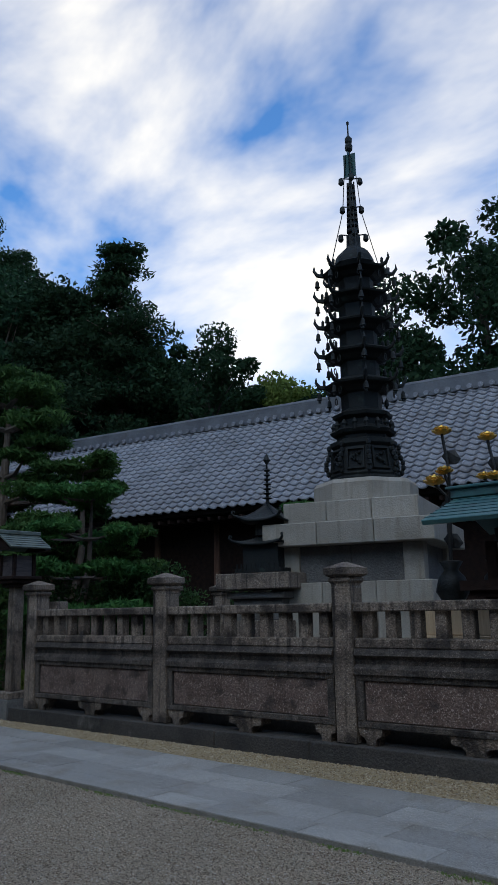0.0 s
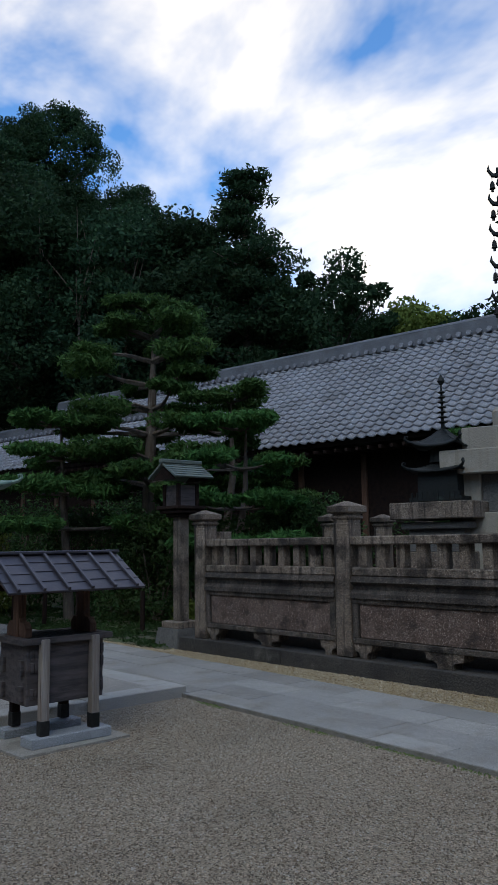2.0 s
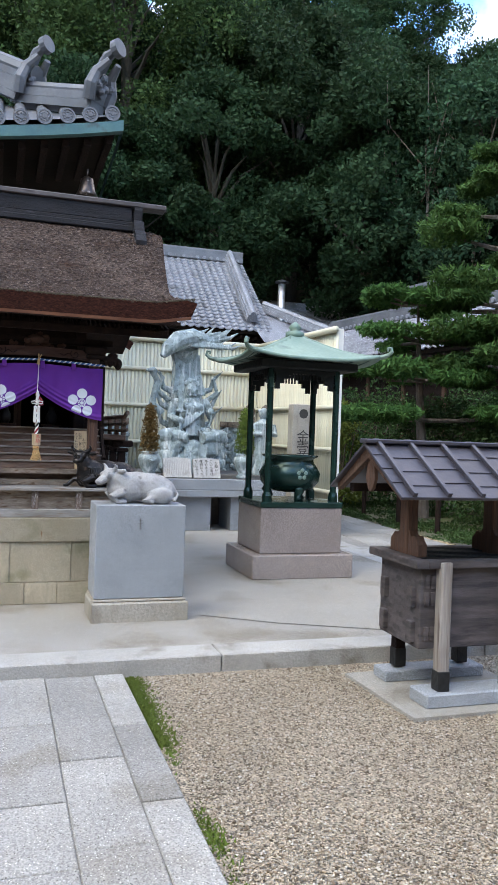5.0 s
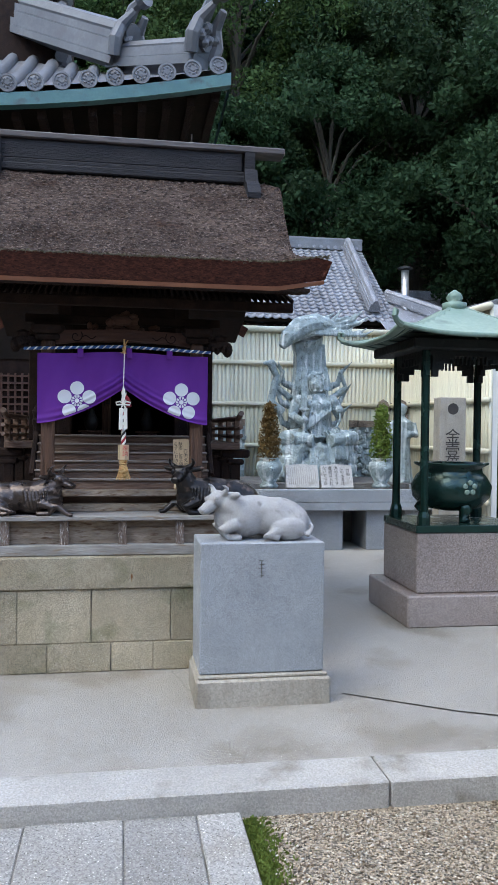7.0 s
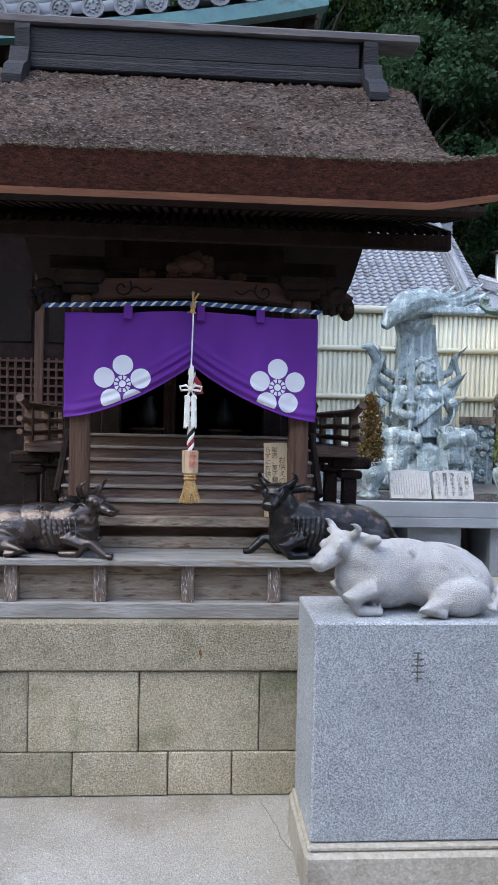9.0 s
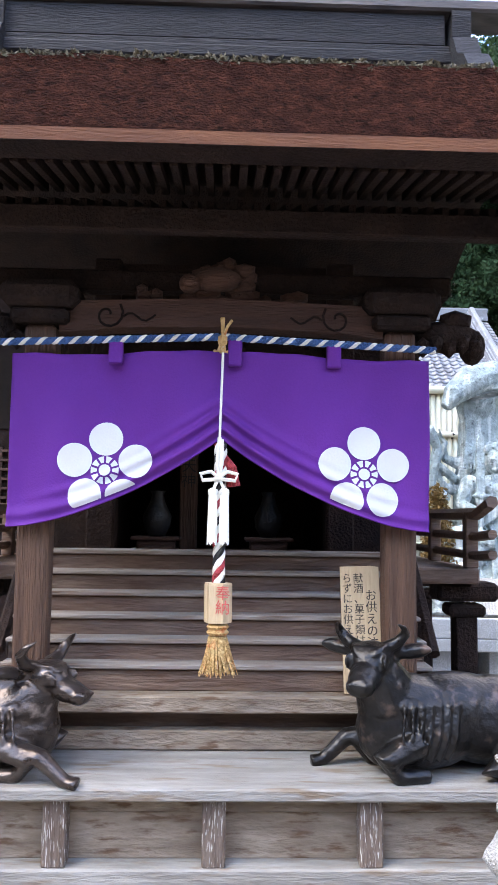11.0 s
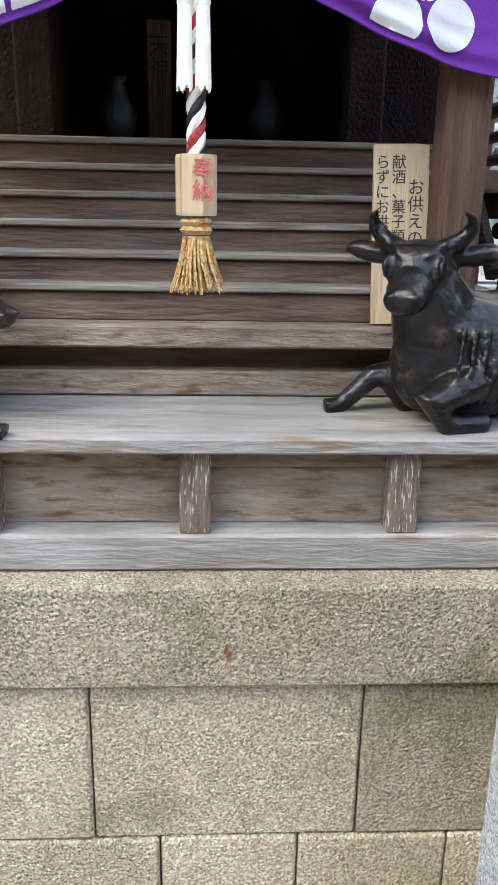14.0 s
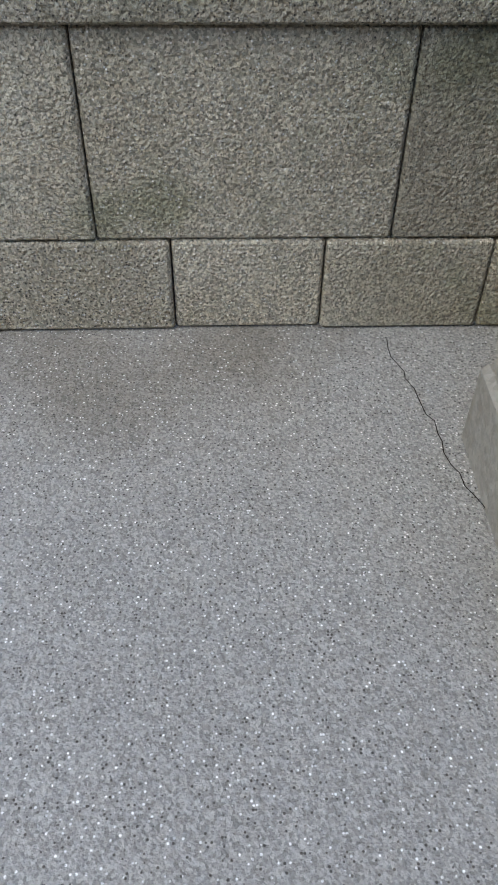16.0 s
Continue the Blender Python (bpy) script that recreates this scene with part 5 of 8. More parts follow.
gran = thing("granite_pedestal", pose(0, 0, 0), "grey speckled granite block on a low plinth", "pedestal")
bm = mesh()
box(bm, -9.25, -8.81, 1.185, 1.915, PLAT_Z - 0.05, 0.255, 0.01)
box(bm, -9.235, -8.83, 1.196, 1.90, 0.256, 0.276, 0.006)
part("plinth", bm, PALE_STONE, gran, "weathered pale plinth with a dirty joint")
bm = mesh()
box(bm, -9.225, -8.845, 1.204, 1.88, 0.279, 0.978, 0.006)
part("block", bm, GRANITE, gran)
bm = mesh()
for k in range(5):
    a, b = 1.52 + random.uniform(-0.012, 0.004), 1.545 + random.uniform(0.0, 0.014)
    box(bm, -8.8455, -8.843, a, b, 0.80 + k * 0.02, 0.804 + k * 0.02)
box(bm, -8.8455, -8.843, 1.532, 1.536, 0.79, 0.885)
part("faint_inscription", bm, DARK_STONE, gran)
sculpt("stone_bull", bull(0.45, 0.5, head_x=0.32, head_z=0.37, head_size=1.15, reach=False), BULL_STONE, pose(-9.03, 1.51, 0.974, 0, 0, 272) @ Matrix.Diagonal((0.62, 0.72, 0.6, 1)), 0.0105,
       "grey carved stone bull lying on the granite block", "statue", "bulls at the shrine")


# ---- incense burner under its copper roof ----
IX, IY = -10.77, 3.45
inc = thing("incense_pavilion", pose(IX, IY, PLAT_Z - 0.002), "incense burner under a green copper roof on brown granite", "incense burner")
bm = mesh()
box(bm, -0.47, 0.47, -0.54, 0.54, 0, 0.24, 0.01)
part("lower_plinth", bm, GRANITE_BROWN, inc)
bm = mesh()
box(bm, -0.38, 0.38, -0.44, 0.44, 0.242, 0.70, 0.008)
part("plinth", bm, GRANITE_BROWN, inc)
bm = mesh()
box(bm, -0.385, 0.385, -0.445, 0.445, 0.702, 0.76, 0.006)
part("tray", bm, BRONZE_GREEN, inc, "dark green bronze tray")
for sx in (-0.31, 0.31):
    for sy in (-0.36, 0.36):
        bm = mesh()
        tube(bm, [(sx, sy, 0.76), (sx, sy, 2.12)], 0.033, 10)
        lathe(bm, [(0.05, 0.76), (0.05, 0.82), (0.038, 0.86)], 10, (sx, sy, 0))
        part("column", bm, BRONZE_GREEN, inc)
for (x0, x1, y0, y1) in ((-0.33, 0.33, -0.38, -0.34), (-0.33, 0.33, 0.34, 0.38), (-0.33, -0.29, -0.34, 0.34), (0.29, 0.33, -0.34, 0.34)):
    bm = mesh()
    box(bm, x0, x1, y0, y1, 2.06, 2.10)
    along_x = x1 - x0 > y1 - y0
    a, b = (x0, x1) if along_x else (y0, y1)
    for s, c in ((1, a), (-1, b)):
        for k in range(4):
            u = c + s * (0.05 + 0.045 * k)
            zz = 2.06 - 0.16 * (1 - k / 4) ** 1.5
            u0, u1 = sorted((u - 0.024, u + 0.024))
            if along_x:
                box(bm, u0, u1, y0, y1, zz, 2.06)
            else:
                box(bm, x0, x1, u0, u1, zz, 2.06)
    for k in range(9):
        u = a + (b - a) * (0.3 + 0.05 * k)
        if along_x:
            box(bm, u - 0.006, u + 0.006, y0 + 0.01, y1 - 0.01, 2.0, 2.06)
        else:
            box(bm, x0 + 0.01, x1 - 0.01, u - 0.006, u + 0.006, 2.0, 2.06)
    part("fretwork", bm, BRONZE_DARK, inc, "scrolled bronze bracket panel")


def curved_roof(hx, hy, z0, rise, n, ribs, mat, parent, sweep=0.10, name="roof"):
    """A four-sided roof, hollow-curved, its corners swept up, with raised battens."""
    bm = mesh()
    def at(u, v):
        m = max(abs(u), abs(v))
        c = min(abs(u), abs(v)) / max(m, 1e-6)
        h = (1 - m) ** 1.35 * rise + sweep * (m ** 3) * c ** 3
        return (u * hx, v * hy, z0 + h)
    g = [[bm.verts.new(at(i / n * 2 - 1, j / n * 2 - 1)) for j in range(n + 1)] for i in range(n + 1)]
    for i in range(n):
        for j in range(n):
            bm.faces.new((g[i][j], g[i + 1][j], g[i + 1][j + 1], g[i][j + 1]))
    ob = part(name, bm, mat, parent, smooth=True)
    ob.modifiers.new("thick", "SOLIDIFY").thickness = -0.03
    for k in range(1, ribs):
        m = k / ribs
        bm = mesh()
        loop = [(m * (t / 12 * 2 - 1), -m) for t in range(13)] + [(m, m * (t / 12 * 2 - 1)) for t in range(13)] + [(-m * (t / 12 * 2 - 1), m) for t in range(13)] + [(-m, -m * (t / 12 * 2 - 1)) for t in range(13)]
        tube(bm, [Vector(at(*p)) + Vector((0, 0, 0.004)) for p in loop], 0.011, 5)
        part("seam", bm, SEAM if mat is COPPER_GREEN else mat, ob)
    for su in (-1, 1):
        for sv in (-1, 1):
            bm = mesh()
            pts = [Vector(at(su * m, sv * m)) + Vector((0, 0, 0.01)) for m in np.linspace(0.08, 1.0, 14)]
            e = pts[-1]
            d = Vector((su * hx, sv * hy, 0)).normalized()
            pts += [e + d * 0.05 + Vector((0, 0, 0.015)), e + d * 0.09 + Vector((0, 0, 0.05)), e + d * 0.08 + Vector((0, 0, 0.09)), e + d * 0.045 + Vector((0, 0, 0.085)), e + d * 0.05 + Vector((0, 0, 0.055))]
            tube(bm, pts, [0.025] * 14 + [0.022, 0.02, 0.017, 0.014, 0.01], 7)
            part("hip_scroll", bm, mat, ob, "curled hip end")
    return ob


curved_roof(0.66, 0.70, 2.17, 0.32, 20, 9, COPPER_GREEN, inc, 0.07)
bm = mesh()
lathe(bm, [(0.1, 2.46), (0.1, 2.52), (0.05, 2.535), (0.07, 2.565), (0.05, 2.6), (0.01, 2.63)], 14)
part("finial", bm, COPPER_GREEN, inc, smooth=True)
bm = mesh()
box(bm, -0.48, 0.48, -0.52, 0.52, 2.1, 2.18, 0.01)
part("roof_frame", bm, BRONZE_DARK, inc)
bm = mesh()
lathe(bm, [(0.10, 0.84), (0.24, 0.87), (0.31, 0.95), (0.325, 1.04), (0.28, 1.12), (0.25, 1.15), (0.25, 1.19), (0.30, 1.215), (0.30, 1.23), (0.25, 1.225), (0.22, 1.12)], 28, (-0.02, 0, 0))
bowl = part("bowl", bm, BRONZE_GREEN, inc, "round green bronze bowl with a relief badge", True)
bm = mesh()
for k in range(5):
    a = k * 2 * math.pi / 5
    blob(bm, (-0.02 + 0.318, 0.02 + 0.04 * math.sin(a), 1.04 + 0.04 * math.cos(a)), (0.014, 0.025, 0.025), 1)
part("badge", bm, COPPER_GREEN, bowl)
for k in range(3):
    a = k * 2 * math.pi / 3 + 0.1
    bm = mesh()
    c, s = math.cos(a), math.sin(a)
    tube(bm, [(-0.02 + 0.2 * c, 0.2 * s, 0.92), (-0.02 + 0.24 * c, 0.24 * s, 0.86), (-0.02 + 0.2 * c, 0.2 * s, 0.8), (-0.02 + 0.23 * c, 0.23 * s, 0.765)], [0.05, 0.055, 0.035, 0.045], 8)
    part("foot", bm, BRONZE_GREEN, bowl, smooth=True)


# ---- candle box with its own little roof ----
KX, KY = -7.25, 3.17
can = thing("candle_box", pose(KX, KY, 0.0), "smoke-darkened wooden candle box with a ribbed metal roof", "candle stand")
bm = mesh()
prism(bm, [(-0.36, -0.50), (0.47, -0.47), (0.45, 0.50), (-0.38, 0.46)], "z", -0.05, 0.022)
part("ground_slab", bm, CONCRETE, can, "thin concrete slab")
for x0, x1 in ((-0.30, -0.13), (0.16, 0.36)):
    bm = mesh()
    box(bm, x0, x1, -0.33, 0.38, 0.02, 0.10 if x0 > 0 else 0.09, 0.008)
    part("foot_stone", bm, GRANITE, can)
for sx, sy in ((0.285, -0.20), (0.285, 0.25), (-0.22, -0.2), (-0.22, 0.25)):
    bm = mesh()
    box(bm, sx - 0.035, sx + 0.035, sy - 0.035, sy + 0.035, 0.1, 0.84 if sx > 0 else 0.5, 0.006)
    part("leg", bm, WOOD_GREY_UP if sx > 0 else WOOD_DARK, can)
    bm = mesh()
    box(bm, sx - 0.038, sx + 0.038, sy - 0.038, sy + 0.038, 0.1, 0.215, 0.003)
    part("leg_shoe", bm, IRON, can, "dark metal shoe")
bm = mesh()
box(bm, -0.24, 0.245, -0.33, 0.36, 0.33, 0.80, 0.006)
part("tub", bm, WOOD_BOX, can, "smoke-stained plank box")
for y in (-0.335, 0.365):
    for x, z in ((-0.16, 0.62), (-0.16, 0.42), (0.17, 0.62), (0.17, 0.42)):
        bm = mesh()
        box(bm, x - 0.03, x + 0.03, y - 0.025, y + 0.025, z - 0.06, z + 0.06, 0.004)
        part("joint_wedge", bm, WOOD_BOX, can)
for y in (-0.25, -0.29, 0.31, 0.345):
    for z in (0.42, 0.62, 0.72):
        bm = mesh()
        box(bm, 0.24, 0.258, y - 0.014, y + 0.014, z - 0.04, z + 0.04, 0.003)
        part("joint_key", bm, WOOD_BOX, can)
bm = mesh()
for a in ((-0.30, 0.30, -0.39, -0.31), (-0.30, 0.30, 0.34, 0.42), (-0.30, -0.23, -0.31, 0.34), (0.23, 0.30, -0.31, 0.34)):
    box(bm, *a, 0.802, 0.85, 0.004)
part("rim", bm, WOOD_BOX, can)
for k in range(9):
    bm = mesh()
    x = -0.2 + 0.05 * k
    box(bm, x - 0.008, x + 0.008, -0.31, 0.34, 0.835, 0.845)
    part("grate_bar", bm, IRON, can)
for y in (-0.28, 0.31):
    bm = mesh()
    box(bm, -0.05, 0.05, y - 0.035, y + 0.035, 0.80, 1.36, 0.005)
    part("roof_post", bm, WOOD_POST, can)
    bm = mesh()
    prism(bm, [(-0.17, 0.85), (-0.17, 0.92), (-0.12, 0.97), (-0.08, 0.96), (-0.05, 1.0), (0.05, 1.0), (0.08, 0.96), (0.12, 0.97), (0.17, 0.92), (0.17, 0.85)], "y", y - 0.028 if y < 0 else y - 0.028, y + 0.028)
    part("scroll_bracket", bm, WOOD_POST, can)
    bm = mesh()
    prism(bm, [(-0.42, 1.20), (-0.42, 1.26), (0, 1.50), (0.42, 1.26), (0.42, 1.20), (0.0, 1.42)], "y", y - (0.29 if y < 0 else -0.25), y - (0.25 if y < 0 else -0.29))
    part("barge_board", bm, WOOD_POST, can)
    bm = mesh()
    prism(bm, [(-0.04, 1.40), (-0.06, 1.30), (-0.03, 1.24), (0, 1.22), (0.03, 1.24), (0.06, 1.30), (0.04, 1.4)], "y", y - (0.27 if y < 0 else -0.25), y - (0.25 if y < 0 else -0.27))
    part("gable_pendant", bm, WOOD_POST, can)
bm = mesh()
box(bm, -0.03, 0.03, -0.52, 0.55, 1.37, 1.42)
box(bm, -0.34, -0.29, -0.52, 0.55, 1.2, 1.25)
box(bm, 0.29, 0.34, -0.52, 0.55, 1.2, 1.25)
part("purlin", bm, WOOD_DARK, can)
for s in (-1, 1):
    m = Matrix.Translation((0, 0, 1.515)) @ Matrix.Rotation(s * radians(31), 4, "Y")
    bm = mesh()
    x0, x1 = (0, 0.56) if s > 0 else (-0.56, 0)
    box(bm, x0, x1, -0.60, 0.63, -0.02, 0.0, 0.003, m)
    sheet = part("roof_sheet", bm, METAL_ROOF, can, "brown folded metal roofing")
    for k in range(6):
        y = -0.52 + 0.213 * k
        bm = mesh()
        box(bm, x0, x1, y - 0.013, y + 0.013, 0.0, 0.028, 0.003, m)
        part("batten", bm, METAL_ROOF, sheet)
    for k in range(7):
        for q in range(1, 4):
            y0, y1 = max(-0.6, -0.52 + 0.213 * (k - 1)), min(0.63, -0.52 + 0.213 * k)
            bm = mesh()
            u = s * (0.14 * q + (0.03 if k % 2 else 0))
            box(bm, u - 0.004, u + 0.004, y0, y1, 0.0, 0.006, 0, m)
            part("lap", bm, METAL_ROOF, sheet)
bm = mesh()
box(bm, -0.045, 0.045, -0.61, 0.64, 1.508, 1.535, 0.006)
part("ridge_cover", bm, METAL_ROOF, can)


# ---- wooden lantern on a stone post ----
def post_lantern(x, y):
    p = thing("post_lantern", pose(x, y, 0.02), "wooden lantern house with a dull copper roof on a stone post", "lantern")
    bm = mesh()
    lathe(bm, [(0.42, 0), (0.36, 0.28)], 4, turn=math.pi / 4)
    part("base", bm, DARK_STONE, p)
    bm = mesh()
    box(bm, -0.22, 0.22, -0.22, 0.22, 0.28, 0.38, 0.01)
    part("collar", bm, OLD_STONE, p)
    bm = mesh()
    box(bm, -0.09, 0.09, -0.09, 0.09, 0.38, 1.98, 0.01)
    part("shaft", bm, OLD_STONE, p)
    for k, (w, z) in enumerate(((0.17, 1.98), (0.24, 2.04), (0.28, 2.10))):
        bm = mesh()
        box(bm, -w, w, -w, w, z, z + 0.055, 0.01)
        part("bracket_stage", bm, WOOD_DARK, p)
    for sx in (-0.18, 0.18):
        for sy in (-0.18, 0.18):
            bm = mesh()
            box(bm, sx - 0.025, sx + 0.025, sy - 0.025, sy + 0.025, 2.155, 2.5)
            part("corner_post", bm, WOOD_DARK, p)
    for k in range(4):
        bm = mesh()
        box(bm, 0.165, 0.175, -0.15, 0.15, 2.16, 2.48, 0, pose(0, 0, 0, 0, 0, 90 * k))
        part("pane", bm, WOOD_BOX, p)
    for s in (-1, 1):
        m = Matrix.Translation((0, 0, 2.84)) @ Matrix.Rotation(s * radians(32), 4, "Y")
        bm = mesh()
        x0, x1 = (0, 0.44) if s > 0 else (-0.44, 0)
        box(bm, x0, x1, -0.38, 0.38, -0.03, 0.0, 0.004, m)
        sh = part("roof_slope", bm, COPPER_AGED, p)
        for q in range(1, 6):
            bm = mesh()
            u = s * 0.075 * q
            box(bm, u - 0.006, u + 0.006, -0.38, 0.38, 0.0, 0.008, 0, m)
            part("lap", bm, COPPER_AGED, sh)
    bm = mesh()
    box(bm, -0.05, 0.05, -0.4, 0.4, 2.825, 2.89, 0.01)
    part("ridge", bm, COPPER_AGED, p)
    for y0 in (-0.34, 0.32):
        bm = mesh()
        prism(bm, [(-0.3, 2.56), (0.3, 2.56), (0, 2.77)], "y", y0, y0 + 0.02)
        part("gable", bm, WOOD_DARK, p)
    return p


post_lantern(-11.12, 7.42)
tall = thing("inscribed_post", pose(-11.0, 8.15, 0.02), "plain inscribed stone post behind the lantern", "post")
bm = mesh()
box(bm, -0.12, 0.12, -0.12, 0.12, 0, 1.75, 0.012)
part("shaft", bm, OLD_STONE, tall)

# ---- water altar with the seated statue, jars, book stands ----
AX = -14.0
alt = thing("water_altar", pose(0, 0, PLAT_Z - 0.002), "long pale granite water trough table on block legs", "altar")
bm = mesh()
box(bm, -14.9, AX, 2.05, 4.75, 0.50, 0.60, 0.008)
box(bm, -14.07, AX, 2.05, 4.75, 0.601, 0.76, 0.008)
box(bm, -14.9, -14.071, 2.05, 2.15, 0.601, 0.76)
box(bm, -14.9, -14.071, 4.65, 4.75, 0.601, 0.76)
part("trough", bm, GRANITE, alt)
for y0, y1 in ((2.15, 2.7), (2.95, 3.5), (3.8, 4.1), (4.3, 4.7)):
    bm = mesh()
    box(bm, -14.8, -14.1, y0, y1, 0, 0.498, 0.006)
    part("leg", bm, GRANITE, alt)
bm = mesh()
box(bm, -14.88, -14.72, 2.16, 4.64, 0.02, 0.5)
part("back_panel", bm, DARK_STONE, alt)
back = thing("statue_plinth", pose(0, 0, PLAT_Z - 0.002), "tall dark stone plinth behind the trough", "plinth")
bm = mesh()
box(bm, -16.4, -14.92, 1.9, 4.9, 0, 0.78, 0.01)
part("body", bm, DARK_STONE, back)


def seated_statue():
    bm = mesh()
    # rock seat
    for k in range(60):
        a = random.uniform(0, 2 * math.pi)
        z = random.random()
        r = 0.52 - 0.08 * z
        blob(bm, (r * 0.62 * math.cos(a), r * math.sin(a), 0.08 + z * 0.42), (0.12, 0.14, 0.13), 1)
    blob(bm, (0, 0, 0.25), (0.34, 0.5, 0.3), 2)
    for k in range(11):
        y = -0.15 + 0.03 * k
        tube(bm, [(0.30, y, 0.5), (0.37, y * 1.1, 0.3), (0.4, y * 1.25, 0.02)], 0.016, 5)
    # crossed legs and robe
    for s in (-1, 1):
        tube(bm, [(0.02, s * 0.18, 0.62), (0.18, s * 0.47, 0.6), (0.32, s * 0.12, 0.57)], [0.13, 0.11, 0.09], 10)
        for k in range(6):
            tube(bm, [(0.1 + 0.03 * k, s * (0.1 + 0.06 * k), 0.72 - 0.01 * k), (0.28 + 0.01 * k, s * (0.12 + 0.05 * k), 0.62), (0.3, s * (0.1 + 0.06 * k), 0.52)], 0.014, 5)
    # trunk, arms, head
    tube(bm, [(-0.02, 0, 0.6), (-0.02, 0, 0.85), (0.0, 0, 1.05), (-0.02, 0, 1.18)], [0.2, 0.185, 0.215, 0.12], 14)
    for s in (-1, 1):
        blob(bm, (0.13, s * 0.085, 1.06), (0.07, 0.085, 0.065), 2)
        blob(bm, (-0.02, s * 0.24, 1.1), (0.1, 0.09, 0.1), 2)
    tube(bm, [(-0.02, -0.26, 1.1), (0.02, -0.33, 0.9), (0.2, -0.25, 0.83)], [0.08, 0.07, 0.055], 9)
    tube(bm, [(-0.02, 0.26, 1.1), (0.04, 0.33, 0.92), (0.2, 0.27, 0.98)], [0.08, 0.07, 0.055], 9)
    blob(bm, (0.22, -0.23, 0.84), (0.06, 0.07, 0.06), 2)
    blob(bm, (0.22, 0.27, 0.99), (0.055, 0.06, 0.06), 2)
    tube(bm, [(0.24, -0.23, 0.68), (0.24, -0.23, 1.0)], 0.022, 7)
    box(bm, 0.21, 0.27, -0.31, -0.15, 0.97, 1.0)
    prism(bm, [(-0.275, 1.0), (-0.185, 1.0), (-0.19, 1.5), (-0.23, 1.62), (-0.27, 1.5)], "x", 0.225, 0.255)
    for k in range(7):
        tube(bm, [(0.02 + 0.02 * k, 0.2 - 0.045 * k, 1.2), (0.2, 0.16 - 0.05 * k, 0.98 - 0.02 * k), (0.2, -0.05 - 0.03 * k, 0.8 - 0.02 * k)], 0.016, 5)
    tube(bm, [(0.23, 0.28, 0.97), (0.26, 0.27, 0.85), (0.26, 0.22, 0.74)], 0.018, 6)
    tube(bm, [(0.27, 0.22 + 0.05 * math.cos(t), 0.7 + 0.05 * math.sin(t)) for t in np.linspace(0, 6.3, 12)], 0.014, 6)
    blob(bm, (0.03, 0, 1.33), (0.115, 0.105, 0.135), 3)
    blob(bm, (0.135, 0, 1.3), (0.03, 0.025, 0.035), 1)
    for s in (-1, 1):
        blob(bm, (0.12, s * 0.05, 1.34), (0.03, 0.04, 0.02), 1)
        blob(bm, (0.11, s * 0.04, 1.24), (0.035, 0.035, 0.02), 1)
    for k in range(34):
        a, e = random.uniform(0, 2 * math.pi), random.uniform(0.2, 1.3)
        blob(bm, (0.0 + 0.12 * math.cos(a) * math.cos(e), 0.125 * math.sin(a) * math.cos(e), 1.38 + 0.12 * math.sin(e)), (0.03, 0.03, 0.03), 1)
    # flame halo that rises into a hooded crest
    tube(bm, [(-0.25, 0, 0.5), (-0.3, 0, 1.0), (-0.3, -0.02, 1.5), (-0.26, -0.05, 1.8), (-0.16, -0.1, 2.02)], [0.33, 0.3, 0.23, 0.2, 0.24], 12)
    for k in range(16):
        y = -0.24 + 0.03 * k
        tube(bm, [(-0.06, y * 1.2, 1.25), (-0.1, y * 0.9 - 0.02, 1.6), (-0.06, y * 0.9 - 0.06, 1.9)], 0.014, 5)
    tube(bm, [(0.14, -0.52, 1.82), (0.12, -0.44, 1.95), (0.05, -0.25, 2.1), (0.0, 0.0, 2.17), (-0.02, 0.3, 2.12), (0, 0.55, 2.17)], [0.05, 0.11, 0.16, 0.15, 0.09, 0.02], 10)
    for k in range(7):
        y = -0.1 + 0.1 * k
        tube(bm, [(0.0, y - 0.12, 2.16), (0.02, y + 0.1, 2.2 + 0.03 * (k % 2)), (0.02, y + 0.26, 2.3 + 0.04 * (k % 3))], [0.05, 0.035, 0.008], 7)
        tube(bm, [(0.08, y - 0.1, 2.06), (0.1, y + 0.14, 2.02), (0.1, y + 0.3, 2.1 + 0.03 * (k % 2))], [0.04, 0.03, 0.008], 7)
    blob(bm, (0.13, -0.22, 2.1), (0.04, 0.06, 0.05), 1)
    blob(bm, (0.13, 0.1, 2.16), (0.04, 0.05, 0.05), 1)
    for s in (-1, 1):
        for k in range(3):
            z = 0.75 + 0.28 * k
            tube(bm, [(-0.3, s * 0.22, z), (-0.27, s * (0.40 + 0.02 * (k % 2)), z + 0.06), (-0.25, s * (0.47 - 0.02 * k + 0.05 * (k % 2)), z + 0.22), (-0.08, s * (0.56 - 0.02 * k), z + 0.34)], [0.07, 0.045, 0.028, 0.008], 8)
        tube(bm, [(-0.25, s * 0.3, 1.15), (-0.22, s * 0.5, 1.32), (-0.2, s * 0.42, 1.52), (-0.18, s * 0.58, 1.68)], [0.05, 0.04, 0.035, 0.008], 8)
    tube(bm, [(-0.1, -0.45, 0.95), (-0.05, -0.62, 1.1), (0.0, -0.56, 1.45), (0.05, -0.66, 1.62), (0.1, -0.76, 1.6)], [0.07, 0.06, 0.05, 0.06, 0.02], 8)
    return bm


sculpt("seated_statue", seated_statue(), VERDIGRIS, pose(-15.25, 3.42, 0.885, 0, 0, 2), 0.0115, "weathered blue-green bronze seated statue with a sword and flame crest", "statue", smooth=1)


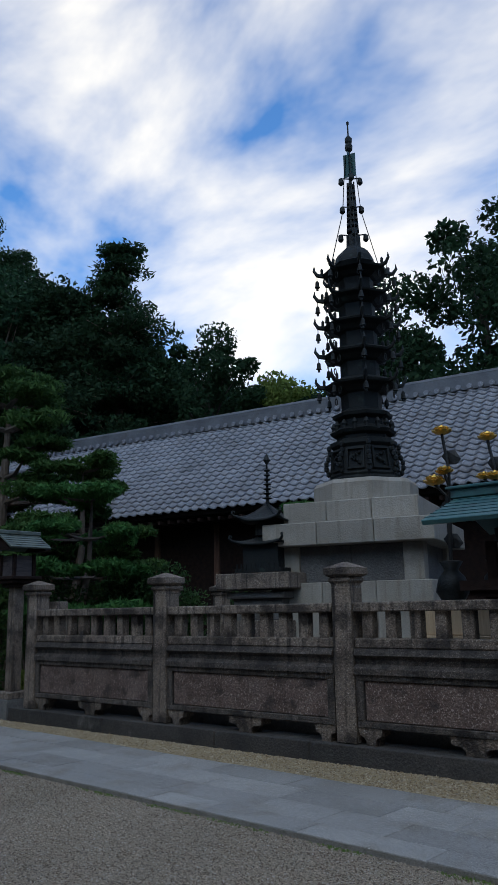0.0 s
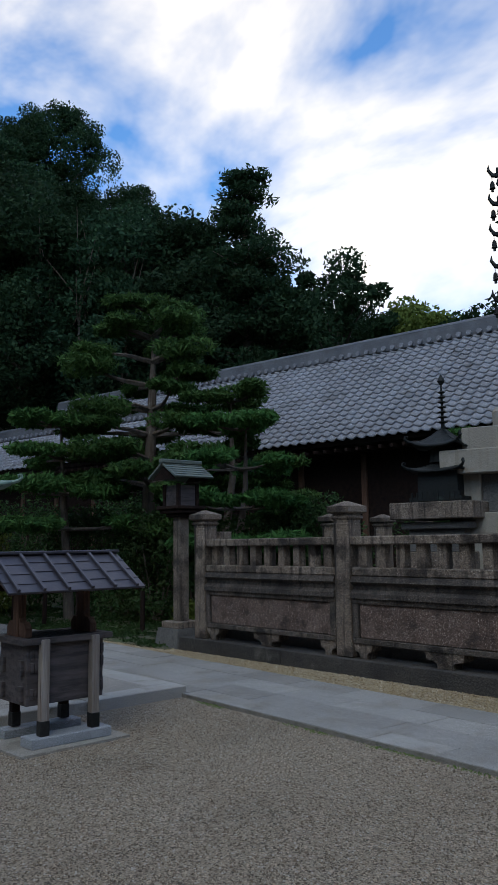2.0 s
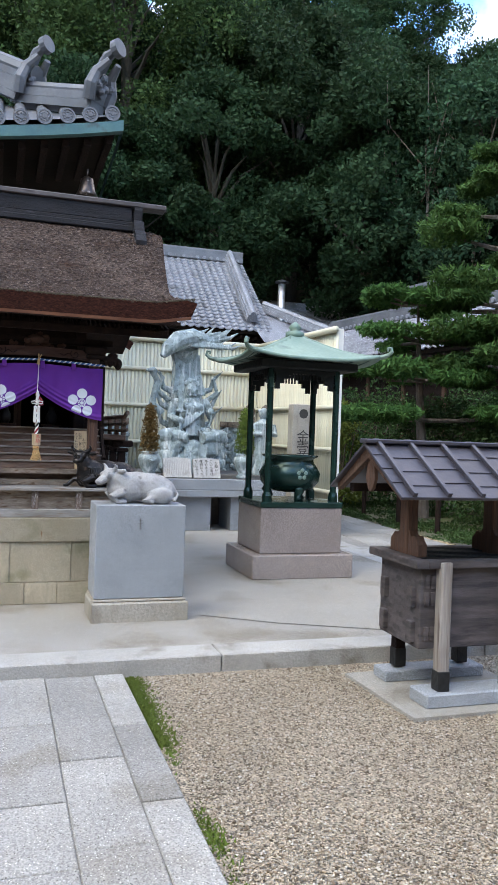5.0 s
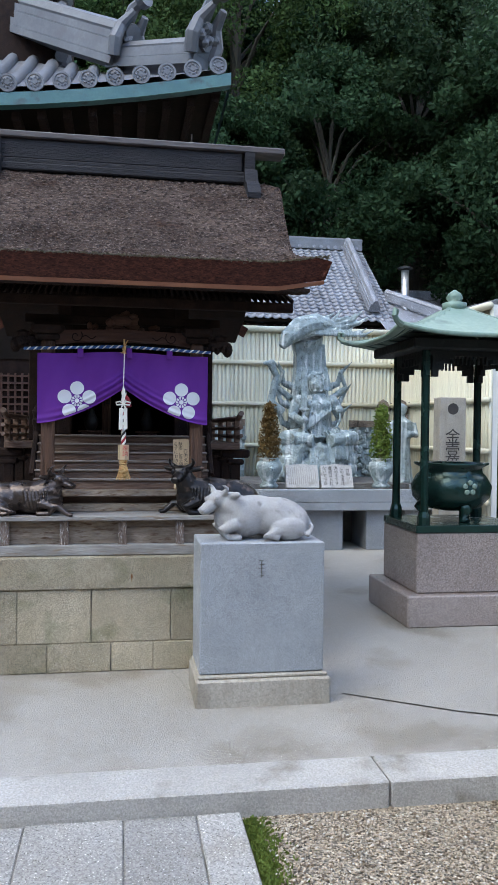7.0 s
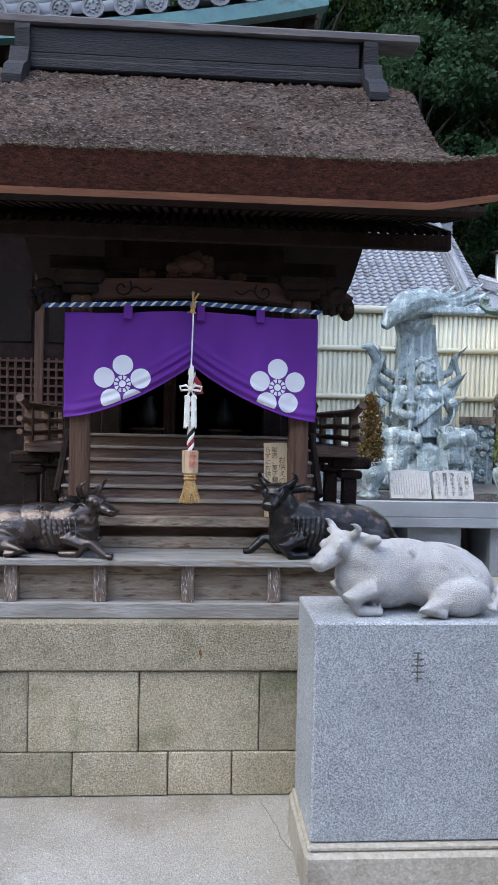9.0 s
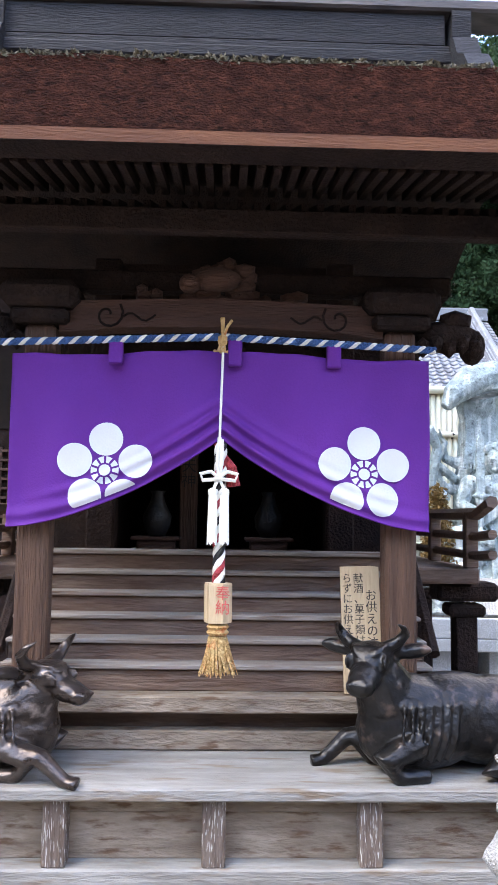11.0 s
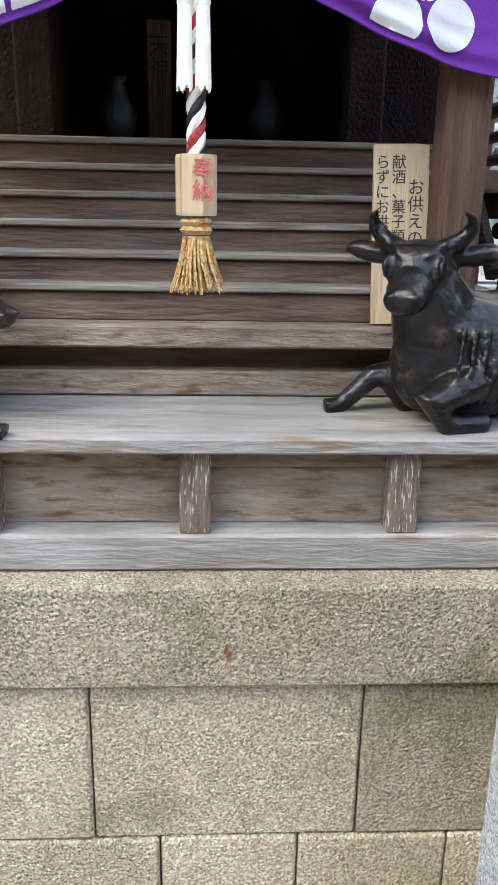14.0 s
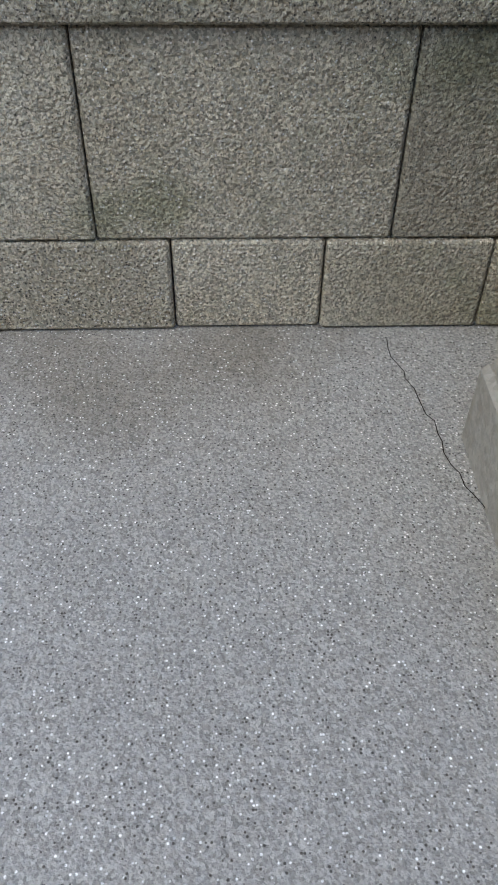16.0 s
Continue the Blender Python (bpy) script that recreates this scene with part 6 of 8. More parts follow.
def standing_statue(x, y, z, s, mat):
    bm = mesh()
    tube(bm, [(0, 0, 0), (0, 0, 0.1), (0, 0, 0.45), (0, 0, 0.8), (0, 0, 1.02), (0, 0, 1.1)], [0.22, 0.19, 0.15, 0.17, 0.19, 0.07], 12)
    blob(bm, (0.01, 0, 1.22), (0.1, 0.095, 0.12), 3)
    for k in range(16):
        a = k * 0.39
        blob(bm, (0.09 * math.cos(a) - 0.01, 0.09 * math.sin(a), 1.28), (0.03, 0.03, 0.03), 1)
        tube(bm, [(0.13 * math.cos(a), 0.13 * math.sin(a), 0.8), (0.16 * math.cos(a + 0.2), 0.16 * math.sin(a + 0.2), 0.4), (0.21 * math.cos(a), 0.21 * math.sin(a), 0.03)], 0.016, 5)
    for q in (-1, 1):
        tube(bm, [(0, q * 0.2, 1.0), (0.06, q * 0.24, 0.8), (0.18, q * 0.06, 0.82)], [0.07, 0.06, 0.045], 8)
    return sculpt("standing_statue", bm, mat, pose(x, y, z) @ Matrix.Diagonal((s, s, s, 1)), 0.02, "weathered stone attendant statue standing behind the trough", "statue", smooth=2)


standing_statue(-15.1, 4.6, 0.882, 0.82, VERDIGRIS)


def altar_jar(x, y, z, leaf, label):
    p = thing("planted_jar", pose(x, y, z), label, "plant pot", "jars on the trough")
    bm = mesh()
    lathe(bm, [(0.10, 0), (0.12, 0.03), (0.08, 0.07), (0.13, 0.16), (0.165, 0.25), (0.15, 0.32), (0.11, 0.34), (0.14, 0.37), (0.13, 0.375), (0.10, 0.35)], 20)
    part("jar", bm, VERDIGRIS, p, "mottled bronze jar", True)
    bm = mesh()
    blob(bm, (0.16, 0, 0.24), (0.02, 0.035, 0.035), 1)
    part("badge", bm, VERDIGRIS, p)
    rng = np.random.default_rng(int(y * 100))
    cl = []
    for k in range(34):
        t = k / 34
        r = 0.15 * (1 - t ** 1.6) + 0.02
        a = k * 2.4
        cl.append((r * 0.6 * math.cos(a), r * 0.6 * math.sin(a), 0.4 + 0.62 * t, 0.06, 0.06, 0.09))
    v, f = leaf_cloud(rng, cl, 60, 0.022, 2.4)
    quads("foliage", v, f, leaf, p)
    bm = mesh()
    tube(bm, [(0, 0, 0.33), (0.01, 0.01, 0.9)], [0.015, 0.005], 5)
    part("stem", bm, BARK, p)
    return p


altar_jar(-14.30, 2.60, 0.868, LEAF_BROWN, "bronze jar holding a browning clipped conifer")
altar_jar(-14.30, 4.05, 0.868, LEAF_CONIFER, "bronze jar holding a bright green conifer")
for y0, y1, m_, lines in ((2.80, 3.22, "plain", ()), (3.25, 3.66, "text", ("お願い", "この水溝は", "浄め水です", "賽銭は入れ", "ないで下さ"))):
    b = thing("book_stand", pose(AX - 0.22, (y0 + y1) / 2, 0.868) @ pose(0, 0, 0, 0, -22, 0), "open white stone book with engraved lines on the trough" if m_ == "plain" else "white notice slab with black writing on the trough", "notice")
    w = (y1 - y0) / 2
    bm = mesh()
    prism(bm, [(-w, 0), (w, 0), (w * 0.97, 0.29), (0, 0.31), (-w * 0.97, 0.29)], "x", -0.03, 0.03)
    part("slab", bm, WHITE_STONE, b)
    bpy.context.view_layer.update()
    if m_ == "plain":
        for k in range(14):
            bm = mesh()
            y = -w + 0.04 + k * (2 * w - 0.08) / 13
            box(bm, 0.029, 0.0315, y - 0.004, y + 0.004, 0.04, 0.27 - 0.02 * (k % 3))
            part("engraved_line", bm, KERB, b)
    else:
        for k, t in enumerate(lines):
            letters(t, 0.052, b.matrix_world @ pose(0.0312, w - 0.06 - k * 0.075, 0.235 - 0.03 * (k == 0), 90, 0, 90), INK, b, spacing=0.95)

# ---- stone fence with reliefs and an inscribed pillar behind the trough ----
for y in (2.0, 4.75, 5.05):
    p = thing("stone_post", pose(-16.3, y, 0.1), "grey stone post with a rounded bud top", "post", "posts behind the trough")
    bm = mesh()
    box(bm, -0.08, 0.08, -0.08, 0.08, 0, 1.75, 0.01)
    lathe(bm, [(0.06, 1.75), (0.09, 1.8), (0.1, 1.87), (0.07, 1.94), (0.01, 1.98)], 12)
    part("shaft", bm, OLD_STONE, p)
for y0, y1 in ((4.22, 4.66), (4.84, 4.96), (2.1, 2.6)):
    p = thing("relief_screen", pose(-16.3, 0, 0.1), "stone screen carved with openwork relief", "screen", "screens behind the trough")
    bm = mesh()
    box(bm, -0.05, 0.05, y0, y1, 0, 0.75)
    box(bm, -0.05, 0.05, y0, y1, 1.55, 1.65)
    part("frame", bm, OLD_STONE, p)
    bm = mesh()
    for k in range(40):
        blob(bm, (0.02, random.uniform(y0, y1), random.uniform(0.78, 1.55)), (0.04, 0.05, 0.05), 1)
    box(bm, -0.03, 0.0, y0, y1, 0.75, 1.55)
    part("relief", bm, VERDIGRIS, p)
pil = thing("inscribed_pillar", pose(-13.88, 4.78, PLAT_Z), "pale stone donor pillar with black characters", "pillar")
bm = mesh()
box(bm, -0.10, 0.10, -0.17, 0.17, 0, 1.9, 0.01)
part("shaft", bm, PALE_STONE, pil)
letters("金壹億圓", 0.2, pose(-13.778, 4.78, 1.46, 90, 0, 90), INK, pil, spacing=0.85)
bm = mesh()
lathe(bm, [(0.07, -0.002), (0.07, 0.002)], 16)
bmesh.ops.transform(bm, matrix=pose(0.1, 0, 1.76, 0, 90, 0), verts=bm.verts)
part("round_mark", bm, INK, pil)

# ---- bamboo wall ----
def bamboo_wall(name, a, b, z1, label):
    w = setting(name, label, "wall")
    a, b = Vector(a), Vector(b)
    d = (b - a)
    n = d.normalized()
    out_ = Vector((n.y, -n.x))
    if out_.x + 0.2 * -out_.y < 0:
        out_ = -out_
    L = d.length
    yaw = math.degrees(math.atan2(n.y, n.x))
    m = pose(a.x, a.y, 0, 0, 0, yaw)
    bm = mesh()
    s = 1 if (m.to_3x3() @ Vector((0, 1, 0))).dot(Vector((out_.x, out_.y, 0))) > 0 else -1
    box(bm, 0, L, -0.05, 0.05, 0, z1, 0, m)
    part("board", bm, PLASTER, w)
    k = 0.03
    proto = None
    while k < L:
        if proto is None:
            bm = mesh()
            tube(bm, [(0, 0, 0.05), (0, 0, z1)], 0.03, 6)
            ob = part("bamboo_cane", bm, BAMBOO, w, smooth=True)
            proto = ob.data
        else:
            ob = new("bamboo_cane", proto)
            ob.parent = w
        ob.matrix_world = m @ Matrix.Translation((k, s * 0.055, 0))
        k += 0.066 if L < 4 else 0.085
    for z in (0.7, 1.35, 2.0, 2.65, z1 - 0.02):
        bm = mesh()
        tube(bm, [m @ Vector((-0.05, s * 0.11, z)), m @ Vector((L + 0.05, s * 0.11, z))], 0.05 if z > 3 else 0.035, 8)
        part("bamboo_rail", bm, BAMBOO, w, smooth=True)
        q = 0.7
        while q < L:
            bm = mesh()
            tube(bm, [m @ Vector((q, s * 0.05, z - 0.05)), m @ Vector((q, s * 0.155, z)), m @ Vector((q, s * 0.05, z + 0.05))], 0.012, 5)
            part("tie", bm, IRON, w)
            q += 1.6
    return w


bamboo_wall("wall_bamboo_long", (-17.0, 1.2), (-17.0, 5.17), 3.2, "cream bamboo-faced wall with horizontal bamboo rails")
bamboo_wall("wall_bamboo_return", (-17.0, 5.19), (-14.0, 5.43), 3.2, "cream bamboo-faced return wall")

# ---- tiled roofs ----
def pantile_field(name, length, slope_len, pitch, m, parent, tile=0.29, course=0.26, label=""):
    """Wavy grey tiles in stepped courses: local u along the eave, rising along +v at the pitch. One joined field of many hundreds of tiles."""
    nu, nv = int(length / tile), int(slope_len / course)
    prof = [(0.0, 0.035), (0.14, 0.055), (0.28, 0.035), (0.45, 0.0), (0.7, -0.012), (0.95, 0.015)]
    us, hs = [], []
    for i in range(nu):
        for a, h in prof:
            us.append((i + a) * tile)
            hs.append(h)
    us, hs = np.array(us), np.array(hs)
    rng = np.random.default_rng(3)
    vs, fs = [], []
    cp, sp = math.cos(pitch), math.sin(pitch)
    n = len(us)
    for j in range(nv):
        for dv, lift in ((-0.03, 0.045), (course, 0.0)):
            w = j * course + dv
            hh = hs + lift + rng.normal(0, 0.003, n)
            vs.append(np.stack([us, w * cp - hh * sp, w * sp + hh * cp], 1))
        w = j * course - 0.03
        hh = hs + 0.012
        vs.append(np.stack([us, w * cp - hh * sp, w * sp + hh * cp], 1))
        base_ = j * 3 * n
        k = np.arange(n - 1)
        fs.append(np.stack([base_ + k, base_ + k + 1, base_ + n + k + 1, base_ + n + k], 1))
        fs.append(np.stack([base_ + 2 * n + k, base_ + 2 * n + k + 1, base_ + k + 1, base_ + k], 1))
    ob = quads(name, np.concatenate(vs), np.concatenate(fs), TILE, parent, label=label)
    ob["kind"] = "stuff"
    ob.matrix_basis = m
    return ob


def ridge_run(bm, a, b, w, h, cap=0.09):
    """Layered ridge tiles from a to b with a round capping."""
    a, b = Vector(a), Vector(b)
    d = (b - a)
    L = d.length
    yaw = math.atan2(d.y, d.x)
    tilt = math.atan2(d.z, math.hypot(d.x, d.y))
    m = Matrix.Translation(a) @ Matrix.Rotation(yaw, 4, "Z") @ Matrix.Rotation(-tilt, 4, "Y")
    layers = max(2, int(h / 0.09))
    for k in range(layers):
        ww = w * (1 - 0.1 * k) + (0.03 if k % 2 else 0)
        box(bm, 0, L, -ww / 2, ww / 2, k * h / layers + 0.004, (k + 1) * h / layers, 0, m)
    tube(bm, [m @ Vector((-0.05, 0, h + cap * 0.4)), m @ Vector((L + 0.05, 0, h + cap * 0.4))], cap, 8)
    return bm


def tiled_house(name, m, length, depth, eave_z, ridge_z, label, walls=True, wall_in=1.0):
    """A long gabled house with a pantile roof: local x along the ridge, its seen slope towards -y."""
    h = thing(name, m, label, "building")
    bpy.context.view_layer.update()
    pitch = math.atan2(ridge_z - eave_z, depth)
    sl = math.hypot(depth, ridge_z - eave_z)
    # Roof deck in near-black, so shade below the tiles is coloured in.
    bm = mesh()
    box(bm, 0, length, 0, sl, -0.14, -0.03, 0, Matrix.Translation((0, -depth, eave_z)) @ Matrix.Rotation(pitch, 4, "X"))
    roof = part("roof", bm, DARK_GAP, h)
    pantile_field("tiles", length, sl, pitch, Matrix.Translation((0, -depth, eave_z)), roof, label="rows of grey wavy clay tiles")
    bm = mesh()
    box(bm, 0, length, 0, sl, -0.1, 0.0, 0, Matrix.Translation((0, depth, eave_z)) @ Matrix.Rotation(math.pi, 4, "Z") @ Matrix.Translation((-length, 0, 0)) @ Matrix.Rotation(pitch, 4, "X"))
    part("back_slope", bm, TILE, roof)
    bm = mesh()
    ridge_run(bm, (0, 0, ridge_z - 0.06), (length, 0, ridge_z - 0.06), 0.4, 0.4, 0.09)
    ridge = part("ridge", bm, TILE_DARK, roof, "layered ridge with round tile ends")
    bm = mesh()
    k = 0.15
    while k < length:
        lathe(bm, [(0.075, -0.03), (0.075, 0.03)], 8, (0, 0, 0))
        bmesh.ops.transform(bm, matrix=pose(k, -0.23, ridge_z + 0.02, 90, 0, 0), verts=bm.verts[-16:])
        k += 0.3
    ends = part("ridge_end_tiles", bm, TILE, ridge)
    ends["kind"] = "stuff"
    bm = mesh()
    k = 0.1
    while k < length:
        box(bm, k - 0.035, k + 0.035, -depth + 0.02, -depth + wall_in, 0, 0.09, 0, Matrix.Translation((0, 0, eave_z - 0.28)))
        k += 0.32
    raft = part("rafter_row", bm, WOOD_DARK, roof)
    raft["kind"] = "stuff"
    if walls:
        # Wall below the eave: its shade is painted by the near-black wood.
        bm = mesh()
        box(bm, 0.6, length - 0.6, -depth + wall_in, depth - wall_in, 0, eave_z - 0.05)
        part("wall", bm, WOOD_DARK, h, "dark timber wall, eave shade put into its colour")
        k = 1.0
        while k < length - 1:
            bm = mesh()
            box(bm, k - 0.08, k + 0.08, -depth + wall_in - 0.06, -depth + wall_in - 0.002, 0, eave_z - 0.06)
            part("wall_post", bm, WOOD_POST, h)
            k += 2.0
    return h


YAW = 8.6
c, s = math.cos(radians(YAW)), math.sin(radians(YAW))
tiled_house("long_hall", pose(-15.6 - 16 * c, 18.5 - 16 * s, 0, 0, 0, YAW), 34, 4.1, 4.1, 7.3, "long low temple hall with a grey tiled roof")
tiled_house("annex", pose(-33.0, 13.6, 0, 0, 0, YAW), 11.5, 2.6, 4.25, 5.9, "lower tiled annex behind the pines")
tiled_house("rear_house", pose(-36.2, -4, 0, 0, 0, 90) , 14.5, 4.6, 5.5, 9.1, "two-storey house with a pale grey tiled roof", wall_in=0.9).matrix_world = pose(-36.2, -4.0, 0, 0, 0, 90)
rh = thing("rear_wing", pose(-40, 9, 0, 0, 0, 90), "further tiled wing beyond the bamboo wall", "building")
bpy.context.view_layer.update()
bm = mesh()
box(bm, 0, 16, -3.4, 3.4, 0, 6.4)
part("wall", bm, WOOD_DARK, rh)
pitch = math.atan2(1.8, 4.2)
bm = mesh()
box(bm, -0.3, 16.3, 0, 4.55, -0.14, -0.03, 0, Matrix.Translation((0, -4.2, 6.1)) @ Matrix.Rotation(pitch, 4, "X"))
rr = part("roof", bm, DARK_GAP, rh)
pantile_field("tiles", 16.5, 4.5, pitch, Matrix.Translation((-0.2, -4.2, 6.1)), rr)
bm = mesh()
ridge_run(bm, (-0.3, 0, 7.85), (16.3, 0, 7.85), 0.4, 0.3)
part("ridge", bm, TILE, rh)
# descending ridges and the low skirt roof at the gable end of the rear house
sk = thing("gable_ridges", Matrix(), "descending ridge tiles and skirt roof of the rear house", "roof")
bm = mesh()
ridge_run(bm, (-31.9, 9.7, 5.9), (-36.2, 9.9, 9.15), 0.42, 0.3, 0.12)
part("descending_ridge", bm, TILE, sk)
bm = mesh()
ridge_run(bm, (-30.6, 13.2, 5.1), (-33.4, 10.6, 6.6), 0.4, 0.25, 0.12)
part("hip_ridge", bm, TILE, sk)
bm = mesh()
vs = [bm.verts.new(p) for p in ((-30.6, 9.8, 5.0), (-30.6, 13.4, 5.0), (-36.0, 13.4, 5.0), (-33.4, 10.4, 6.55), (-33.4, 9.8, 6.55))]
bm.faces.new((vs[0], vs[1], vs[3], vs[4]))
bm.faces.new((vs[1], vs[2], vs[3]))
part("skirt_roof", bm, TILE, sk)
bm = mesh()
box(bm, -35.8, -31.6, 10.3, 12.4, 0, 5.0)
part("skirt_wall", bm, PLASTER, sk)
flue = thing("flue", pose(-35.0, 12.0, 5.0), "steel flue pipe with a dark cowl", "chimney")
bm = mesh()
tube(bm, [(0, 0, 0), (0, 0, 3.1)], 0.16, 10)
part("pipe", bm, STEEL, flue, smooth=True)
bm = mesh()
lathe(bm, [(0.3, 3.15), (0.3, 3.2), (0.05, 3.3)], 12)
part("cowl", bm, IRON, flue)


# ---- the great hall behind the shrine: front slope, gutter and upturned corner ----
HX, HY, HZ = -14.35, 2.02, 5.45
hall = thing("great_hall", pose(0, 0, 0), "large temple hall with heavy round-tiled roof and upswept corner", "building")


def eave_z(y):
    return HZ + 0.58 * max(0.0, (y - HY + 5.5) / 5.5) ** 2.2


def slope_at(y, d):
    """A place on the front slope, d metres in from the eave."""
    k = max(0.0, 1 - d / 4.5)
    return Vector((HX - d, y, HZ + (eave_z(y) - HZ) * k + 0.55 * d + 0.02 * d * d))


bm = mesh()
ny, nd = 40, 10
rows = []
for j in range(ny + 1):
    y = -14 + (HY + 14) * j / ny
    rows.append([bm.verts.new(slope_at(min(y, HY - 0), 7.0 * i / nd) if y <= HY - 7.0 * i / nd else slope_at(HY - 7.0 * i / nd, 7.0 * i / nd)) for i in range(nd + 1)])
for j in range(ny):
    for i in range(nd):
        try:
            bm.faces.new((rows[j][i], rows[j + 1][i], rows[j + 1][i + 1], rows[j][i + 1]))
        except ValueError:
            pass
hroof = part("roof", bm, TILE_DARK, hall, "grey tiled front slope")
y = -13.9
while y < HY - 0.1:
    dmax = min(7.0, HY - y)
    bm = mesh()
    pts = [slope_at(y, dmax * i / 9) + Vector((0.04 if i == 0 else 0, 0, 0.02)) for i in range(10)]
    tube(bm, pts, 0.085, 8)
    part("round_tile_row", bm, TILE_DARK, hroof, smooth=True)
    if y > -6:
        bm = mesh()
        e = pts[0]
        lathe(bm, [(0.11, 0), (0.11, 0.03), (0.085, 0.03), (0.08, 0.018), (0.03, 0.018), (0.028, 0.03)], 14)
        for q in range(8):
            a = q * math.pi / 4
            blob(bm, (0.055 * math.cos(a), 0.055 * math.sin(a), 0.02), (0.016, 0.016, 0.012), 1)
        bmesh.ops.transform(bm, matrix=Matrix.Translation(e) @ Matrix.Rotation(radians(90), 4, "Y"), verts=bm.verts)
        part("end_disc", bm, TILE_DARK, hroof, "round tile end with a flower mark")
    y += 0.31
# right slope, seen on edge
bm = mesh()
n = 12
a_ = [bm.verts.new(slope_at(HY - 7.0 * i / n, 7.0 * i / n)) for i in range(n + 1)]
b_ = [bm.verts.new((HX - 7.0 - 7 * i / n * 0 - 3, HY - 7.0 * i / n, slope_at(HY - 7.0 * i / n, 7.0 * i / n).z - (0.5 if i == 0 else 0.2))) for i in range(n + 1)]
for i in range(n):
    bm.faces.new((a_[i], a_[i + 1], b_[i + 1], b_[i]))
part("side_slope", bm, TILE, hall)
bm = mesh()
pts = [Vector((HX + 0.06, y, eave_z(y) - 0.09)) for y in np.linspace(-14, HY + 0.05, 30)]
for p, q in zip(pts, pts[1:]):
    vs = [bm.verts.new(v) for v in (p, q, q - Vector((0, 0, 0.15)), p - Vector((0, 0, 0.15)), p - Vector((0.14, 0, 0)), q - Vector((0.14, 0, 0)), q - Vector((0.14, 0, 0.15)), p - Vector((0.14, 0, 0.15)))]
    for f_ in ((0, 3, 2, 1), (3, 7, 6, 2), (0, 1, 5, 4)):
        bm.faces.new([vs[k] for k in f_])
bmesh.ops.remove_doubles(bm, verts=bm.verts, dist=0.0005)
part("gutter", bm, COPPER_TEAL, hall, "verdigris copper gutter along the eave")
bm = mesh()
pts = [Vector((x, HY + 0.05, eave_z(HY) - 0.1 - 0.5 * min(1, (HX - x) / 5))) for x in np.linspace(HX + 0.06, -24, 12)]
for p, q in zip(pts, pts[1:]):
    vs = [bm.verts.new(v) for v in (p, q, q - Vector((0, 0, 0.15)), p - Vector((0, 0, 0.15)))]
    bm.faces.new(vs)
part("side_gutter", bm, COPPER_TEAL, hall)
# hip ridge with two finned ornaments
bm = mesh()
ridge_run(bm, slope_at(HY - 0.3, 0.3) + Vector((0, 0, 0.05)), slope_at(HY - 1.4, 1.4) + Vector((0, 0, 0.03)), 0.3, 0.24, 0.1)
ridge_run(bm, slope_at(HY - 1.3, 1.3) + Vector((0, 0, 0.06)), slope_at(HY - 6.5, 6.5) + Vector((0, 0, 0.2)), 0.42, 0.42, 0.13)
part("hip_ridge", bm, TILE_DARK, hall, "layered hip ridge")
for d in (0.35, 1.3):
    o = slope_at(HY - d, d)
    bm = mesh()
    m = Matrix.Translation(o + Vector((0.06, 0.06, 0.15))) @ Matrix.Rotation(radians(45), 4, "Z")
    for q in ([(0, -0.2, 0.0), (0.06, -0.24, 0.2), (0.1, -0.16, 0.4), (0.28, -0.1, 0.55)], [(0, 0.2, 0.0), (0.06, 0.24, 0.2), (0.1, 0.16, 0.4), (0.28, 0.1, 0.55)], [(0, 0, 0.1), (0.02, 0, 0.45), (0.16, 0, 0.66), (0.34, 0, 0.74)]):
        tube(bm, [m @ Vector(p) for p in q], [0.09, 0.09, 0.08, 0.05], 8)
    for k in range(9):
        blob(bm, m @ Vector((0.1, random.uniform(-0.17, 0.17), random.uniform(0.0, 0.42))), (0.07, 0.07, 0.07), 1)
    lathe(bm, [(0.13, -0.05), (0.13, 0.05)], 14, (0, 0, 0))
    bmesh.ops.transform(bm, matrix=m @ Matrix.Translation((0.34, 0, 0.74)) @ Matrix.Rotation(radians(80), 4, "Y"), verts=bm.verts[-28:])
    part("ridge_ornament", bm, TILE_DARK, hall, "demon-face ridge ornament with curled fins")
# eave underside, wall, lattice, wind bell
# Soffit sheet: the deep eave shade is its own near-black colour.
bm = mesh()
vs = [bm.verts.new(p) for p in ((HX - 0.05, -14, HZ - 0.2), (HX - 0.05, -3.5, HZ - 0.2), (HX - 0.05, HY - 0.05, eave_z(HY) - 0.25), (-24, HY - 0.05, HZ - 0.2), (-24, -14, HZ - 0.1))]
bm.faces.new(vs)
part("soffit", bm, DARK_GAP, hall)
me = None
y = -8.0
while y < HY - 0.1:
    bm = mesh()
    zz = eave_z(y) - 0.34
    box(bm, -16.2, HX - 0.15, y - 0.05, y + 0.05, zz, zz + 0.1)
    part("rafter", bm, WOOD_DARK, hall)
    y += 0.3
bm = mesh()
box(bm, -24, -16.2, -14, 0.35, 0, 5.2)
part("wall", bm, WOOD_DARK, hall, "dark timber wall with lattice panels")
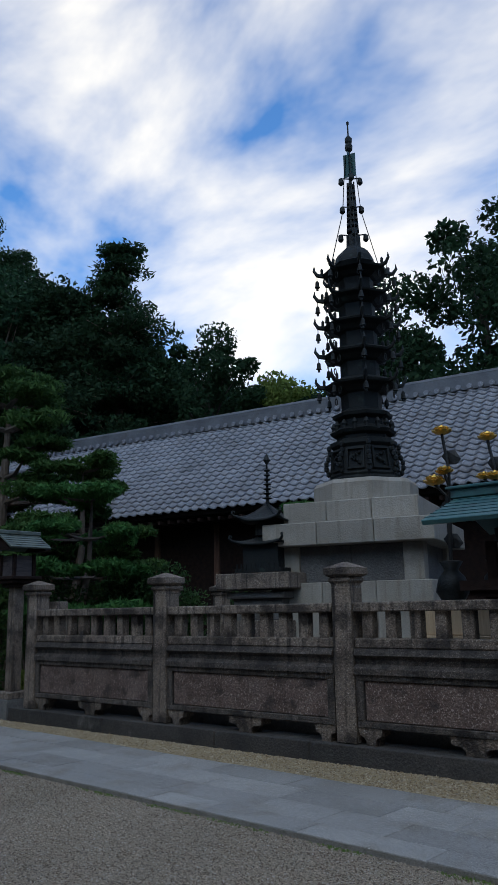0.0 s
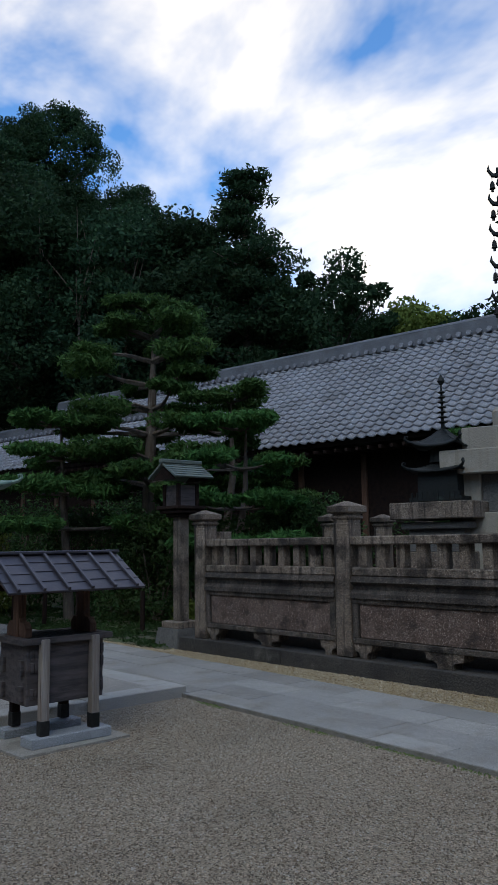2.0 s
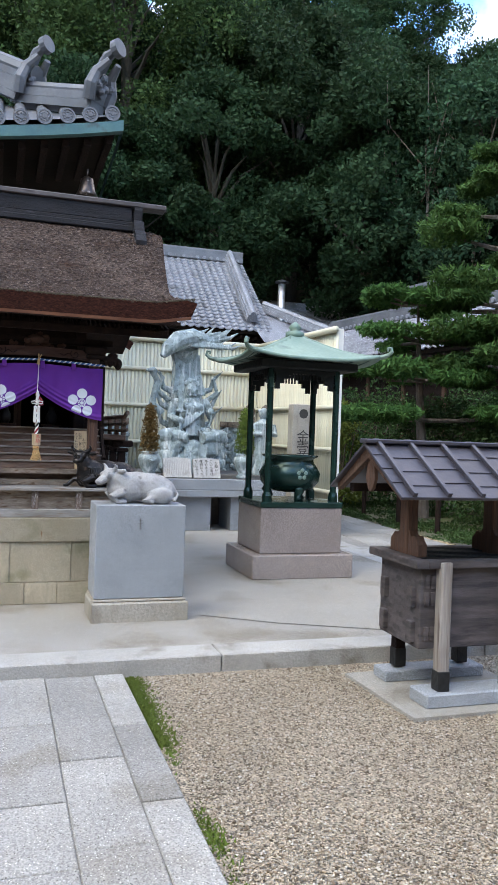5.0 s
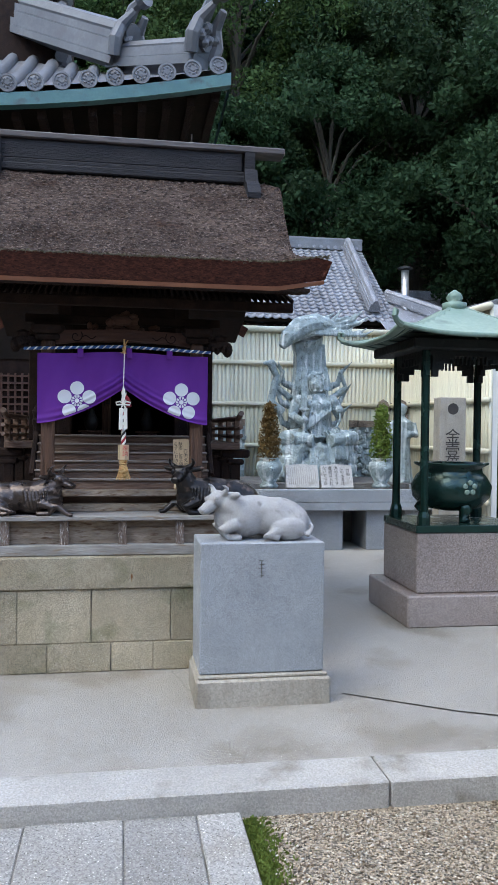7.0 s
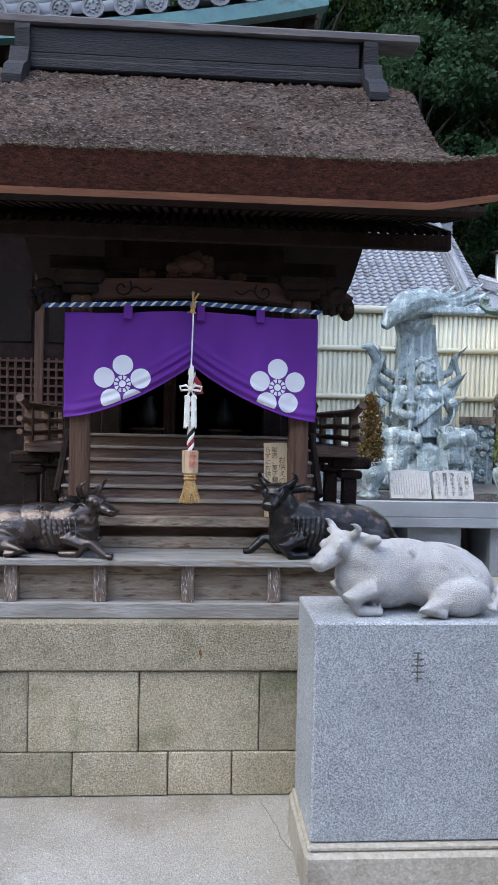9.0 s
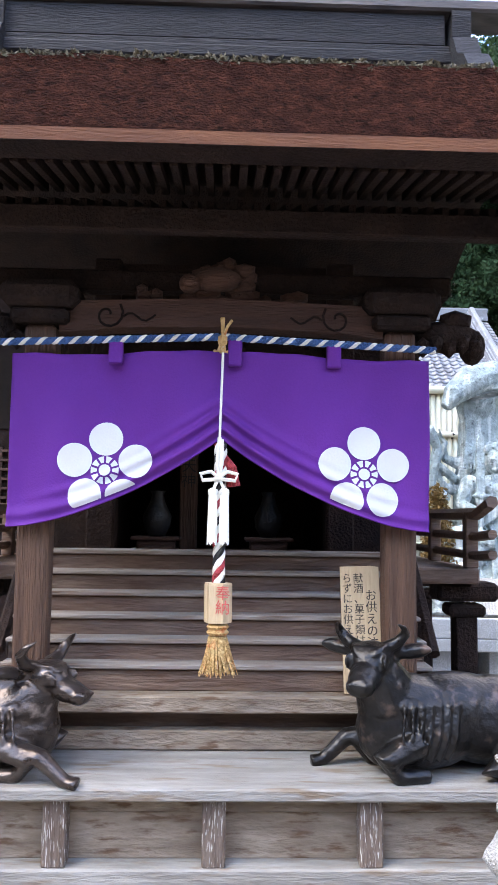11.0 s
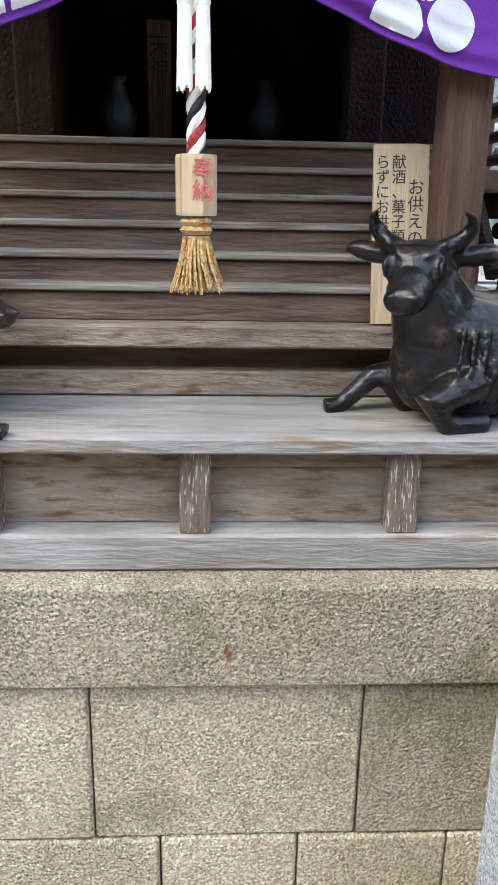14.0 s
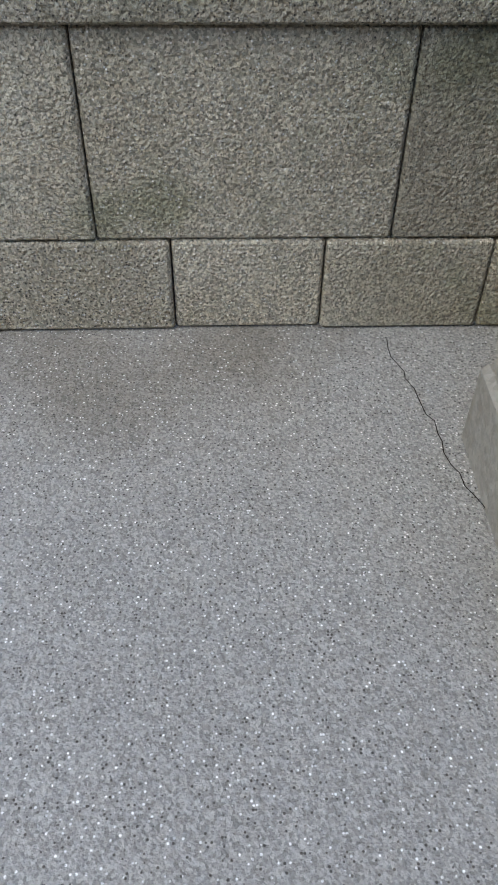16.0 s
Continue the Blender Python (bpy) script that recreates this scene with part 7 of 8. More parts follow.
for k in range(5):
    y0 = 0.2 - 1.25 * (k + 1)
    bm = mesh()
    box(bm, -16.198, -16.12, y0 + 1.15, y0 + 1.25, 0, 4.6)
    part("post", bm, WOOD_POST, hall)
    bm = mesh()
    for q in range(12):
        box(bm, -16.19, -16.15, y0 + 0.05 + q * 0.095, y0 + 0.075 + q * 0.095, 1.5, 2.35)
    for q in range(9):
        box(bm, -16.185, -16.145, y0, y0 + 1.15, 1.5 + q * 0.1, 1.525 + q * 0.1)
    part("lattice", bm, WOOD_RED, hall, "brown lattice panel")
    bm = mesh()
    box(bm, -16.197, -16.17, y0 + 0.06, y0 + 1.1, 2.55, 3.4)
    part("glazed_panel", bm, DARK_GAP, hall)
bm = mesh()
box(bm, -22.0, -17.0, -9.0, -0.3, 6.3, 11.5)
part("upper_gable", bm, WOOD_DARK, hall, "dark timber gable rising over the front slope")
for k in range(20):
    bm = mesh()
    tube(bm, [(-16.9, -0.16, 6.7 + 0.24 * k), (-17.9, -0.16, 6.82 + 0.24 * k)], 0.1, 8)
    part("verge_tile", bm, TILE_DARK, hall)
for k, (y0, z0, y1, z1) in enumerate(((-2.2, 7.6, -1.55, 9.4), (-2.6, 7.9, -2.3, 9.6), (-1.9, 7.9, -1.2, 8.5))):
    bm = mesh()
    tube(bm, [(-16.97, y0, z0), (-16.97, (y0 + y1) / 2 - 0.05, (z0 + z1) / 2), (-16.97, y1, z1)], [0.05, 0.09, 0.07], 6)
    part("gable_scroll", bm, WOOD_FLAKED, hall, "weathered carved gable scroll")
bell_ = thing("wind_bell", pose(HX - 0.3, HY - 0.4, 4.9), "bronze wind bell hanging under the hall's corner", "bell")
bm = mesh()
tube(bm, [(0, 0, 0.4), (0, 0, 0.28)], 0.012, 5)
lathe(bm, [(0.03, 0.3), (0.09, 0.26), (0.12, 0.1), (0.16, 0.02), (0.14, 0.0)], 12)
part("bell", bm, BRONZE_BROWN, bell_, smooth=True)


# ---- inside the fence: small bronze pagoda, lotus stand, teal-roofed lantern ----
sp = thing("small_pagoda", pose(-7.77, 9.76, 0.52, 0, 0, 12), "small dark bronze two-roofed pagoda on a stepped stone base", "pagoda")
for w, z0, z1, mat in ((0.55, -0.2, 0.9, OLD_STONE), (0.42, 0.9, 1.22, DARK_STONE), (0.5, 1.22, 1.32, DARK_STONE), (0.62, 1.36, 1.6, OLD_STONE)):
    bm = mesh()
    box(bm, -w, w, -w, w, z0, z1, 0.012)
    part("stone_step", bm, mat, sp)
bm = mesh()
box(bm, -0.4, 0.4, -0.4, 0.4, 1.62, 1.68)
box(bm, -0.3, 0.3, -0.3, 0.3, 1.68, 2.05)
lathe(bm, [(0.22, 2.2), (0.2, 2.4)], 12)
part("body", bm, BRONZE_DARK, sp)
curved_roof(0.4, 0.4, 2.03, 0.2, 12, 4, BRONZE_DARK, sp, 0.06)
curved_roof(0.36, 0.36, 2.4, 0.3, 12, 4, BRONZE_DARK, sp, 0.08)
bm = mesh()
tube(bm, [(0, 0, 2.65), (0, 0, 3.5)], [0.03, 0.012], 6)
for k in range(7):
    lathe(bm, [(0.04, -0.015), (0.085 - 0.005 * k, 0), (0.04, 0.015)], 8, (0, 0, 2.8 + 0.075 * k))
lathe(bm, [(0.02, 3.36), (0.06, 3.42), (0.01, 3.52)], 8)
part("spire", bm, BRONZE_DARK, sp)
for k in range(10):
    bm = mesh()
    y = -0.36 + 0.08 * k
    box(bm, y - 0.01, y + 0.01, -0.41, -0.39, 1.62, 1.75)
    part("rail_post", bm, BRONZE_DARK, sp)


def lotus_stand(x, y, stems):
    p = thing("lotus_stand", pose(x, y, 1.55), "bronze vase holding gilded metal lotus flowers", "lotus ornament", "gilded lotus stands")
    bm = mesh()
    lathe(bm, [(0.16, 0.0), (0.12, 0.06), (0.2, 0.2), (0.16, 0.36), (0.08, 0.45), (0.14, 0.55), (0.1, 0.56)], 14)
    part("vase", bm, BRONZE_DARK, p, smooth=True)
    bm = mesh()
    box(bm, -0.28, 0.28, -0.28, 0.28, -0.3, -0.002, 0.01)
    box(bm, -0.33, 0.33, -0.33, 0.33, -1.15, -0.302, 0.01)
    part("stone_block", bm, WOOD_PALE, p, "rust-stained stone block")
    for dx, dz, r in stems:
        bm = mesh()
        tube(bm, [(0, 0, 0.5), (dx * 0.4 + 0.06, 0, 0.6 + dz * 0.5), (dx, 0, dz)], 0.02, 6)
        part("stem", bm, IRON, p)
        bm = mesh()
        for ring, (n_, rr_, hh) in enumerate(((8, r, 0.5), (8, r * 0.75, 0.9), (6, r * 0.45, 1.1))):
            for k in range(n_):
                a = (k + 0.5 * ring) * 2 * math.pi / n_
                mm = Matrix.Translation((dx + rr_ * 0.6 * math.cos(a), rr_ * 0.6 * math.sin(a), dz + r * 0.35 * hh)) @ Matrix.Rotation(a, 4, "Z") @ Matrix.Rotation(radians(28 + 22 * ring) * -1, 4, "Y")
                bmesh.ops.create_icosphere(bm, subdivisions=1, radius=1.0, matrix=mm @ Matrix.Diagonal((r * 0.5, r * 0.36, r * 0.12, 1)))
        part("flower", bm, GOLD, p, "gilded lotus bloom")
        bm = mesh()
        blob(bm, (dx * 0.5 + 0.08, 0.05, dz - 0.3), (0.14, 0.02, 0.1), 1, Matrix.Rotation(0.6, 4, "Y"))
        part("leaf", bm, IRON, p)
    return p


lotus_stand(-4.24, 8.83, ((0.0, 2.12, 0.13), (0.0, 1.62, 0.12), (-0.14, 1.5, 0.15), (-0.1, 1.1, 0.08)))
lotus_stand(-3.66, 8.83, ((0.0, 1.96, 0.12), (0.05, 1.48, 0.12), (-0.08, 1.5, 0.1)))
tl = thing("bronze_lantern", pose(-2.85, 8.15, 0.42) @ Matrix.Diagonal((1, 1, 0.82, 1)), "broad bronze lantern house with a teal copper roof", "lantern")
bm = mesh()
box(bm, -0.14, 0.14, -0.14, 0.14, 0, 1.45, 0.01)
part("shaft", bm, PALE_STONE, tl)
bm = mesh()
box(bm, -0.62, 0.62, -0.55, 0.55, 1.52, 1.6)
box(bm, -0.5, 0.5, -0.45, 0.45, 1.45, 1.52)
box(bm, -0.7, 0.7, -0.6, 0.6, 1.6, 1.72)
part("floor_stage", bm, WOOD_DARK, tl)
for sx in (-0.42, 0, 0.42):
    bm = mesh()
    box(bm, sx - 0.05, sx + 0.05, -0.42, 0.42, 1.72, 2.2)
    part("upright", bm, WOOD_DARK, tl)
bm = mesh()
box(bm, -0.36, 0.36, -0.38, 0.38, 1.74, 2.18)
part("panel", bm, KERB, tl)
for s in (-1, 1):
    m = Matrix.Translation((0, 0, 2.86)) @ Matrix.Rotation(-s * radians(24), 4, "X")
    bm = mesh()
    y0, y1 = (0, 0.95) if s > 0 else (-0.95, 0)
    box(bm, -0.95, 1.2, y0, y1, -0.07, 0.0, 0.01, m)
    sh = part("roof_slope", bm, COPPER_TEAL, tl)
    for q in range(1, 7):
        bm = mesh()
        u = s * 0.14 * q
        box(bm, -0.95, 1.2, u - 0.006, u + 0.006, 0.0, 0.008, 0, m)
        part("lap", bm, COPPER_TEAL, sh)
bm = mesh()
box(bm, -0.98, 1.22, -0.08, 0.08, 2.84, 2.96, 0.01)
box(bm, -1.02, 1.24, -0.12, 0.12, 2.96, 3.0, 0.01)
part("ridge", bm, COPPER_TEAL, tl)

# ---- hill and trees ----
def hill_z(x, y):
    d = math.hypot(x + 3, y - 0.5)
    a = math.degrees(math.atan2(-x, y))
    side = min(1.0, max(0.0, (a - 38) / 26))
    return side * max(0.0, min(30.0, (d - 36) * 0.78))


v, f = [], []
NA, NR = 60, 16
for i in range(NA + 1):
    a = radians(5 + 165 * i / NA)
    for j in range(NR + 1):
        d = 38 + 70 * j / NR
        x, y = -3 - d * math.sin(a), 0.5 + d * math.cos(a)
        v.append((x, y, hill_z(x, y) - 0.3))
for i in range(NA):
    for j in range(NR):
        k = i * (NR + 1) + j
        f.append((k, k + 1, k + NR + 2, k + NR + 1))
tagged(quads("ground_hill", v, f, SOIL), "wooded hillside rising behind the temple", "hill", kind="structure")


def broadleaf(seed, height, radius, leaf, leaf_size, clumps=70, per=120, bare=0.35, name="tree", label="tall dark evergreen tree on the hillside", bark=None):
    rng = np.random.default_rng(seed)
    t = thing(name, Matrix(), label, "tree")
    bm = mesh()
    top = Vector((rng.normal(0, 0.3), rng.normal(0, 0.3), height * 0.85))
    tube(bm, [(0, 0, -0.5), (rng.normal(0, 0.1), rng.normal(0, 0.1), height * 0.3), (top.x * 0.6, top.y * 0.6, height * 0.6), top], [height * 0.022, height * 0.017, height * 0.011, 0.03], 7)
    cl = []
    for k in range(clumps):
        u = rng.uniform(0, 1)
        z = height * (bare + (1 - bare) * u)
        prof = math.sin(math.pi * min(0.97, 0.16 + 0.8 * u)) ** 0.8
        r = radius * prof * rng.uniform(0.3, 1.15)
        a = rng.uniform(0, 2 * math.pi)
        cs = radius * rng.uniform(0.13, 0.3)
        p = (r * math.cos(a), r * math.sin(a), z)
        cl.append((*p, cs, cs, cs * 0.72))
        if k % 5 == 0:
            tube(bm, [(top.x * 0.5 * u, top.y * 0.5 * u, z * 0.75), ((p[0]) * 0.4, p[1] * 0.4, z * 0.9), (p[0] * 0.75, p[1] * 0.75, z * 0.97)], [height * 0.006, height * 0.004, 0.012], 4)
    part("trunk", bm, bark or BARK_WOOD, t)
    vv, ff = leaf_cloud(rng, cl, per, leaf_size)
    quads("crown", vv, ff, leaf, t)
    return t


def conifer(seed, height, radius, leaf, name="cedar", label="tall layered conifer on the skyline"):
    rng = np.random.default_rng(seed)
    t = thing(name, Matrix(), label, "tree")
    bm = mesh()
    tube(bm, [(0, 0, -0.5), (0, 0, height * 0.5), (0, 0, height)], [height * 0.018, height * 0.012, 0.03], 7)
    cl = []
    z = height * 0.3
    while z < height:
        u = (z / height - 0.3) / 0.7
        r = radius * (1 - u) ** 0.75 * rng.uniform(0.7, 1.1) + 0.25
        for k in range(int(5 + 4 * (1 - u))):
            a = rng.uniform(0, 2 * math.pi)
            for q in (0.35, 0.65, 0.95):
                rr = r * q * rng.uniform(0.8, 1.1)
                cl.append((rr * math.cos(a), rr * math.sin(a), z + 0.12 * rr + rng.normal(0, 0.1), 0.55 * radius * 0.35, 0.55 * radius * 0.35, 0.28))
            tube(bm, [(0, 0, z), (r * 0.95 * math.cos(a), r * 0.95 * math.sin(a), z + 0.1 * r)], [0.06, 0.015], 4)
        z += height * 0.045
    part("trunk", bm, BARK, t)
    vv, ff = leaf_cloud(rng, cl, 80, 0.13, 2.4)
    quads("crown", vv, ff, leaf, t)
    return t


def garden_pine(seed, x, y, height, radius, layers, lean=0.0, name="garden_pine", label="trained garden pine with flat needle pads", low=0.3, leaf=None):
    rng = np.random.default_rng(seed)
    t = thing(name, pose(x, y, 0.02), label, "tree", "garden pines")
    bm = mesh()
    pts = [(0, 0, -0.1), (lean * 0.3 + rng.normal(0, 0.05), rng.normal(0, 0.06), height * 0.3), (lean * 0.7, rng.normal(0, 0.1), height * 0.62), (lean, rng.normal(0, 0.05), height * 0.95)]
    tube(bm, pts, [height * 0.028, height * 0.022, height * 0.015, 0.02], 9)
    part("trunk", bm, BARK, t)
    cl = []
    for k in range(layers):
        u = k / max(1, layers - 1)
        z = height * (low + (0.97 - low) * u)
        r = radius * (1 - 0.55 * u ** 1.6)
        n = int(3 + 3 * (1 - u) + rng.integers(0, 2))
        for q in range(n):
            a = q * 2 * math.pi / n + rng.uniform(-0.4, 0.4)
            rr = r * rng.uniform(0.55, 1.0)
            px, py, pz = lean * u + rr * math.cos(a), rr * math.sin(a), z + rng.normal(0, 0.06 * height / 4)
            bm = mesh()
            tube(bm, [(lean * u * 0.8, 0, z - 0.12 * height / 5), (lean * u + rr * 0.45 * math.cos(a + 0.15), rr * 0.45 * math.sin(a + 0.15), z - 0.1), (px, py, pz - 0.05)], [0.05 * height / 5, 0.035 * height / 5, 0.012], 5)
            part("limb", bm, BARK, t)
            w = radius * rng.uniform(0.24, 0.38)
            for s_ in range(4):
                b_ = rng.uniform(0, 6.28)
                cl.append((px + 0.5 * w * math.cos(b_), py + 0.5 * w * math.sin(b_), pz + rng.normal(0, 0.03), w * 0.62, w * 0.62, w * 0.24))
        cl.append((lean * u, 0, z + 0.05, radius * 0.25, radius * 0.25, radius * 0.1)) if u > 0.8 else None
    vv, ff = leaf_cloud(rng, cl, 300, 0.055, 3.2)
    quads("needles", vv, ff, leaf or LEAF_PINE, t)
    return t


def shrub(seed, x, y, w, h, leaf=None, label="dense evergreen garden shrub"):
    rng = np.random.default_rng(seed)
    t = thing("shrub", pose(x, y, 0.02), label, "shrub", "garden shrubs")
    cl = []
    for k in range(26):
        a, u = rng.uniform(0, 6.28), rng.uniform(0, 1)
        r = w * math.sqrt(rng.uniform(0, 1)) * (1 - 0.5 * u)
        cl.append((r * math.cos(a), r * math.sin(a), h * (0.12 + 0.8 * u), w * 0.32, w * 0.32, h * 0.14))
    vv, ff = leaf_cloud(rng, cl, 210, 0.05, 1.8)
    quads("foliage", vv, ff, leaf or LEAF_SHRUB, t)
    bm = mesh()
    for k in range(5):
        a = k * 1.25
        tube(bm, [(0.05 * math.cos(a), 0.05 * math.sin(a), -0.05), (w * 0.4 * math.cos(a), w * 0.4 * math.sin(a), h * 0.7)], [0.03, 0.01], 5)
    part("stem", bm, BARK, t)
    return t


def polar(az, d, from_=(-2.0, 0.3)):
    a = radians(az)
    return from_[0] - d * math.sin(a), from_[1] + d * math.cos(a)


rng_ = np.random.default_rng(11)
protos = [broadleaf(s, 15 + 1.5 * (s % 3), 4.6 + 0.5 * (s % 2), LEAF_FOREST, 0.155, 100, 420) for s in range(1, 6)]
places = []
for az in np.arange(40, 128, 5.2):
    for d, jit in ((41, 2.5), (49, 3), (58, 3), (68, 3)):
        places.append((az + rng_.uniform(-2, 2), d + rng_.uniform(-jit, jit)))
used = [False] * 5
for n_, (az, d) in enumerate(places):
    x, y = polar(az, d)
    k = n_ % 5
    # the wood stands lower towards the east end of the long hall
    s_ = (0.76 + 0.24 * min(1, max(0, (az - 40) / 26))) * rng_.uniform(0.85, 1.12)
    m = pose(x, y, hill_z(x, y) - 0.3, 0, 0, rng_.uniform(0, 360)) @ Matrix.Diagonal((s_, s_, s_, 1))
    if not used[k]:
        protos[k].matrix_world = m
        used[k] = True
    else:
        ob = copy_thing(protos[k], pose(0, 0, 0))
        ob.matrix_world = m
for ob in protos:
    ob["group"] = "hillside wood"


def plant(t, az, d, z=None, s_=1.0, from_=(-2.0, 0.3)):
    x, y = polar(az, d, from_)
    t.matrix_world = pose(x, y, hill_z(x, y) - 0.3 if z is None else z, 0, 0, az * 7) @ Matrix.Diagonal((s_, s_, s_, 1))
    return t


plant(conifer(21, 20, 4.6, LEAF_FOREST), 49.5, 38, 0.0, from_=(0, 0))
plant(conifer(22, 17, 3.0, LEAF_FOREST, label="slim conifer beyond the long hall"), 29, 44, 0.0, from_=(0, 0))
plant(broadleaf(31, 13, 3.8, LEAF_LIGHT, 0.17, 70, 260, label="bright yellow-green tree beyond the long hall"), 37.5, 40, 0.0, from_=(0, 0))
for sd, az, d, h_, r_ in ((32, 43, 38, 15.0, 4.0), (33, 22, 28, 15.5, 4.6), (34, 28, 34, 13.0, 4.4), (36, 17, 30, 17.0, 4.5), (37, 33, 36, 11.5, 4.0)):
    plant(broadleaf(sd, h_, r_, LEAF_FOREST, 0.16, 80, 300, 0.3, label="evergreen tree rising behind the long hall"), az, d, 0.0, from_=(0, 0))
for sd, az, d, h_, r_ in ((41, 82, 45, 23.0, 6.0), (42, 89, 46, 24, 6.0), (43, 76, 47, 19, 5.0), (44, 96, 44, 25, 6.5), (45, 103, 42, 24, 6)):
    plant(broadleaf(sd, h_, r_, LEAF_SHRUB, 0.15, 160, 400, 0.25, label="billowing mid-green evergreen close behind the roofs"), az, d, 8.0 if az < 92 else 0.0)
for k, (az, d) in enumerate(((61.5, 37), (60.3, 37.5), (58.0, 37), (63, 38))):
    x, y = polar(az, d)
    t = thing("bare_trunk", pose(x, y, 0), "grey forking bare trunk before the dark wood", "tree", "bare trunks")
    bm = mesh()
    tube(bm, [(0, 0, 0), (0.35 * (-1) ** k, 0.2, 4), (-0.1, 0.2, 7.5), (0.7 * (-1) ** k, 0.3, 11), (0.5 * (-1) ** k, 0.5, 13.5), (1.4 * (-1) ** k, 0.8, 16.5)], [0.11, 0.1, 0.085, 0.065, 0.045, 0.02], 6)
    for q in range(4):
        z = 9 + 1.6 * q
        tube(bm, [(0.3 * (-1) ** k, 0.25, z), (0.9 * (-1) ** (k + q), 0.8 * (-1) ** q, z + 2), (1.3 * (-1) ** (k + q), 1.1 * (-1) ** q, z + 4)], [0.035, 0.025, 0.012], 5)
    part("trunk", bm, BARK, t)

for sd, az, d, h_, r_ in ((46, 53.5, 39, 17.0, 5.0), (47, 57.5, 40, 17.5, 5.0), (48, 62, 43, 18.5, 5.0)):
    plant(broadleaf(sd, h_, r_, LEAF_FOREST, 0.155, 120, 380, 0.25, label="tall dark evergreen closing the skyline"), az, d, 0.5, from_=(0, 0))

garden_pine(51, -15.9, 10.1, 7.3, 2.0, 8, 0.1, low=0.42, label="tall trained pine with stacked flat needle pads")
garden_pine(52, -16.6, 8.5, 4.5, 1.9, 4, -0.5, low=0.45, label="spreading trained pine over the garden path")
garden_pine(53, -14.3, 10.9, 4.9, 1.8, 5, 0.4, low=0.4)
garden_pine(54, -12.4, 9.6, 3.9, 1.6, 4, 0.3, low=0.4, label="open twisted pine behind the lantern")
garden_pine(55, -9.6, 13.6, 3.7, 1.1, 5, 0.1, low=0.35, label="small pine behind the stone fence")
for k, (x, y, w, h) in enumerate(((-13.2, 9.2, 1.0, 1.9), (-14.6, 9.4, 1.2, 2.2), (-12.2, 10.2, 1.2, 2.3), (-16.0, 9.6, 1.2, 2.0), (-18.2, 9.8, 1.3, 2.6), (-19.8, 8.8, 1.2, 2.6), (-11.6, 11.4, 1.3, 2.4), (-15.2, 11.8, 1.5, 2.6), (-13.4, 12.4, 1.4, 2.4), (-17.6, 11.6, 1.5, 2.8), (-21.5, 10.2, 1.6, 3.0), (-10.6, 13.4, 1.3, 2.0), (-20.6, 12.4, 1.7, 3.2), (-8.6, 14.0, 1.0, 1.7))):
    shrub(60 + k, x, y, w, h)
shrub(80, -12.35, 8.6, 0.42, 0.55, LEAF_CONIFER, "clipped round bush at the garden edge")
shrub(81, -18.9, 7.7, 0.8, 2.3, LEAF_LIGHT, "yellow-green shrub by the garden path")
shrub(82, -17.3, 1.9, 0.5, 3.6, LEAF_CONIFER, "leafy climber showing over the bamboo wall")
rl = np.random.default_rng(91)
litter = [(rl.uniform(-22, -10.9), rl.uniform(7.05, 9.6), 0.04, 0.3, 0.25, 0.035) for k in range(230)]
vv, ff = leaf_cloud(rl, litter, 110, 0.035, 1.7)
tagged(quads("ground_cover", vv, ff, LEAF_SHRUB), "low green ground cover and fallen leaves in the garden", "ground cover", kind="stuff")
for x, y in ((-14.2, 7.35), (-15.6, 7.4), (-13.2, 8.1), (-17.2, 7.5)):
    p = thing("garden_stake", pose(x, y, 0), "short wooden stake at the garden edge", "stake", "garden stakes")
    bm = mesh()
    tube(bm, [(0, 0, -0.1), (0.01, 0, 0.75)], 0.045, 8)
    part("stake", bm, WOOD_DARK, p)

# ---- loose gravel stones, weeds, cracks ----
def scatter_stones(name, label, n, spots, size, mat):
    """Many small angular stones lying on the ground, as one mass."""
    rng = np.random.default_rng(77)
    base_ = np.array([(1, 0, 0), (0, 1, 0), (-1, 0, 0), (0, -1, 0), (0, 0, 0.7), (0, 0, -0.5)], dtype=float)
    tri = np.array([(0, 1, 4), (1, 2, 4), (2, 3, 4), (3, 0, 4), (1, 0, 5), (2, 1, 5), (3, 2, 5), (0, 3, 5)])
    p = spots(rng, n)
    s = size * rng.uniform(0.5, 1.4, (n, 1, 1)) * rng.uniform(0.6, 1.2, (n, 1, 3))
    a = rng.uniform(0, 6.28, n)
    v = base_[None] * s + rng.normal(0, size * 0.12, (n, 6, 3))
    x, y = v[:, :, 0].copy(), v[:, :, 1].copy()
    v[:, :, 0] = x * np.cos(a)[:, None] - y * np.sin(a)[:, None]
    v[:, :, 1] = x * np.sin(a)[:, None] + y * np.cos(a)[:, None]
    v += p[:, None, :]
    f = (tri[None] + 6 * np.arange(n)[:, None, None]).reshape(-1, 3)
    ob = quads(name, v.reshape(-1, 3), f, mat)
    return tagged(ob, label, "gravel", kind="stuff")


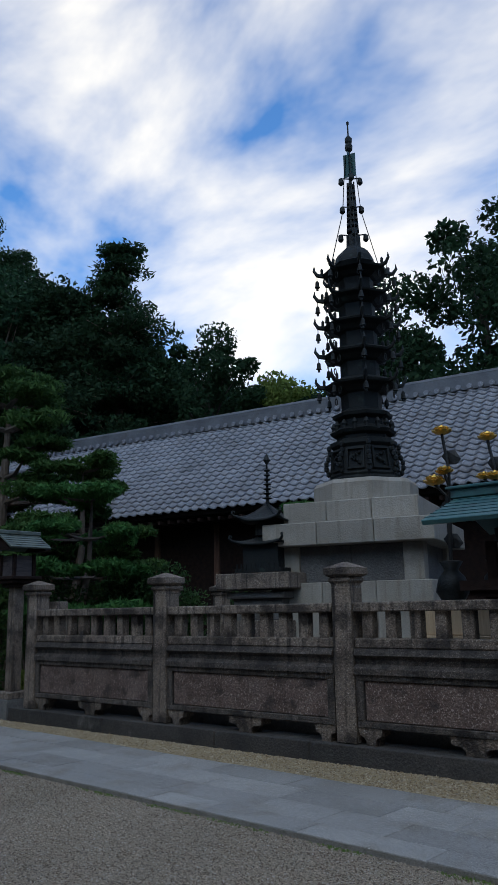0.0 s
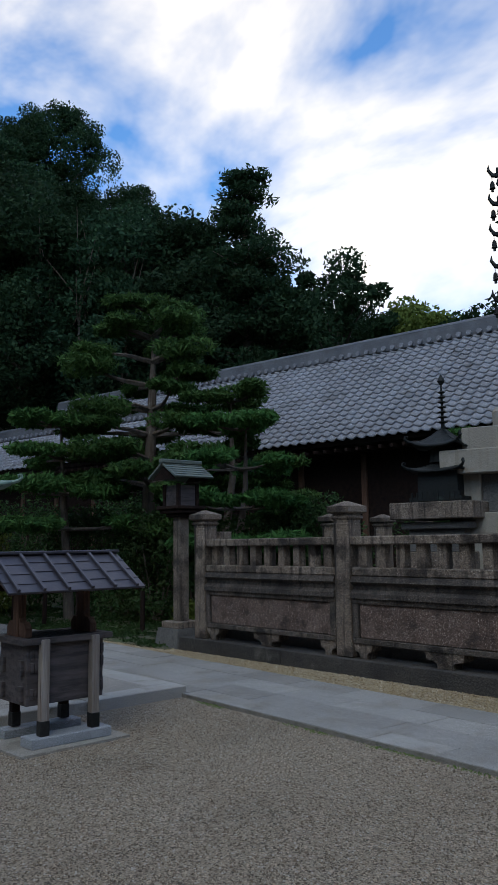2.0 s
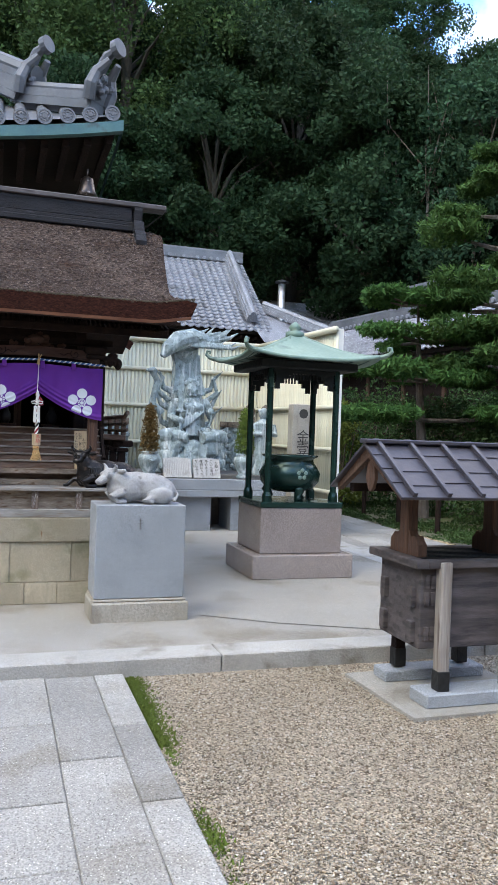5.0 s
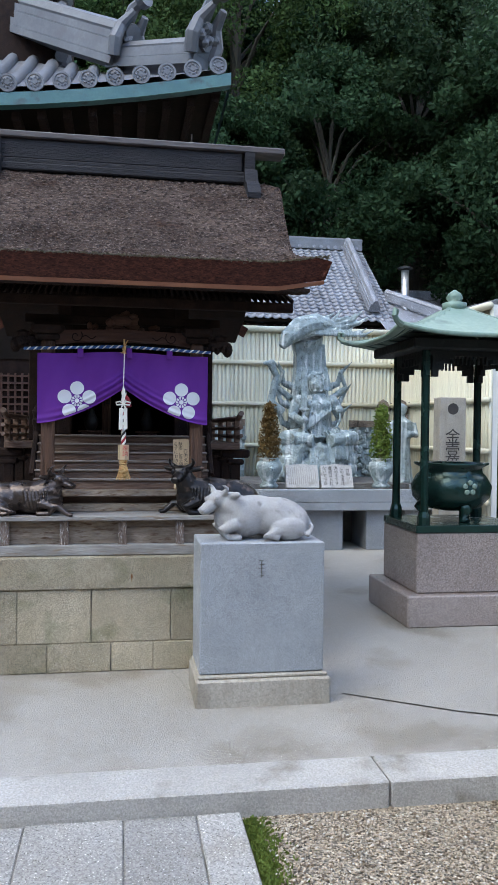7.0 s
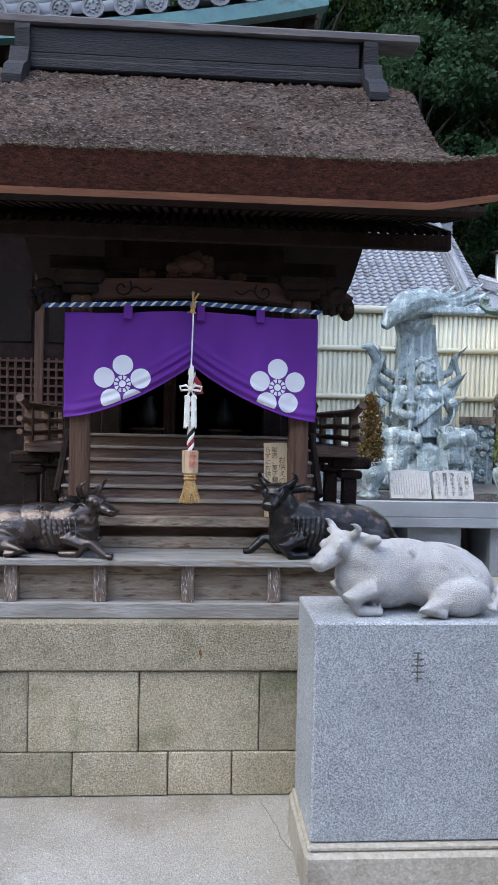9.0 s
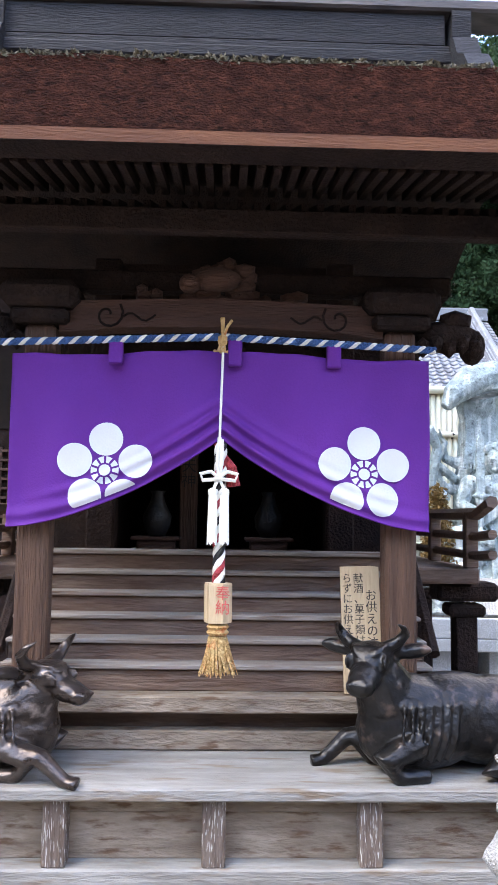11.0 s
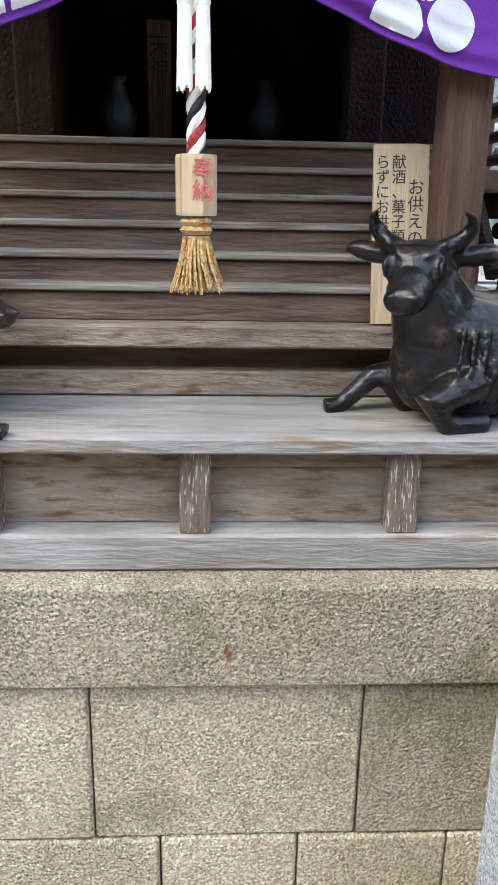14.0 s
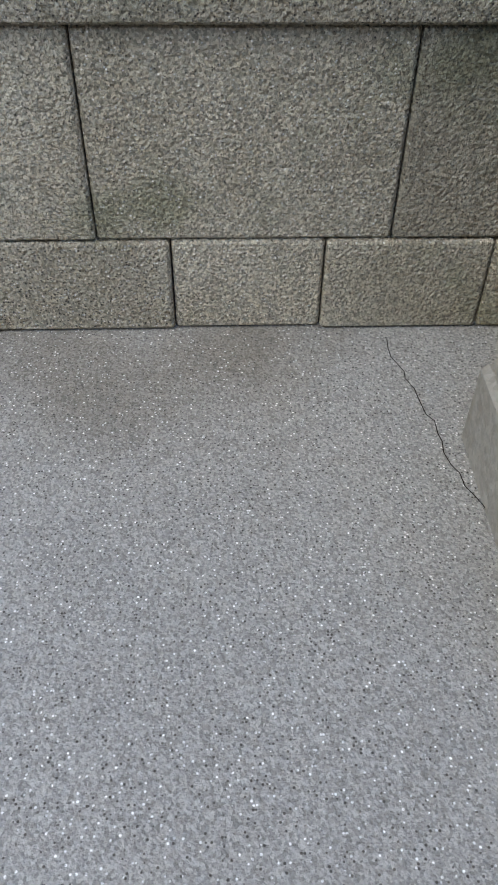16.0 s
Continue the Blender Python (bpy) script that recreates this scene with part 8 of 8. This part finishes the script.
def stone_material(name, tones):
    m = bpy.data.materials.new(name)
    m.use_nodes = True
    n, l = m.node_tree.nodes, m.node_tree.links
    g = n.new("ShaderNodeNewGeometry")
    r = n.new("ShaderNodeValToRGB")
    while len(r.color_ramp.elements) < len(tones):
        r.color_ramp.elements.new(0.5)
    for k, c_ in enumerate(tones):
        r.color_ramp.elements[k].position = k / (len(tones) - 1)
        r.color_ramp.elements[k].color = (*c_, 1)
    l.new(g.outputs["Random Per Island"], r.inputs["Fac"])
    l.new(r.outputs["Color"], n["Principled BSDF"].inputs["Base Color"])
    n["Principled BSDF"].inputs["Roughness"].default_value = 0.9
    return m


COURT_STONE = stone_material("court_stone", ((0.10, 0.07, 0.045), (0.26, 0.19, 0.13), (0.44, 0.365, 0.275), (0.38, 0.30, 0.215), (0.62, 0.56, 0.47)))
TAN_STONE = stone_material("tan_stone", ((0.18, 0.12, 0.06), (0.36, 0.27, 0.155), (0.46, 0.36, 0.22), (0.3, 0.21, 0.11), (0.6, 0.51, 0.36)))


def court(rng, n):
    x = PLAT_X + 0.02 + 6.6 * rng.uniform(0, 1, n) ** 1.0
    return np.stack([x, rng.uniform(1.34, 5.04, n), np.full(n, 0.004)], 1)


def tan(rng, n):
    return np.stack([rng.uniform(-18, 0.5, n), rng.uniform(6.15, 7.1, n), np.full(n, 0.022)], 1)


scatter_stones("gravel_stones", "loose pale brown gravel stones over the court", 110000, court, 0.0068, COURT_STONE)
scatter_stones("gravel_stones", "loose tan gravel stones beside the paved way", 36000, tan, 0.012, TAN_STONE)


def weeds(name, label, n, spots, h):
    rng = np.random.default_rng(5)
    p = spots(rng, n)
    a = rng.uniform(0, 6.28, n)
    d = np.stack([np.cos(a), np.sin(a), np.zeros(n)], 1)
    hh = h * rng.uniform(0.4, 1.3, n)[:, None]
    lean = rng.normal(0, 0.5, (n, 3)) * hh
    lean[:, 2] = hh[:, 0]
    w = 0.006
    v = np.stack([p - d * w, p + d * w, p + d * w * 0.3 + lean, p - d * w * 0.3 + lean], 1)
    return tagged(quads(name, v.reshape(-1, 3), np.arange(4 * n).reshape(n, 4), LEAF_LIGHT), label, "weeds", kind="stuff")


def clumped(rng, n, pick):
    c = pick(rng, 26)
    k = rng.integers(0, 26, n)
    return c[k] + np.stack([rng.normal(0, 0.09, n), rng.normal(0, 0.022, n), np.zeros(n)], 1)


weeds("weeds", "low green weeds in the gravel along the stone way", 1500, lambda r, n: clumped(r, n, lambda r2, k: np.stack([np.where(r2.random(k) < 0.45, r2.uniform(-7.75, -7.0, k), r2.uniform(-7.7, -3.0, k)), np.full(k, 1.325), np.full(k, 0.0)], 1)), 0.014)
weeds("weeds", "thin green weeds along the paved way by the fence", 1500, lambda r, n: clumped(r, n, lambda r2, k: (lambda q: np.stack([q, 4.985 - 0.049 * (q + 8), np.zeros(k)], 1))(r2.uniform(-7.7, -1.0, k))), 0.014)

weeds("weeds", "thick patch of green moss and weeds where the way meets the kerb", 5000, lambda r, n: np.stack([r.uniform(-7.84, -6.75, n), 1.285 + np.abs(r.normal(0, 0.05, n)), np.zeros(n)], 1), 0.011)

crack = thing("drain_joint", Matrix(), "dark cable joint let into the concrete platform", "joint", kind="structure")
bm = mesh()
pts = [(-8.95, 2.02), (-8.6, 2.55), (-8.3, 3.2), (-8.14, 3.6)]
for (x0, y0), (x1, y1) in zip(pts, pts[1:]):
    d = Vector((x1 - x0, y1 - y0, 0)).normalized() * 0.006
    nrm = Vector((-d.y, d.x, 0))
    vs = [bm.verts.new(Vector((x, y, PLAT_Z + 0.004)) + o) for x, y, o in ((x0, y0, nrm), (x0, y0, -nrm), (x1, y1, -nrm), (x1, y1, nrm))]
    bm.faces.new(vs)
part("joint", bm, DARK_GAP, crack)
hair = thing("hairline_crack", Matrix(), "hairline crack in the concrete before the shrine", "crack", kind="structure")
bm = mesh()
x, y = -9.50, 1.10
prev = None
for k in range(22):
    nx, ny_ = x + random.uniform(0.014, 0.028), y + random.uniform(-0.003, 0.011)
    d = Vector((nx - x, ny_ - y, 0)).normalized()
    o = Vector((-d.y, d.x, 0)) * 0.0008
    cur = (bm.verts.new(Vector((nx, ny_, PLAT_Z + 0.003)) + o), bm.verts.new(Vector((nx, ny_, PLAT_Z + 0.003)) - o))
    if prev:
        bm.faces.new((prev[0], prev[1], cur[1], cur[0]))
    prev, x, y = cur, nx, ny_
part("crack", bm, DARK_GAP, hair)
rust = thing("rust_stain", Matrix(), "brown rust stain running down the coping stone", "stain", kind="structure")
bm = mesh()
prism(bm, [(0.851, 0.698), (0.856, 0.703), (0.862, 0.699), (0.864, 0.688), (0.859, 0.672), (0.860, 0.655), (0.856, 0.643), (0.853, 0.66), (0.8545, 0.674), (0.849, 0.687)], "x", -9.51, -9.5055)
part("stain", bm, RUST, rust)
